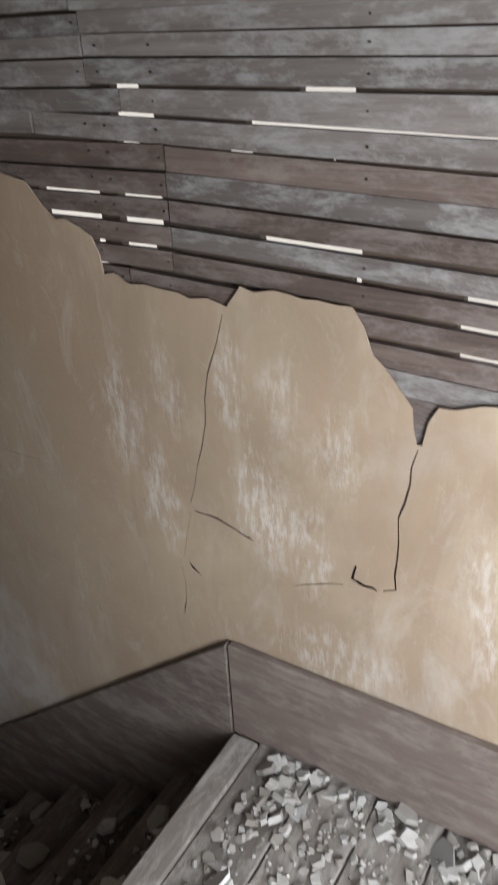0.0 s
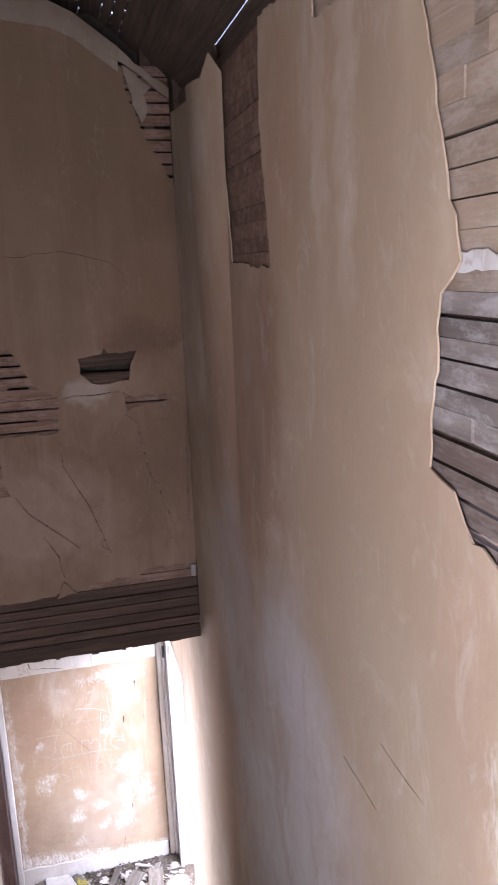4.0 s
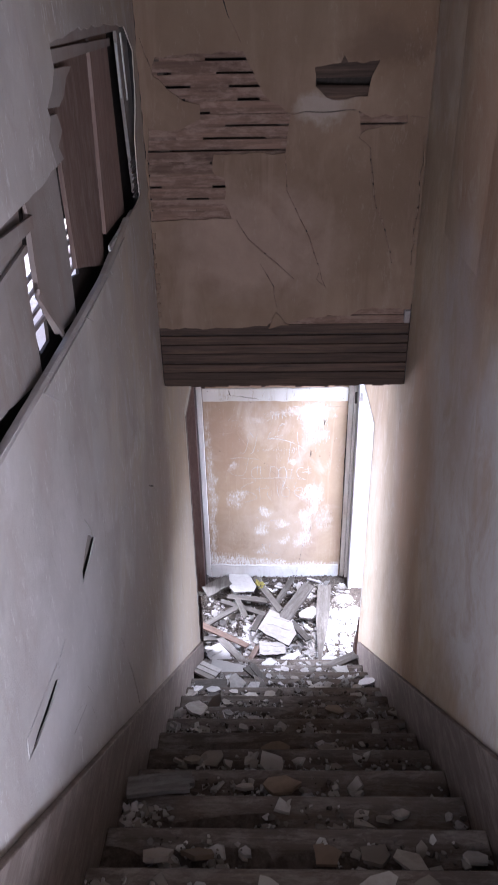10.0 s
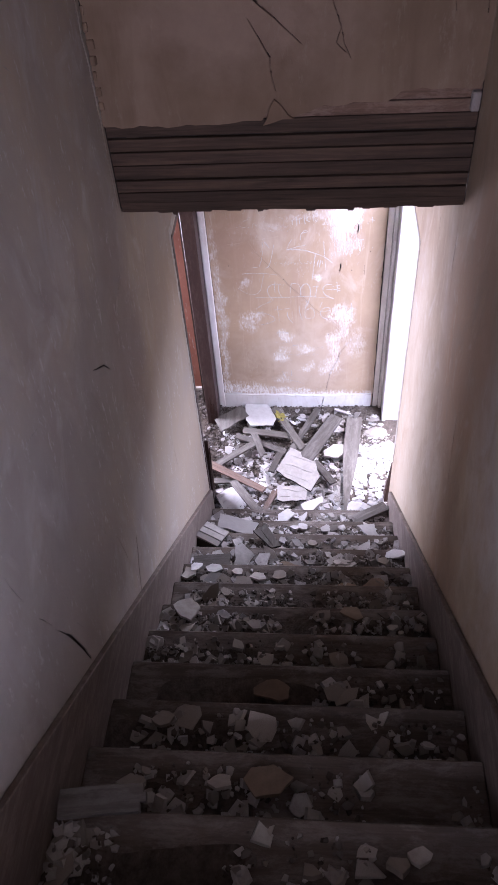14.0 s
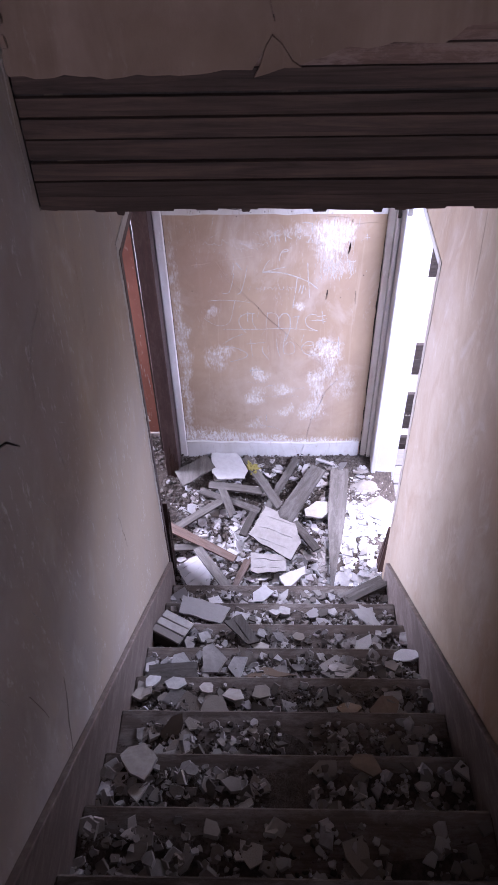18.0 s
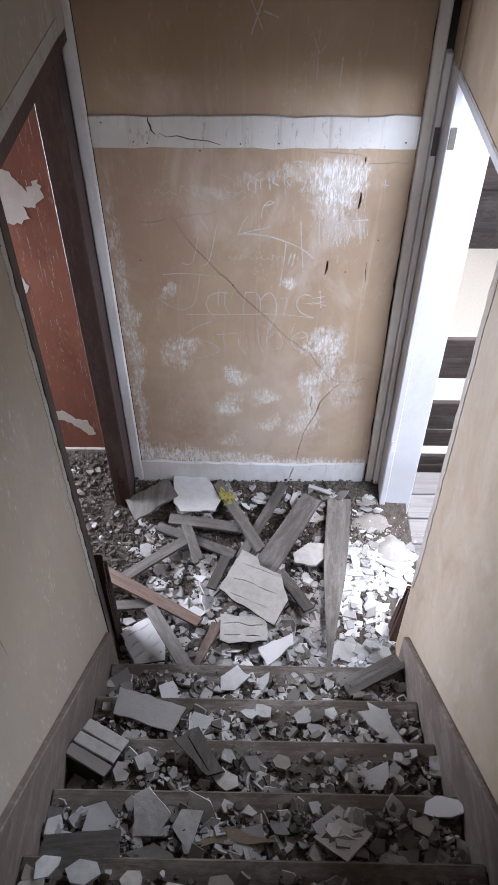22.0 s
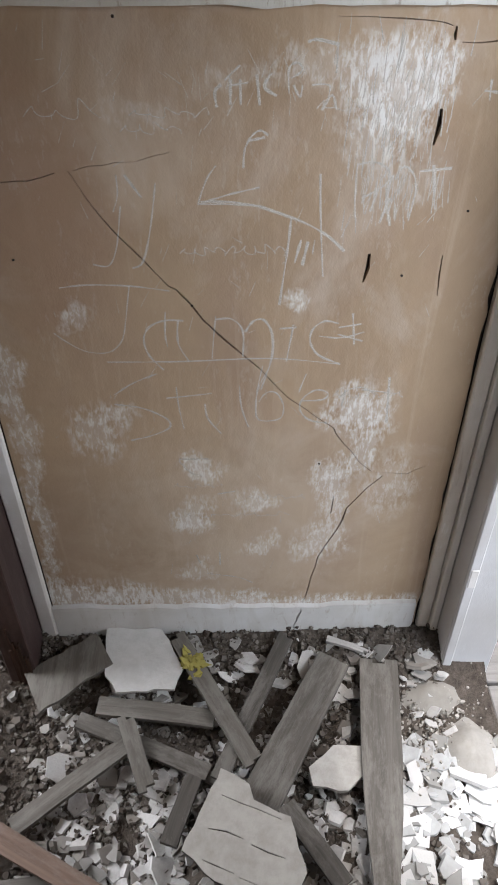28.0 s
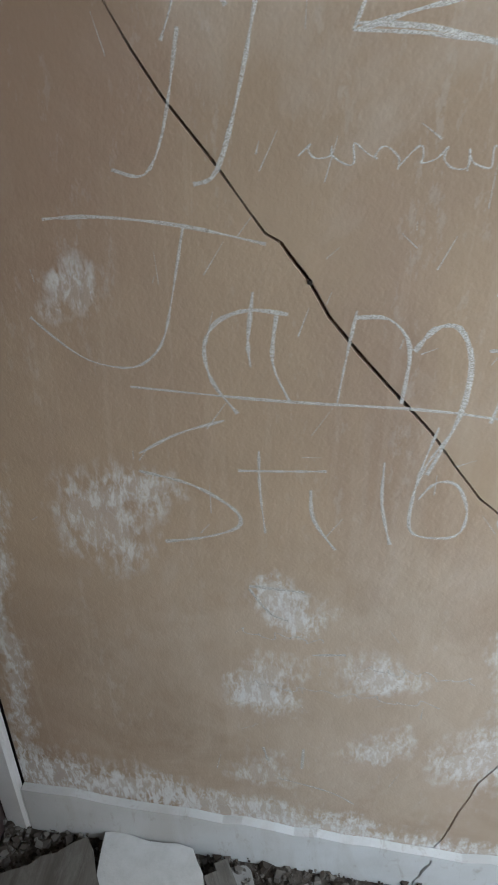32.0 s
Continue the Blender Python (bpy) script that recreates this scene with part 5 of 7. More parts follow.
UNDER_LINE = [[(1.018, -2.246), (1.008, -2.168), (1.008, -2.097)], [(1.008, -2.1), (1.043, -2.091), (1.076, -2.109), (1.077, -2.139), (1.023, -2.17)], [(1.089, -2.231), (1.073, -2.163), (1.082, -2.121)], [(1.088, -2.131), (1.102, -2.096), (1.13, -2.124), (1.134, -2.163), (1.126, -2.221)], [(1.179, -2.197), (1.162, -2.101)], [(1.137, -2.114), (1.2, -2.108)], [(1.043, -2.199), (1.056, -2.15)], [(1.066, -2.225), (1.081, -2.169)]]
CROSS = [[(1.236, -1.96), (1.262, -1.963)], [(1.246, -1.94), (1.249, -1.978)]]
LETTER_J = [[(0.367, -2.37), (0.425, -2.362), (0.524, -2.366), (0.611, -2.381)], [(0.523, -2.365), (0.508, -2.445), (0.494, -2.515), (0.458, -2.55), (0.399, -2.544), (0.357, -2.511), (0.335, -2.489)]]
LETTER_A = [[(0.638, -2.46), (0.593, -2.456), (0.555, -2.474), (0.539, -2.508), (0.548, -2.556), (0.582, -2.598)], [(0.598, -2.436), (0.592, -2.501), (0.597, -2.531)], [(0.625, -2.462), (0.619, -2.525), (0.645, -2.574)]]
LETTER_M = [[(0.713, -2.449), (0.706, -2.511), (0.701, -2.569)], [(0.712, -2.458), (0.749, -2.452), (0.779, -2.483), (0.775, -2.563)], [(0.781, -2.493), (0.798, -2.461), (0.825, -2.455), (0.847, -2.497), (0.847, -2.57), (0.819, -2.663)]]
LETTERS_IE = [[(0.894, -2.474), (0.88, -2.579)], [(0.861, -2.485), (0.901, -2.482)], [(0.999, -2.473), (0.965, -2.462), (0.937, -2.486), (0.932, -2.522), (0.952, -2.563), (1.011, -2.589)], [(0.955, -2.507), (1.009, -2.516), (1.061, -2.497)], [(1.03, -2.446), (1.04, -2.532)], [(1.0, -2.484), (1.052, -2.475)], [(0.999, -2.503), (1.059, -2.523)]]
UNDERLINE = [[(0.449, -2.573), (0.638, -2.576), (0.843, -2.565), (1.011, -2.589)]]
LETTER_S = [[(0.565, -2.61), (0.503, -2.636), (0.453, -2.674)], [(0.45, -2.703), (0.524, -2.715), (0.585, -2.754), (0.59, -2.784), (0.537, -2.81), (0.48, -2.825)]]
LETTERS_TU = [[(0.609, -2.651), (0.611, -2.713), (0.621, -2.789)], [(0.583, -2.686), (0.633, -2.681), (0.696, -2.673)], [(0.678, -2.706), (0.681, -2.756), (0.717, -2.806)], [(0.766, -2.65), (0.768, -2.716), (0.788, -2.785)]]
LETTER_B = [[(0.823, -2.591), (0.809, -2.663), (0.805, -2.745), (0.817, -2.768), (0.875, -2.763), (0.88, -2.715), (0.859, -2.669), (0.83, -2.671), (0.814, -2.703)], [(0.836, -2.603), (0.816, -2.646), (0.809, -2.681)]]
LETTERS_ER = [[(0.919, -2.701), (0.981, -2.701), (0.993, -2.676), (0.957, -2.662), (0.923, -2.692), (0.915, -2.729), (0.941, -2.767), (0.993, -2.777)], [(0.93, -2.617), (0.914, -2.674)], [(1.016, -2.694), (1.039, -2.664), (1.077, -2.658), (1.108, -2.687)], [(1.071, -2.668), (1.158, -2.682)], [(1.137, -2.631), (1.146, -2.777)], [(1.025, -2.722), (1.031, -2.667)]]
LOW_MARKS = [[(0.70, -3.03), (0.75, -3.02)], [(0.60, -2.90), (0.63, -2.95), (0.66, -2.96)], [(0.60, -2.895), (0.68, -2.895)], [(0.66, -3.38), (0.76, -3.40), (0.80, -3.43)], [(0.70, -3.28), (0.70, -3.34)], [(0.63, -3.29), (0.64, -3.33)]]
HIGH_MARKS = [[(0.95, -1.44), (0.97, -1.50), (0.99, -1.46)], [(0.965, -1.47), (0.965, -1.58)], [(1.05, -1.5), (1.045, -1.6)], [(0.72, -1.28), (0.78, -1.42)], [(0.80, -1.27), (0.74, -1.43)], [(0.78, -1.36), (0.83, -1.38)]]
STROKES = ARROW + TALLY + HOOKS + FLAG + TOP_LINE + UNDER_LINE + CROSS + LETTER_J + LETTER_A + LETTER_M + LETTERS_IE + UNDERLINE + LETTER_S + LETTERS_TU + LETTER_B + LETTERS_ER + LOW_MARKS + HIGH_MARKS


def scrawl(y0, y1, z, tall, letters):
    """A line of scribble too faint to read: loops of uneven height."""
    line = []
    for k in range(letters * 4):
        s = k / (letters * 4 - 1)
        high = tall * (0.35 + 0.65 * abs(noise.noise(Vector((k * 0.61, z * 9, 0)))) * 1.6)
        line.append((y0 + (y1 - y0) * s + 0.008 * math.sin(k * 1.9), z + high * (0, 1, 0.25, -0.2)[k % 4] + 0.004 * math.sin(k * 0.7)))
    return line


STROKES += [scrawl(0.64, 0.87, -2.29, 0.03, 9), scrawl(0.36, 0.50, -2.0, 0.045, 3), scrawl(0.56, 0.72, -2.0, 0.02, 5), scrawl(0.54, 0.66, -2.03, 0.025, 4), scrawl(0.92, 1.0, -1.99, 0.03, 3),
            scrawl(0.58, 0.72, -3.0, 0.02, 5), scrawl(0.78, 0.95, -3.05, 0.02, 6), scrawl(0.6, 0.9, -3.12, 0.018, 8), scrawl(1.0, 1.18, -2.69, 0.03, 6)]
for line in STROKES:
    pts = []
    for a, b in zip(line, line[1:]):
        for k in range(4):
            pts.append((a[0] + (b[0] - a[0]) * k / 4, a[1] + (b[1] - a[1]) * k / 4))
    pts.append(line[-1])
    for _ in range(3):
        pts = [pts[0]] + [((p[0] + 2 * q[0] + r[0]) / 4, (p[1] + 2 * q[1] + r[1]) / 4) for p, q, r in zip(pts, pts[1:], pts[2:])] + [pts[-1]]
    bm = bmesh.new()
    prev = None
    fat = random.uniform(0.0019, 0.0037) if len(line) < 12 else 0.0011
    for i, p in enumerate(pts):
        q, r = pts[max(0, i - 1)], pts[min(len(pts) - 1, i + 1)]
        du, dv = r[0] - q[0], r[1] - q[1]
        ln = math.hypot(du, dv) or 1
        w = fat * random.choice((0.45, 0.7, 0.9, 1.0))
        pair = [bm.verts.new((FAR_X + h, p[0] + side * dv / ln * w, p[1] - side * du / ln * w)) for side, h in ((-1, 0.0006), (0, 0.0007), (1, 0.0006))]
        if prev:
            bm.faces.new((prev[0], prev[1], pair[1], pair[0]))
            bm.faces.new((prev[1], prev[2], pair[2], pair[1]))
        prev = pair
    part("chalk_stroke", bm, M["chalk"], end_wall)

scuffs = bmesh.new()
for _ in range(170):
    cy, cz, ry, rz = random.choice(((1.06, -1.97, 0.13, 0.10), (1.08, -2.17, 0.10, 0.09), (0.85, -1.95, 0.14, 0.06), (0.55, -2.0, 0.16, 0.08), (0.75, -2.55, 0.35, 0.3), (1.12, -2.95, 0.09, 0.2), (0.72, -3.15, 0.2, 0.2), (0.5, -1.92, 0.2, 0.05), (0.75, -2.5, 0.35, 0.3), (0.75, -2.2, 0.35, 0.2)))
    y, z = random.gauss(cy, ry * 0.6), random.gauss(cz, rz * 0.6)
    if not (0.2 < y < 1.3 and -3.5 < z < -1.83):
        continue
    ang, ln, w = random.gauss(1.4, 0.5), random.uniform(0.008, 0.05), random.uniform(0.0004, 0.0010)
    d = Vector((0, math.cos(ang), math.sin(ang))) * ln
    o = Vector((0, -math.sin(ang), math.cos(ang))) * w
    c = Vector((FAR_X + 0.0006, y, z))
    scuffs.faces.new([scuffs.verts.new(c + v) for v in (-d * 0.5 - o, d * 0.5 - o * 0.4, d * 0.5 + o * 0.4, -d * 0.5 + o)])
rub = random.Random(8)
for _ in range(210):
    y, z = rub.gauss(1.08, 0.055), rub.choice((rub.gauss(-1.95, 0.05), rub.gauss(-2.05, 0.05), rub.gauss(-2.16, 0.03)))
    if not (0.9 < y < 1.21 and z < -1.84):
        continue
    d = Vector((0, rub.gauss(0.004, 0.006), rub.uniform(0.02, 0.08)))
    o = Vector((0, rub.uniform(0.0006, 0.0016), 0))
    c = Vector((FAR_X + 0.0006, y, z))
    scuffs.faces.new([scuffs.verts.new(c + v) for v in (-d * 0.5 - o, -d * 0.5 + o, d * 0.5 + o * 0.4, d * 0.5 - o * 0.4)])
part("chalk_scuffs", scuffs, M["chalk"], end_wall)

# door frames of the hall
left_door = empty("door_frame_left")
tagged(left_door, "dark stained wooden door frame, its near jamb broken off low", "door frame", kind="structure")
block("jamb", (DOOR_FAR - 0.11, LEFT - 0.12, HALL_Z), (DOOR_FAR + 0.03, LEFT - 0.031, -1.40), M["post"], left_door, 0.003)
block("back_stop", (FAR_X - 0.11, LEFT - 0.12, HALL_Z), (FAR_X + 0.022, LEFT - 0.031, -1.40), M["post"], left_door, 0.006)
block("casing", (FAR_X + 0.001, LEFT - 0.0295, HALL_Z), (FAR_X + 0.026, LEFT + 0.018, CEIL_Z), M["white_paint"], left_door, 0.005, 0.0, "worn white painted strip")
block("head", (DOOR_FAR - 0.1, LEFT - 0.15, -1.445), (DOOR_L - 0.002, LEFT - 0.004, -1.388), M["post"], left_door, 0.004)
block("corner_filler", (FAR_X + 0.002, LEFT - 0.12, -1.398), (DOOR_FAR, LEFT - 0.003, CEIL_Z), M["wall_grey"], left_door, 0)
block("near_jamb", (DOOR_L - 0.05, LEFT - 0.15, HALL_Z), (DOOR_L - 0.002, LEFT - 0.004, -1.446), M["post"], left_door, 0.003, 0.002)
sheet("edge_trim", [jagged([(DOOR_L + 0.03, -3.12), (DOOR_L + 0.05, -3.16, 1), (DOOR_L + 0.062, -3.0, 1), (DOOR_L + 0.054, -2.2, 1), (DOOR_L + 0.06, -1.33), (DOOR_FAR + 0.03, -1.335, 1), (DOOR_FAR + 0.03, -1.386), (DOOR_L + 0.03, -1.386, 1)], 0.03, 0.004)], lambda u, v, d: Vector((u, LEFT + 0.0022 - d, v)), 0.002, M["scrap"], left_door, "pale rough plaster edge round the opening")
# dark strip laid over the plaster edge for the jamb standing in shadow
block("jamb_face", (DOOR_L - 0.004, LEFT - 0.003, HALL_Z), (DOOR_L + 0.028, LEFT + 0.005, -1.388), M["post"], left_door, 0.002, 0.0015, "dark strip for the shaded edge of the broken jamb")
for k in range(7):
    y = LEFT - 0.036 - 0.008 * k
    block("splinter", (DOOR_FAR + 0.026, y - 0.006, HALL_Z), (DOOR_FAR + 0.036 + random.uniform(0, 0.006), y, -3.42 + random.uniform(-0.2, 0.1)), M["jamb_red"], left_door, 0, 0.001)


def splinter(name, x0, x1, y0, y1, top, lean, parent):
    """A stump of a jamb, torn off in points."""
    bm = bmesh.new()
    n = 6
    for k in range(n):
        a, b = x0 + (x1 - x0) * k / n, x0 + (x1 - x0) * (k + 1) / n
        vs = box(bm, (a, y0, HALL_Z), (b, y1, top - random.uniform(0, 0.22)))
        for v in vs[4:]:
            v.co.y += lean
            v.co.x += random.uniform(-0.004, 0.004)
        vs[6].co.z -= random.uniform(0, 0.08)
    return part(name, bm, M["jamb_red"], parent, "broken dark jamb stump")


splinter("broken_jamb", DOOR_L - 0.135, DOOR_L - 0.051, LEFT - 0.06, LEFT + 0.004, -3.08, 0.008, left_door)
right_door = empty("door_frame_right")
tagged(right_door, "white painted door frame open to the porch", "door frame", kind="structure")
block("jamb", (FAR_X + 0.002, RIGHT - 0.005, HALL_Z), (DOOR_FAR, RIGHT + 0.16, -1.50), M["white_casing"], right_door, 0.004)
block("bead", (DOOR_FAR, RIGHT - 0.004, HALL_Z), (DOOR_FAR + 0.012, RIGHT + 0.028, -1.50), M["white_casing"], right_door, 0.004)
block("edge_board", (FAR_X - 0.01, RIGHT - 0.0725, HALL_Z), (FAR_X + 0.018, RIGHT - 0.033, CEIL_Z), M["worn_board"], right_door, 0.005, 0.002)
block("casing", (FAR_X - 0.005, RIGHT - 0.031, HALL_Z), (FAR_X + 0.034, RIGHT - 0.007, -1.475), M["bead_paint"], right_door, 0.004)
block("back_lining", (FAR_X - 0.01, RIGHT - 0.033, HALL_Z), (FAR_X + 0.002, RIGHT - 0.002, -1.475), M["dark"], right_door, 0)
block("head", (DOOR_FAR - 0.05, RIGHT - 0.003, -1.53), (DOOR_R, RIGHT + 0.16, -1.50), M["white_casing"], right_door, 0.003)
block("corner_filler", (FAR_X + 0.002, RIGHT - 0.004, -1.498), (DOOR_FAR, RIGHT + 0.15, CEIL_Z), M["wall_tan"], right_door, 0)
block("hinge", (DOOR_FAR + 0.0005, RIGHT + 0.002, -3.30), (DOOR_FAR + 0.014, RIGHT + 0.026, -3.22), M["white_paint"], right_door, 0.002)
block("hinge", (DOOR_FAR + 0.0005, RIGHT + 0.002, -1.76), (DOOR_FAR + 0.014, RIGHT + 0.026, -1.68), M["plank"], right_door, 0.002)
block("hinge", (FAR_X + 0.0345, RIGHT - 0.029, -1.83), (FAR_X + 0.0365, RIGHT - 0.010, -1.725), M["plank"], right_door, 0.0005)
block("edge_trim", (DOOR_R - 0.012, RIGHT + 0.001, -3.25), (DOOR_R - 0.001, RIGHT + 0.15, -1.53), M["white_casing"], right_door, 0.003, 0.003)
sheet("edge_casing", [jagged([(DOOR_R + 0.002, -3.2), (DOOR_R + 0.028, -3.24, 1), (DOOR_R + 0.045, -3.1, 1), (DOOR_R + 0.04, -2.2, 1), (DOOR_R + 0.045, -1.49), (DOOR_FAR + 0.01, -1.49, 1), (DOOR_FAR + 0.01, -1.53), (DOOR_R + 0.002, -1.53, 1)], 0.05, 0.003)], lambda u, v, d: Vector((u, RIGHT - 0.0022 + d, v)), 0.002, M["rough_edge"], right_door, "pale rough plaster edge round the opening")
splinter("broken_jamb", DOOR_R - 0.10, DOOR_R - 0.014, RIGHT - 0.03, RIGHT + 0.05, -3.33, 0.03, right_door)

# ---- side room with red walls ----
red_wall = block("wall_red", (-6.34, -2.9, HALL_Z - 0.1), (-6.28, 0.12, CEIL_Z), M["red"], None, 0)
tagged(red_wall, "brick-red wall with patches peeled to white", "wall", kind="structure")
peels = [jagged([(u, v, 1) for u, v in loop], 0.016, 0.006) for loop in (
    [(-0.30, -1.98), (-0.24, -2.03), (-0.19, -2.10), (-0.165, -2.05), (-0.135, -2.04), (-0.125, -2.12), (-0.17, -2.17), (-0.22, -2.16), (-0.20, -2.22), (-0.28, -2.25), (-0.36, -2.22), (-0.40, -2.10), (-0.36, -2.0)],
    [(-0.44, -2.53), (-0.38, -2.55), (-0.31, -2.505), (-0.28, -2.56), (-0.32, -2.605), (-0.38, -2.59), (-0.45, -2.62)],
    [(-0.46, -3.375), (-0.36, -3.35), (-0.26, -3.352), (-0.21, -3.41), (-0.15, -3.42), (-0.115, -3.52), (-0.16, -3.53), (-0.21, -3.47), (-0.27, -3.42), (-0.33, -3.41), (-0.42, -3.46), (-0.47, -3.455)])]
for loop in peels:
    sheet("peeled_patch", [loop], lambda u, v, d: Vector((-6.2785 - d, u, v)), 0.002, M["white_paint"], red_wall, "white patch where the red coat peeled")
runs = bmesh.new()
for _ in range(110):
    y, z = random.uniform(-0.7, -0.07), random.uniform(-3.2, -1.75)
    w, ln = random.uniform(0.0008, 0.002), random.uniform(0.015, 0.10)
    runs.faces.new([runs.verts.new((-6.2790, y + dy, z + dz)) for dy, dz in ((-w, 0), (w, 0), (w * 0.3, -ln), (-w * 0.3, -ln))])
part("scratches", runs, M["chalk"], red_wall)
bb = block("baseboard_red", (-6.279, -2.9, HALL_Z), (-6.262, 0.12, HALL_Z + 0.175), M["rail_paint"], None, 0.003)
tagged(bb, "white baseboard under the red wall", "baseboard", kind="structure")
room_side = empty("wall_side_room")
tagged(room_side, "plain plaster walls closing the side room", "wall", kind="structure")
block("plaster", (-6.34, -2.98, HALL_Z), (-3.0, -2.91, CEIL_Z), M["wall_tan"], room_side, 0)
block("plaster", (-3.0, -2.98, HALL_Z), (-2.93, LEFT - 0.16, CEIL_Z), M["wall_tan"], room_side, 0)
block("floor_side", (NOSE_X + 0.021, -2.9, HALL_Z - 0.06), (-2.93, LEFT - 0.16, HALL_Z), M["dirt"], room_side, 0)
block("ceiling_side", (HEAD_X - 0.151, -2.9, CEIL_Z), (-2.93, LEFT - 0.16, CEIL_Z + 0.03), M["wall_tan"], room_side, 0)

# added pale slab: catches the sky so the left wall's slits look bright
slit_slab = block("roof_side_room", (-6.3, -3.0, CEIL_Z + 0.035), (-2.9, LEFT - 0.165, CEIL_Z + 0.06), M["white_paint"], None, 0.004)
tagged(slit_slab, "pale slab added outside to look bright through the wall slits", "roof", kind="structure")

# ---- porch and outdoors ----
porch = empty("porch")
tagged(porch, "weathered plank porch with a broken board fence", "porch")
for k in range(7):
    x0 = -5.1 - 0.17 * k
    block("deck_board", (x0 - 0.16, RIGHT + 0.162, HALL_Z - 0.03), (x0, 3.6, HALL_Z - random.uniform(0, 0.006)), M["deck"], porch, 0.004)
for z0, z1 in ((-4.07, -3.975), (-3.97, -3.92), (-3.83, -3.71), (-3.68, -3.585), (-3.58, -3.475), (-3.295, -3.15), (-3.145, -3.025), (-2.483, -2.2), (-2.19, -1.9)):
    block("fence_board", (-6.53, RIGHT + 0.17, z0), (-6.50, 3.8, z1), M["fence"], porch, 0.004, 0.006)
block("post", (-6.63, 3.1, -4.4), (-6.54, 3.19, -1.3), M["fence"], porch, 0.006)
block("joist", (-6.9, RIGHT + 0.17, HALL_Z - 0.16), (-5.0, RIGHT + 0.22, HALL_Z - 0.035), M["dark"], porch, 0)
block("joist", (-6.9, 3.4, -4.4), (-5.0, 3.5, HALL_Z - 0.035), M["dark"], porch, 0)
bm = bmesh.new()
bmesh.ops.create_grid(bm, x_segments=60, y_segments=60, size=400)
for v in bm.verts:
    v.co.z = -4.4 + (0.15 * noise.noise(v.co * 0.05) if v.co.length > 20 else 0)
ground = part("ground", bm, M["ground"])
tagged(ground, "dry pale ground outside the house", "ground", kind="structure")
shrub = empty("shrub", Matrix.Translation((-9.6, 3.6, -4.4)))
tagged(shrub, "pale sunlit shrub outside beyond the porch fence", "shrub")
bm = bmesh.new()
for _ in range(5):
    a = random.uniform(0, 6.28)
    top = Vector((math.cos(a) * 0.35, math.sin(a) * 0.35, random.uniform(0.7, 1.1)))
    side = Vector((0.012, 0, 0))
    bm.faces.new([bm.verts.new(p) for p in (-side, side, top + side * 0.3, top - side * 0.3)])
part("stem", bm, M["fence"], shrub)
bm = bmesh.new()
for _ in range(900):
    d = Vector((random.gauss(0, 1), random.gauss(0, 1), random.gauss(0, 0.8))).normalized() * random.uniform(0.2, 0.75) * (0.8 + 0.4 * random.random())
    c = Vector((0, 0, 0.95)) + d
    u = Vector((random.gauss(0, 1), random.gauss(0, 1), random.gauss(0, 1))).normalized()
    w = u.cross(Vector((0.3, 0.5, 0.8))).normalized() * 0.012
    bm.faces.new([bm.verts.new(p) for p in (c - u * 0.03, c + w, c + u * 0.03, c - w)])
part("crown", bm, M["leaf"], shrub)

# ---- rubble ----
def heap(x, y):
    """Height of the rubble in the hall."""
    back = min(1.0, max(0.0, (-5.80 - x) / 0.28))
    z = -3.765 + 0.095 * back * back * (3 - 2 * back)
    if y < LEFT:
        z += 0.03 * min(1.0, (LEFT - y) / 0.3)
    return z + 0.03 * noise.noise(Vector((x * 4.0, y * 4.0, 1.7))) + 0.012 * noise.noise(Vector((x * 13, y * 13, 5.0)))


def support(x, y):
    """Height of whatever lies underfoot there."""
    if x > -1.11:
        return TOP_Z
    i = math.floor((x - NOSE_X) / TREAD)
    return step_z(i) + drift(i, x, y) if i >= 0 else heap(x, y)


def drift(i, x, y):
    """Depth of the dirt lying on a tread."""
    f = (x - NOSE_X) / TREAD - i
    amp = 0.034 if i < 7 else 0.024 if y < 0.7 else 0.008
    rise = min(1.0, max(0.0, (f - 0.16) / 0.5))
    return amp * rise * max(0.0, 0.55 + 0.8 * noise.noise(Vector((x * 5, y * 5, i * 1.7))))


bm = bmesh.new()
nx, ny = 70, 100
grid = [[bm.verts.new((x, y, heap(x, y))) for y in [-1.6 + 3.16 * j / (ny - 1) for j in range(ny)]] for x in [-6.262 + (NOSE_X + 0.02 + 6.262) * i / (nx - 1) for i in range(nx)]]
for i in range(nx - 1):
    for j in range(ny - 1):
        if grid[i][j].co.x > DOOR_L + 0.02 and not LEFT < grid[i][j].co.y < RIGHT:
            continue
        bm.faces.new((grid[i][j], grid[i + 1][j], grid[i + 1][j + 1], grid[i][j + 1]))
tagged(part("dirt_heap", bm, M["dirt"], None, "", True), "dark dirt and plaster dust heaped over the hall floor", "dirt", kind="stuff")


bm = bmesh.new()
for i in range(15):
    x0 = NOSE_X + i * TREAD
    cells = [[bm.verts.new((x0 + 0.02 + 0.2395 * a / 8, LEFT + 0.024 + (RIGHT - LEFT - 0.048) * b / 48, step_z(i) - 0.004 + drift(i, x0 + 0.012 + 0.2255 * a / 8, LEFT + 0.03 + 1.225 * b / 48))) for b in range(49)] for a in range(9)]
    for a in range(8):
        for b in range(48):
            bm.faces.new((cells[a][b], cells[a + 1][b], cells[a + 1][b + 1], cells[a][b + 1]))
tagged(part("stair_dirt", bm, M["dirt"], None, "", True), "dark dirt and dust drifted on the stair treads", "dirt", kind="stuff")


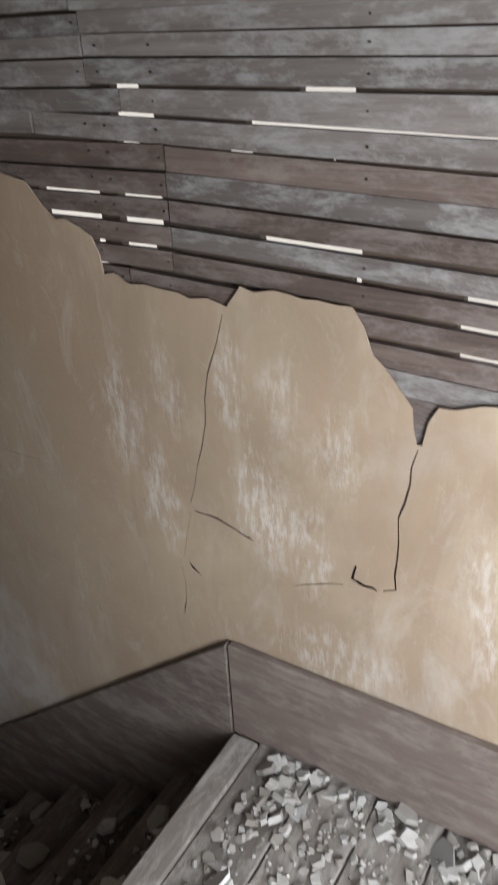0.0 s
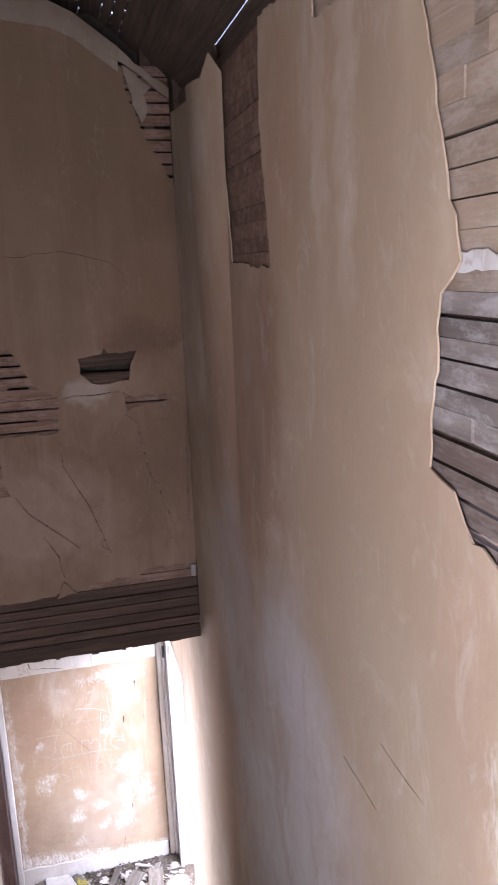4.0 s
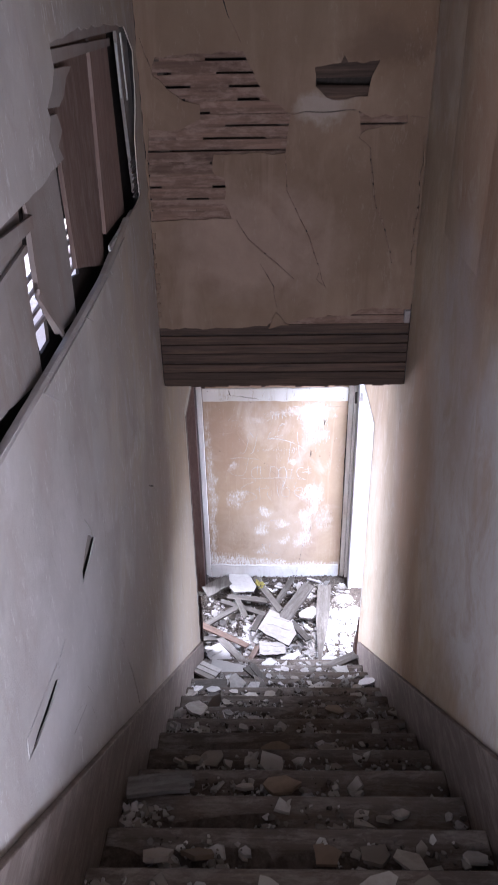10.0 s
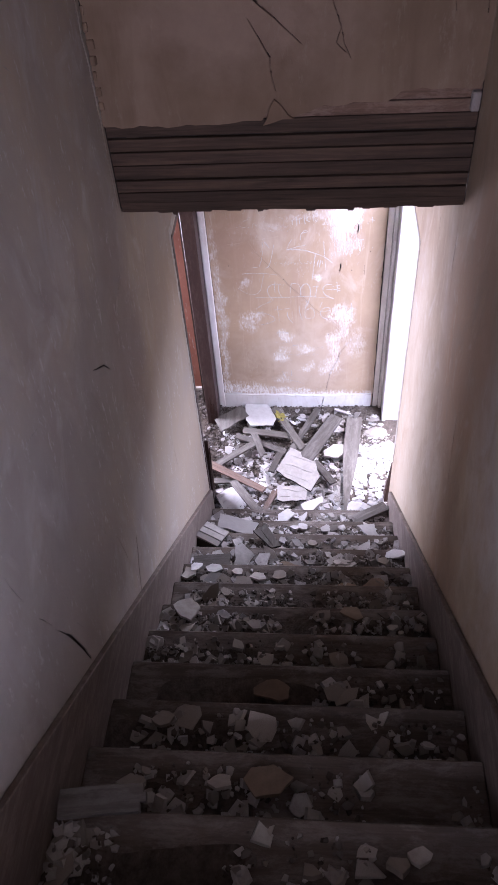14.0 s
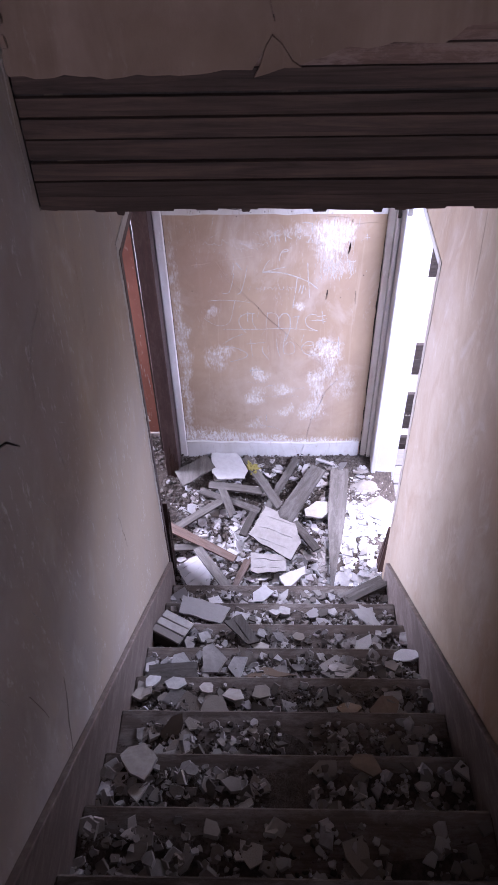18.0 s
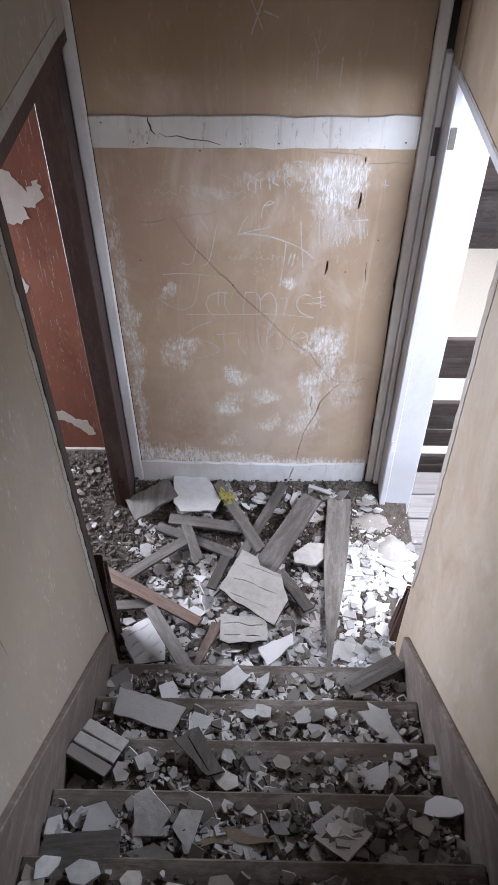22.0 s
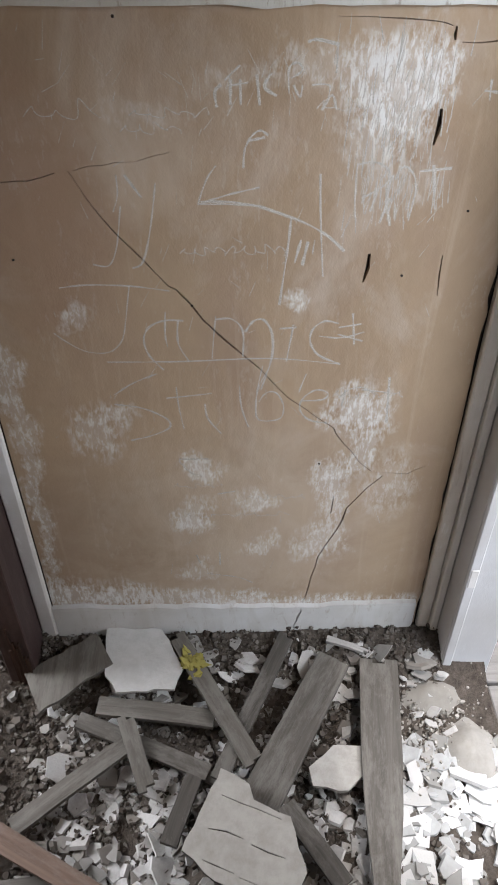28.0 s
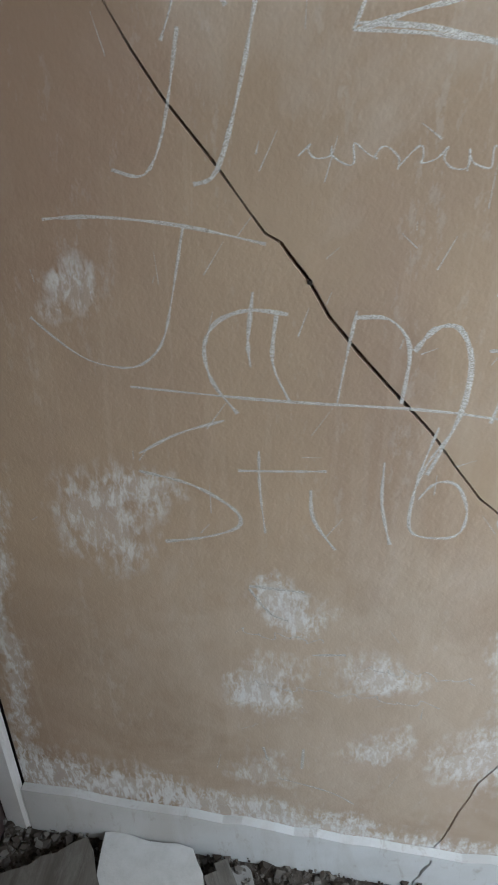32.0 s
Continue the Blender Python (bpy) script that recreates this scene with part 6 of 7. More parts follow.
def scatter(name, places, smallest, largest, flat, label, category, material, bias=2.2, tilt=0.35):
    """Many small broken bits as one object; places are (x, y), and bits lie on what is below them."""
    verts, faces = [], []
    for x, y in places:
        r = smallest * (largest / smallest) ** (random.random() ** bias)
        t = max(0.0022, min(0.007, r * random.uniform(*flat)))
        k = random.choice((4, 5, 5, 6))
        turn = random.uniform(0, 6.28)
        rot = Euler((random.gauss(0, tilt), random.gauss(0, tilt), turn)).to_matrix()
        base = Vector((x, y, support(x, y) + t * 0.45 + random.random() ** 3 * 0.016))
        ring = [(math.cos(6.283 * (q + random.uniform(-0.3, 0.3)) / k) * r * random.uniform(0.65, 1.15), math.sin(6.283 * (q + random.uniform(-0.3, 0.3)) / k) * r * random.uniform(0.5, 1.0)) for q in range(k)]
        n = len(verts)
        verts += [base + rot @ Vector((a, b, -t)) for a, b in ring] + [base + rot @ Vector((a * 0.9, b * 0.9, t)) for a, b in ring]
        faces += [tuple(n + k + q for q in range(k)), tuple(n + k - 1 - q for q in range(k))]
        faces += [(n + q, n + (q + 1) % k, n + k + (q + 1) % k, n + k + q) for q in range(k)]
    me = bpy.data.meshes.new(name)
    me.from_pydata(verts, [], faces)
    me.materials.append(material)
    return tagged(new(name, me), label, category, kind="stuff")


def on_steps(count, lean, low, high):
    """Places on the treads; lean above 1 draws them to the left wall, and they crowd against the riser."""
    out = []
    while len(out) < count:
        i = random.randint(low, high)
        side = random.random() ** lean
        y = LEFT + 0.035 + side * (RIGHT - LEFT - 0.07)
        if noise.noise(Vector((i * 3.1, y * 3.0, 0.0))) < (-0.5 if i < 6 else -0.3 if i < 8 else -0.12):
            continue
        x = NOSE_X + (i + 0.17 + 0.78 * random.random() ** 0.8) * TREAD
        out.append((x, y))
    return out


def in_hall(count, x0, x1, y0, y1):
    return [(random.uniform(x0, x1), random.uniform(y0, y1)) for _ in range(count)]


back_spots = in_hall(5200, -6.08, -5.45, LEFT - 0.05, 1.2) + in_hall(2600, -6.25, -5.0, -0.9, LEFT + 0.15) + in_hall(900, -6.08, -5.7, 1.1, RIGHT)
front_spots = in_hall(820, -5.65, NOSE_X - 0.04, LEFT + 0.02, 1.1) + in_hall(260, -6.0, -5.6, LEFT, RIGHT)
bright_spots = in_hall(300, -5.72, NOSE_X - 0.05, 1.08, RIGHT + 0.14) + in_hall(150, -5.35, NOSE_X - 0.05, 0.6, 1.1)
scatter("dirt_rubble", back_spots + in_hall(1500, -5.6, NOSE_X - 0.04, LEFT, RIGHT), 0.003, 0.015, (0.2, 0.5), "dark gritty dirt and small plaster bits", "rubble", M["dark_grit"])
scatter("soil_crumbs", in_hall(2200, -6.24, -5.05, -0.65, LEFT + 0.12), 0.006, 0.022, (0.2, 0.5), "dark crumbs of soil and plaster on the hall floor", "rubble", M["dark_grit"])
scatter("hall_rubble", front_spots, 0.013, 0.050, (0.06, 0.16), "small pale broken plaster over the hall floor", "rubble", M["grit"], 1.6, 0.22)
scatter("side_rubble", in_hall(240, -6.22, -5.05, -0.6, LEFT + 0.1) + in_hall(70, -6.05, -5.6, LEFT, 1.2), 0.008, 0.034, (0.1, 0.3), "grey plaster bits on the dirt by the red wall", "rubble", M["stair_grit"])
scatter("white_rubble", bright_spots, 0.014, 0.05, (0.06, 0.14), "white flat plaster pieces by the porch door", "rubble", M["bright_grit"], 1.1, 0.2)
scatter("dusty_stair_rubble", on_steps(1500, 1.4, 5, 15), 0.007, 0.046, (0.1, 0.3), "small dusty broken plaster on the upper stair treads", "rubble", M["dust_grit"], 1.7)
scatter("stair_rubble", on_steps(1500, 1.0, 0, 3) + on_steps(900, 1.0, 3, 6) + on_steps(160, 1.5, 6, 15), 0.007, 0.044, (0.08, 0.22), "small flat broken plaster lying on the stair treads", "rubble", M["stair_grit"], 1.5)
scatter("stair_grit", on_steps(2600, 1.0, 0, 5) + on_steps(1800, 1.6, 5, 15), 0.004, 0.018, (0.2, 0.5), "dark grit on the stair treads", "rubble", M["dark_grit"])
top_spots = [(random.uniform(-1.05, 0.4), RIGHT - 0.03 - abs(random.gauss(0, 0.16))) for _ in range(500)] + in_hall(380, -1.05, 0.6, LEFT + 0.05, RIGHT - 0.05)
scatter("landing_rubble", top_spots + in_hall(900, -1.05, 0.6, 0.9, RIGHT - 0.04), 0.004, 0.032, (0.2, 0.5), "small pale plaster rubble on the upper floorboards", "rubble", M["dust_grit"])


def shard_mesh(seed, slim, look_of):
    rnd = random.Random(seed)
    k = rnd.choice((4, 5, 5, 6, 6, 7))
    bm = bmesh.new()
    t = rnd.uniform(0.05, 0.1)
    ring = [(math.cos(6.283 * (q + rnd.uniform(-0.4, 0.4)) / k) * rnd.uniform(0.6, 1.35), math.sin(6.283 * (q + rnd.uniform(-0.4, 0.4)) / k) * rnd.uniform(0.55, 1.25) * slim) for q in range(k)]
    low = [bm.verts.new((a * rnd.uniform(0.9, 1.0), b * rnd.uniform(0.9, 1.0), -t)) for a, b in ring]
    top = [bm.verts.new((a, b, t + rnd.uniform(-0.02, 0.02))) for a, b in ring]
    bm.faces.new(low[::-1])
    bm.faces.new(top)
    for q in range(k):
        bm.faces.new((low[q], low[(q + 1) % k], top[(q + 1) % k], top[q]))
    bmesh.ops.triangulate(bm, faces=bm.faces[:])
    me = bpy.data.meshes.new("plaster_shard")
    bmesh.ops.recalc_face_normals(bm, faces=bm.faces[:])
    bm.to_mesh(me)
    bm.free()
    me.materials.append(M[look_of])
    return me


SHARDS = [shard_mesh(s, 0.55 + 0.45 * (s % 5) / 4, "shard") for s in range(24)]
WHITE = [shard_mesh(s + 90, 0.6 + 0.4 * (s % 5) / 4, "white_slab") for s in range(16)]
DUSTY = [shard_mesh(s + 50, 0.55 + 0.45 * (s % 5) / 4, "dusty_shard") for s in range(24)]


def shard(x, y, size, tilt, label, group, meshes=SHARDS):
    ob = new("plaster_shard", random.choice(meshes))
    z = support(x, y) + size * 0.08 + abs(math.sin(tilt)) * size * 0.45
    ob.matrix_world = Matrix.LocRotScale((x, y, z), Euler((random.gauss(0, 0.2), tilt, random.uniform(0, 6.28))), (size,) * 3)
    tagged(ob, label, "plaster shard", group)


for x, y in in_hall(40, -5.95, NOSE_X - 0.06, LEFT + 0.08, RIGHT - 0.06):
    shard(x, y, random.uniform(0.03, 0.065), random.gauss(0, 0.25), "off-white broken plaster shard on the hall floor", "plaster shards in the hall")
for x, y in in_hall(60, -5.62, NOSE_X - 0.06, 1.13, RIGHT + 0.16):
    shard(x, y, random.uniform(0.035, 0.07), random.gauss(0, 0.16), "white broken plaster shard by the porch door", "plaster shards in the hall", WHITE)
for x, y in in_hall(22, -5.3, NOSE_X - 0.06, 0.25, 1.1):
    shard(x, y, random.uniform(0.03, 0.055), random.gauss(0, 0.2), "white broken plaster shard at the foot of the stairs", "plaster shards in the hall", WHITE)
for x, y in on_steps(50, 1.0, 0, 4):
    shard(x, y, random.uniform(0.03, 0.075), random.gauss(0, 0.25), "broken plaster shard on a lower stair tread", "plaster shards on the stairs")
for x, y in on_steps(100, 1.4, 4, 15):
    shard(x, y, random.uniform(0.025, 0.068), random.gauss(0, 0.35), "dusty plaster shard on a stair tread", "plaster shards on the stairs", DUSTY)
for x, y, size in ((-6.03, 0.60, 0.05), (-6.0, 0.66, 0.035), (-6.04, 0.74, 0.04), (-5.98, 0.80, 0.05), (-6.02, 0.90, 0.045), (-5.95, 0.97, 0.05), (-6.03, 1.06, 0.035), (-5.93, 0.72, 0.04), (-5.88, 1.10, 0.05), (-5.99, 1.22, 0.04), (-5.97, 0.22, 0.04)):
    shard(x, y, size, random.gauss(0, 0.35), "grey-white plaster shard at the foot of the end wall", "plaster shards in the hall")
for x, y in in_hall(16, -1.02, -0.3, 0.75, RIGHT - 0.06):
    shard(x, y, random.uniform(0.03, 0.055), random.gauss(0, 0.4), "pale plaster lump on the upper floorboards", "plaster lumps on the upper floor")


def plank(a, b, width, z0, z1, material, label, tip=None, thick=0.016, name="plank", hold=0.0):
    """A loose board from a to b in plan, z0 and z1 the heights of its ends."""
    run = Vector((b[0] - a[0], b[1] - a[1], z1 - z0))
    ln = run.length
    tip = width if tip is None else tip
    bm = bmesh.new()
    count = 3 if width > 0.07 else 2
    for c in range(count):
        top, low = [], []
        lift = random.uniform(-0.0005, 0.0005)
        ends = [random.uniform(0, 0.022) * random.choice((0.2, 1.0)) for _ in range(2)]
        gap = random.choice((0.0, 0.0, 0.0005)) if width > 0.07 else 0.0
        for k in range(7):
            s = k / 6
            w = width + (tip - width) * max(0.0, s - hold) / (1 - hold)
            bend = 0.004 * math.sin(3.14 * s) + lift
            xx = ends[0] + s * (ln - ends[0] - ends[1])
            for side in (0, 1):
                yy = w * ((c + side) / count - 0.5) + (gap if side == 0 else -gap) + (random.uniform(-0.001, 0.001) if (c, side) in ((0, 0), (count - 1, 1)) else 0)
                top.append(bm.verts.new((xx, yy, thick / 2 + bend)))
                low.append(bm.verts.new((xx, yy, -thick / 2 + bend)))
        for k in range(6):
            i = 2 * k
            bm.faces.new((top[i], top[i + 1], top[i + 3], top[i + 2]))
            bm.faces.new((low[i + 2], low[i + 3], low[i + 1], low[i]))
            bm.faces.new((top[i + 2], low[i + 2], low[i], top[i]))
            bm.faces.new((top[i + 1], low[i + 1], low[i + 3], top[i + 3]))
        bm.faces.new((top[1], top[0], low[0], low[1]))
        bm.faces.new((top[12], top[13], low[13], low[12]))
    ob = part(name, bm, material)
    turn = run.normalized().to_track_quat("X", "Z").to_matrix().to_4x4()
    ob.matrix_world = Matrix.Translation((a[0], a[1], z0)) @ turn
    return tagged(ob, label, "plank", "loose boards in the hall")


GREY = "weathered grey lath board lying on the rubble"
plank((-5.83, 0.31), (-5.78, 0.69), 0.06, -3.69, -3.70, M["plank"], GREY)
plank((-5.475, 0.11), (-5.72, 0.43), 0.055, -3.715, -3.70, M["plank"], GREY)
plank((-5.79, 0.40), (-5.565, 0.485), 0.05, -3.675, -3.70, M["plank"], GREY)
plank((-6.05, 0.545), (-5.62, 0.80), 0.055, -3.64, -3.685, M["plank"], "grey lath board crossing other boards")
plank((-6.05, 0.915), (-5.58, 0.68), 0.05, -3.645, -3.705, M["plank"], "grey lath board crossing other boards")
plank((-5.96, 1.06), (-5.50, 0.79), 0.105, -3.66, -3.70, M["plank"], "wide split grey board on the rubble", 0.12, 0.02)
plank((-5.95, 1.20), (-5.0, 1.10), 0.12, -3.655, -3.715, M["plank"], "long grey board tapering to a point", 0.012, hold=0.4)
plank((-5.58, -0.19), (-5.22, 0.51), 0.075, -3.63, -3.69, M["plank_red"], "reddish-brown split board across the doorway", 0.05)
plank((-5.29, 0.27), (-4.82, 0.54), 0.06, -3.67, -3.53, M["plank"], "grey board leaning over the lowest step", None, 0.014)
plank((-5.24, 0.60), (-4.98, 0.49), 0.05, -3.70, -3.71, M["plank_red"], "brown board half under rubble", 0.03)
plank((-5.52, 0.875), (-5.30, 1.03), 0.055, -3.695, -3.71, M["plank"], GREY)
plank((-5.80, 0.25), (-5.62, 0.66), 0.05, -3.715, -3.715, M["plank"], GREY)
plank((-5.62, 0.62), (-5.42, 0.55), 0.05, -3.715, -3.715, M["plank"], GREY)
plank((-5.31, 0.04), (-5.34, 0.34), 0.05, -3.71, -3.72, M["plank"], GREY)
plank((-6.03, 1.04), (-5.975, 1.17), 0.022, -3.648, -3.652, M["sheet"], "short pale stick lying on the dirt", 0.016, 0.012)
plank((-4.81, 1.13), (-4.95, 1.395), 0.075, -3.51, -3.50, M["plank"], "short weathered board on the lowest step by the wall", None, 0.02)
plank((-3.98, 0.20), (-4.0, 0.42), 0.09, -2.79, -2.79, M["plank"], "short dusty board lying on a stair tread", None, 0.02)
plank((-2.30, 0.17), (-2.33, 0.42), 0.075, -1.42, -1.42, M["plank"], "short dusty board lying on a stair tread", None, 0.022)


def slab(name, outline, z, thick, tilt, material, label, category, cuts=0, axis=(0.4, 0.92)):
    """A flat broken sheet; with cuts it is scored into strips held together."""
    cx, cy = sum(p[0] for p in outline) / len(outline), sum(p[1] for p in outline) / len(outline)
    flat = [(x - cx, y - cy) for x, y in outline]
    loops = jagged([(u, v, 1) for u, v in flat], 0.03, 0.003)
    bm = bmesh.new()
    vs = [bm.verts.new((u, v, thick / 2)) for u, v in loops]
    es = [bm.edges.new((a, b)) for a, b in zip(vs, vs[1:] + vs[:1])]
    bmesh.ops.triangle_fill(bm, use_beauty=True, use_dissolve=True, edges=es, normal=(0, 0, 1))
    got = bmesh.ops.extrude_face_region(bm, geom=bm.faces[:])
    bmesh.ops.translate(bm, vec=(0, 0, -thick), verts=[g for g in got["geom"] if isinstance(g, bmesh.types.BMVert)])
    # a scored slab gets a near-black base, so its grooves are shaded by colour
    root = part(name, bm, M["hollow_shade"] if cuts else material)
    root.matrix_world = Matrix.LocRotScale((cx, cy, z), Euler(tilt), None)
    if cuts:
        ax = Vector(axis).normalized()
        side = Vector((-ax.y, ax.x))
        reach = [side.dot(Vector(p)) for p in flat]
        span = max(abs(ax.dot(Vector(p))) for p in flat)
        grooves = []
        for c in range(cuts):
            off = min(reach) + (max(reach) - min(reach)) * (c + 0.75) / (cuts + 0.5)
            hits = [s for s in [span * (k / 40 - 1) for k in range(81)] if inside(side * off + ax * s, flat)]
            if len(hits) > 6:
                n = len(hits)
                first, last = hits[random.randint(2, max(2, n // 6))], hits[-1 - random.randint(2, max(2, n // 5))]
                middle = (first + last) / 2
                if random.random() < 0.5:
                    grooves.append([side * off + ax * first, side * off + ax * last])
                else:
                    grooves.append([side * off + ax * first, side * (off + 0.003) + ax * (middle - 0.01)])
                    grooves.append([side * (off - 0.003) + ax * (middle + 0.012), side * off + ax * last])
        holes = [crack([(g[0].x, g[0].y), (g[1].x, g[1].y)], random.uniform(0.003, 0.0065)) for g in grooves]
        top = sheet("coat", [loops] + holes, lambda u, v, d: Vector((u, v, thick / 2 + 0.0065 - d)), 0.006, material, root)
    return tagged(root, label, category)


slab("loose_board", [(-5.93, 0.07), (-6.06, 0.285), (-5.95, 0.352), (-5.80, 0.14)], -3.655, 0.014, (0.05, 0.12, 0), M["plank"], "flat grey board leaning by the door post", "board")
slab("white_sheet", [(-6.075, 0.318), (-6.07, 0.50), (-5.93, 0.575), (-5.86, 0.55), (-5.855, 0.37), (-5.91, 0.33)], -3.65, 0.012, (0.0, 0.10, 0), M["sheet"], "pale flat plasterboard piece against the end wall", "plaster sheet")
slab("plaster_slab", [(-5.388, 0.593), (-5.596, 0.697), (-5.55, 0.777), (-5.508, 0.788), (-5.461, 0.887), (-5.324, 0.922), (-5.20, 0.855), (-5.313, 0.68)], -3.655, 0.016, (0.03, 0.10, 0), M["lathed"], "large plaster slab scored with lath marks", "plaster slab", 3)
slab("plaster_slab", [(-5.26, 0.604), (-5.241, 0.812), (-5.133, 0.823), (-5.116, 0.648), (-5.132, 0.61)], -3.69, 0.014, (0, 0.12, 0), M["lathed"], "square plaster slab with lath marks", "plaster slab", 2, (0.05, 1.0))
slab("plaster_slab", [(-5.15, 0.151), (-5.23, 0.277), (-5.133, 0.36), (-5.02, 0.366), (-5.005, 0.235), (-5.064, 0.20)], -3.68, 0.012, (0.08, 0.10, 0), M["white_slab"], "white broken plaster sheet with lath grooves", "plaster slab", 4, (-0.6, 0.8))
slab("plaster_slab", [(-5.101, 0.782), (-5.174, 0.94), (-5.118, 0.944), (-5.018, 0.825)], -3.70, 0.012, (0.0, 0.1, 0), M["white_slab"], "white flat plaster piece", "plaster slab")
slab("plaster_slab", [(-5.62, 0.952), (-5.682, 1.03), (-5.675, 1.12), (-5.605, 1.126), (-5.549, 1.06), (-5.566, 0.96)], -3.69, 0.014, (0.05, 0.05, 0), M["lathed"], "grey many-sided plaster piece", "plaster slab")
slab("plaster_slab", [(-4.707, 0.257), (-4.627, 0.517), (-4.537, 0.469), (-4.606, 0.244)], -3.30, 0.014, (0.06, 0.10, 0), M["sheet"], "pale plaster sheet resting across a lower stair", "plaster slab")
slab("split_board", [(-4.432, 0.50), (-4.47, 0.585), (-4.328, 0.679), (-4.313, 0.623)], -3.11, 0.014, (0.05, 0.12, 0), M["plank"], "dark split board piece on a lower stair", "board", 1, (0.8, 0.55))
slab("plaster_slab", [(-4.183, 0.423), (-4.203, 0.465), (-4.131, 0.536), (-4.072, 0.498), (-4.071, 0.427)], -2.92, 0.012, (0.1, 0.25, 0), M["shard"], "rounded plaster piece standing on a stair", "plaster slab")
slab("plaster_slab", [(-4.099, 0.538), (-4.147, 0.565), (-4.142, 0.629), (-4.032, 0.593)], -2.93, 0.010, (0.1, 0.15, 0), M["shard"], "angular grey plaster piece on a stair", "plaster slab")
slab("plaster_slab", [(-4.102, 0.70), (-4.065, 0.849), (-4.049, 0.60)], -2.94, 0.010, (0.0, 0.10, 0), M["tan_shard"], "brown-faced plaster piece on a stair", "plaster slab")
slab("plaster_slab", [(-4.623, 1.158), (-4.636, 1.269), (-4.605, 1.272), (-4.512, 1.317), (-4.509, 1.261)], -3.30, 0.012, (0, 0.12, 0), M["sheet"], "pointed plaster piece on a lower stair by the wall", "plaster slab")
slab("plaster_slab", [(-4.857, 0.629), (-4.906, 0.698), (-4.859, 0.753), (-4.801, 0.69), (-4.801, 0.632)], -3.50, 0.012, (0.1, 0.15, 0), M["sheet"], "pale plaster piece on the lowest step", "plaster slab")
def chunk(x, y, size, slim, turn, lean, look_of, label, seed):
    """A thick broken piece of wall plaster on a tread; lean props its back edge up on the riser."""
    rnd = random.Random(seed)
    k = rnd.choice((5, 6, 7))
    thick = rnd.uniform(0.010, 0.017)
    bm = bmesh.new()
    ring = []
    for q in range(k):
        a = 6.283 * (q + rnd.uniform(-0.28, 0.28)) / k
        ring.append((math.cos(a) * size * rnd.uniform(0.8, 1.15), math.sin(a) * size * slim * rnd.uniform(0.8, 1.15)))
    fine = jagged([(u, v, 1) for u, v in ring], 0.025, 0.0018)
    top = [bm.verts.new((u, v, thick / 2 + rnd.uniform(-0.001, 0.001))) for u, v in fine]
    low = [bm.verts.new((u * rnd.uniform(0.9, 1.0), v * rnd.uniform(0.9, 1.0), -thick / 2)) for u, v in fine]
    bm.faces.new(top)
    bm.faces.new(low[::-1])
    for a in range(len(top)):
        b = (a + 1) % len(top)
        bm.faces.new((top[a], low[a], low[b], top[b]))
    ob = part("plaster_chunk", bm, M[look_of])
    ob.matrix_world = Matrix.LocRotScale((x, y, support(x, y) + thick / 2 + abs(math.sin(lean)) * size * 0.8), (Euler((0, -lean, 0)).to_matrix() @ Euler((0, 0, turn)).to_matrix()).to_quaternion(), None)
    return tagged(ob, label, "plaster piece", "large plaster pieces on the stairs")


PALE, BROWN, GREYED = "pale thick piece of plaster propped on a stair", "brown-faced piece of broken plaster on a stair", "dusty grey piece of broken plaster on a stair"
for seed, (x, y, size, slim, lean, look_of, label) in enumerate((
        (-1.944, 0.342, 0.062, 0.8, 0.75, "pale_dusty", PALE), (-1.943, 0.474, 0.066, 0.75, 0.8, "tan_dusty", BROWN), (-1.964, 0.872, 0.057, 0.8, 0.25, "tan_dusty", BROWN), (-1.955, 1.02, 0.057, 0.9, 0.45, "dusty_shard", GREYED),
        (-1.939, 1.126, 0.062, 0.85, 0.3, "dusty_shard", GREYED), (-1.953, 1.335, 0.042, 0.9, 0.5, "pale_dusty", PALE), (-1.758, 0.989, 0.075, 0.6, 0.15, "pale_dusty", "long pale piece of plaster lying on a stair"), (-1.751, 1.138, 0.056, 0.8, 0.1, "dusty_shard", GREYED),
        (-1.737, 0.235, 0.052, 0.8, 0.3, "dusty_shard", GREYED), (-1.73, 0.314, 0.034, 0.9, 0.8, "pale_dusty", PALE), (-1.691, 0.709, 0.058, 0.8, 0.35, "tan_dusty", BROWN))):
    chunk(x, y, size, slim, 0.9 * seed, lean, look_of, label, seed)
for seed, (x, y, size, slim, lean, look_of, label) in enumerate((
        (-1.696, 0.816, 0.064, 0.8, 0.3, "tan_dusty", BROWN), (-2.421, 0.325, 0.052, 0.8, 0.8, "pale_dusty", PALE), (-2.44, 0.594, 0.046, 0.85, 0.7, "pale_dusty", PALE), (-2.45, 0.734, 0.085, 0.7, 0.35, "tan_dusty", BROWN), (-2.701, 0.356, 0.048, 0.8, 0.6, "dusty_shard", GREYED),
        (-3.46, 0.284, 0.08, 0.7, 0.3, "dusty_shard", GREYED), (-2.899, 0.725, 0.08, 0.6, 0.2, "tan_dusty", BROWN), (-2.218, 1.154, 0.034, 0.9, 0.5, "dusty_shard", GREYED), (-2.191, 1.097, 0.045, 0.7, 0.8, "dusty_shard", GREYED), (-3.46, 1.052, 0.06, 0.7, 0.3, "tan_dusty", BROWN)), 20):
    chunk(x, y, size, slim, 0.9 * seed, lean, look_of, label, seed)
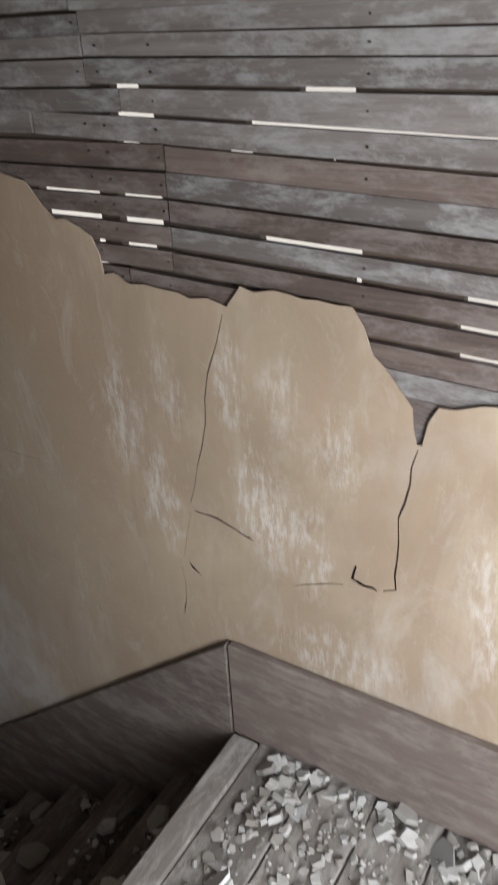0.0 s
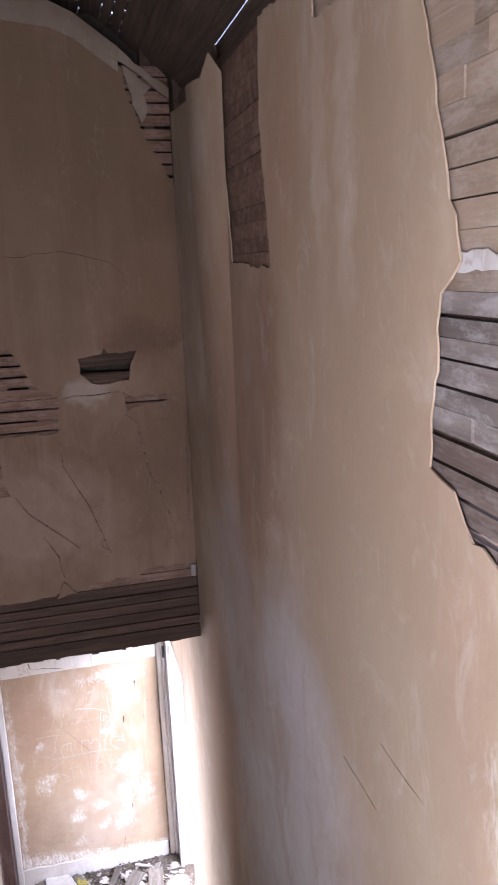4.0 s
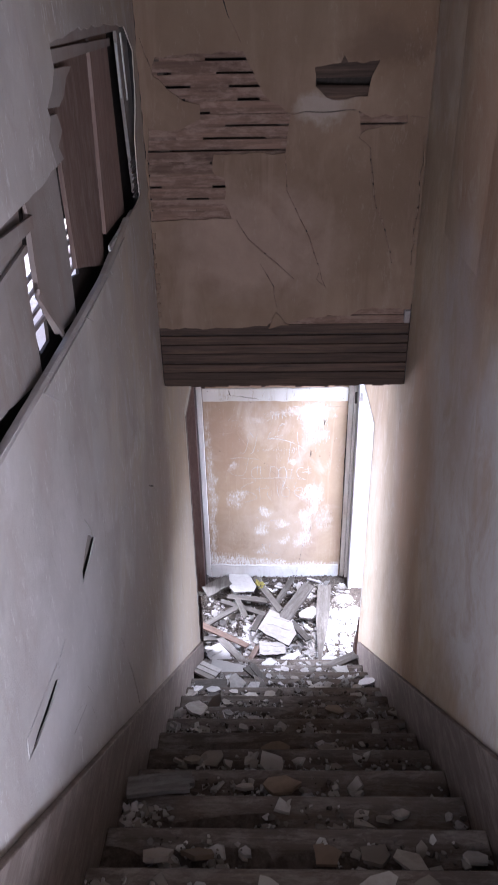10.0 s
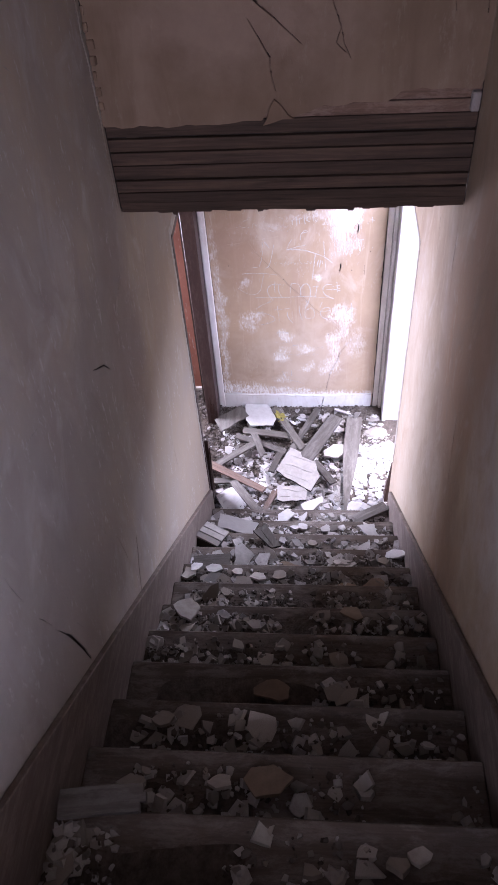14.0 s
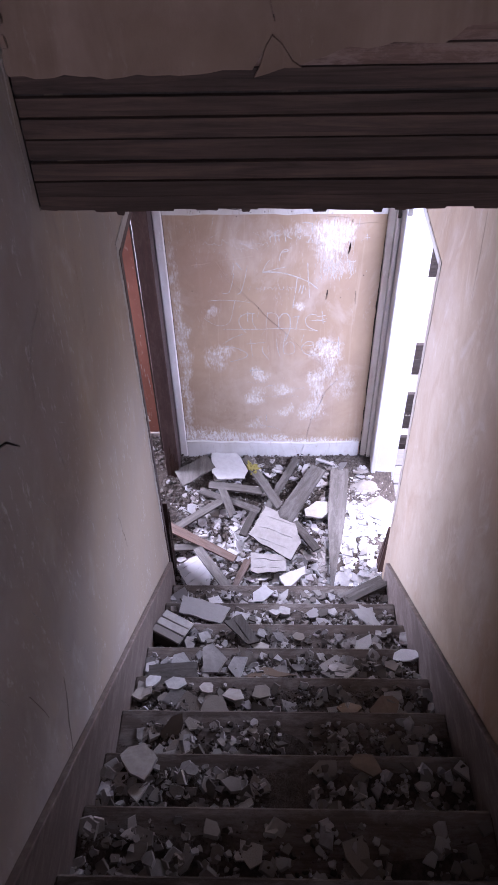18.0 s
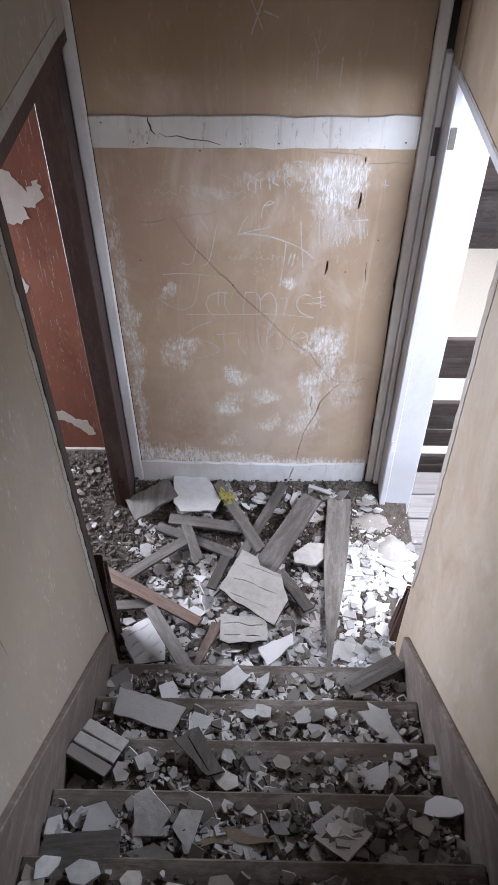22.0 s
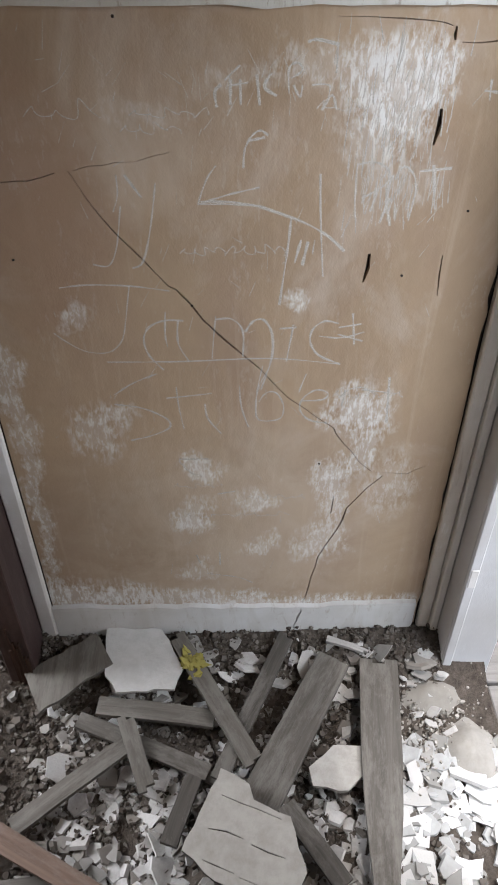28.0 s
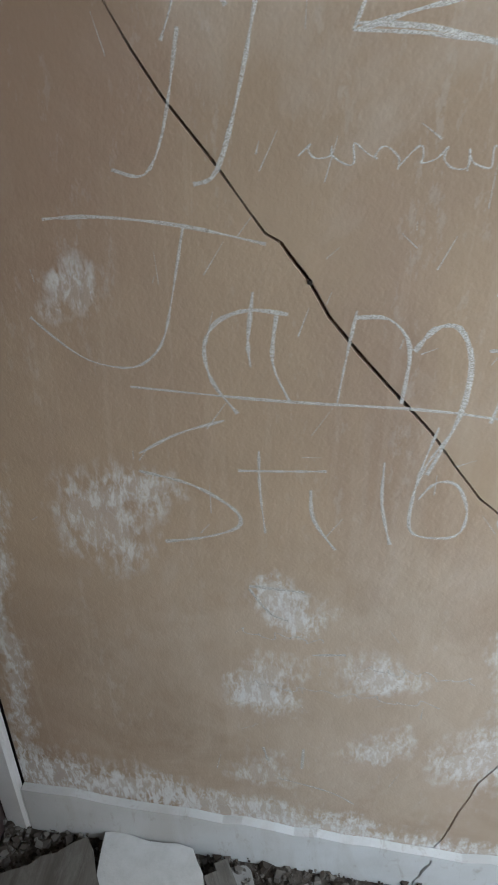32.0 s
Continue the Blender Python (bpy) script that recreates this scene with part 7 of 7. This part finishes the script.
for seed, (x, y, size, slim, lean, look_of, label) in enumerate((
        (-3.93, 0.331, 0.05, 0.7, 0.3, "shard", PALE), (-3.94, 0.236, 0.038, 0.8, 0.3, "shard", PALE), (-3.905, 0.469, 0.04, 0.8, 0.5, "dusty_shard", GREYED), (-3.874, 0.579, 0.045, 0.9, 0.4, "dusty_shard", GREYED), (-3.874, 0.20, 0.041, 0.9, 0.4, "dusty_shard", GREYED),
        (-3.897, 0.692, 0.046, 0.8, 0.3, "dusty_shard", GREYED), (-3.808, 0.511, 0.07, 0.8, 0.3, "dusty_shard", GREYED), (-3.816, 1.047, 0.05, 0.9, 0.6, "tan_dusty", BROWN), (-3.831, 1.192, 0.078, 0.7, 0.3, "tan_dusty", BROWN), (-4.113, 1.269, 0.042, 0.8, 0.3, "dusty_shard", GREYED)), 40):
    chunk(x, y, size, slim, 0.9 * seed, lean, look_of, label, seed)
for seed, (x, y, size, slim, lean, look_of, label) in enumerate((
        (-4.095, 1.009, 0.032, 0.8, 0.5, "shard", PALE), (-4.621, 0.757, 0.035, 0.8, 0.4, "shard", PALE), (-4.611, 0.954, 0.046, 0.7, 0.3, "shard", PALE), (-4.367, 0.867, 0.042, 0.8, 0.4, "dusty_shard", GREYED), (-4.304, 0.682, 0.05, 0.7, 0.3, "dusty_shard", GREYED)), 60):
    chunk(x, y, size, slim, 0.9 * seed, lean, look_of, label, seed)
# near-black core: the shade between the strips is put in as colour
lump = block("lath_block", (-4.455, 0.165, -3.15), (-4.305, 0.318, -3.085), M["hollow_shade"], None, 0.004, 0.004)
tagged(lump, "lump of plaster still keyed to its laths, on a stair", "plaster slab")
hub = Matrix.Translation((-4.38, 0.24, -3.11))
lump.matrix_world = hub @ Euler((-0.1, -0.22, -0.42)).to_matrix().to_4x4() @ hub.inverted()
for k in range(3):
    block("strip", (-4.46 + 0.052 * k, 0.162, -3.086), (-4.413 + 0.052 * k, 0.321, -3.073), M["lathed"], lump, 0.003, 0.003)
scatter("dust_mound", [(random.gauss(-5.74, 0.10), random.gauss(1.36, 0.09)) for _ in range(520)], 0.003, 0.013, (0.1, 0.3), "low grey spread of crumbled plaster dust by the white jamb", "dust", M["dust_grit"])


def mound(name, cx, cy, rx, ry, high, label):
    """A smooth low pile of settled plaster dust."""
    bm = bmesh.new()
    rings = []
    for i in range(9):
        s = i / 8
        ring = []
        for k in range(28):
            a = 6.283 * k / 28
            w = s * (1 + 0.28 * noise.noise(Vector((math.cos(a) * 1.5, math.sin(a) * 1.5, cx * 9))))
            x, y = cx + math.cos(a) * rx * w, cy + math.sin(a) * ry * w
            ring.append(bm.verts.new((x, y, heap(x, y) - 0.006 + high * (1 - s * s) ** 1.3 + 0.006 * noise.noise(Vector((x * 30, y * 30, 0))))))
        rings.append(ring)
    for a, b in zip(rings, rings[1:]):
        for k in range(28):
            q = [a[k], b[k], b[(k + 1) % 28], a[(k + 1) % 28]]
            bm.faces.new(q)
    bmesh.ops.remove_doubles(bm, verts=bm.verts[:], dist=1e-5)
    tagged(part(name, bm, M["dust"], None, "", True), label, "dust", kind="stuff")


mound("dust_pile", -5.69, 1.46, 0.12, 0.10, 0.045, "smooth grey mound of settled plaster dust by the porch")
mound("dust_pile", -5.865, 1.37, 0.06, 0.11, 0.035, "low grey lump of caked dust by the white jamb")
foam = empty("foam_scrap", Matrix.Translation((-5.94, 0.60, -3.645)))
tagged(foam, "crumbling yellow foam scrap on the boards", "foam")
for k in range(16):
    bm = bmesh.new()
    bmesh.ops.create_icosphere(bm, subdivisions=2, radius=random.uniform(0.008, 0.02))
    for v in bm.verts:
        n = noise.noise(v.co * 90 + Vector((k, 0, 0)))
        v.co = Vector((v.co.x * 1.5, v.co.y * 0.8, v.co.z * 0.35)) * (1 + 1.3 * n)
    ob = part("crumb", bm, M["yellow"], foam)
    ob.matrix_local = Matrix.LocRotScale((random.gauss(0, 0.026), random.gauss(0, 0.015), random.uniform(0, 0.014)), Euler((random.gauss(0, 0.4), random.gauss(0, 0.4), random.uniform(0, 6.28))), None)
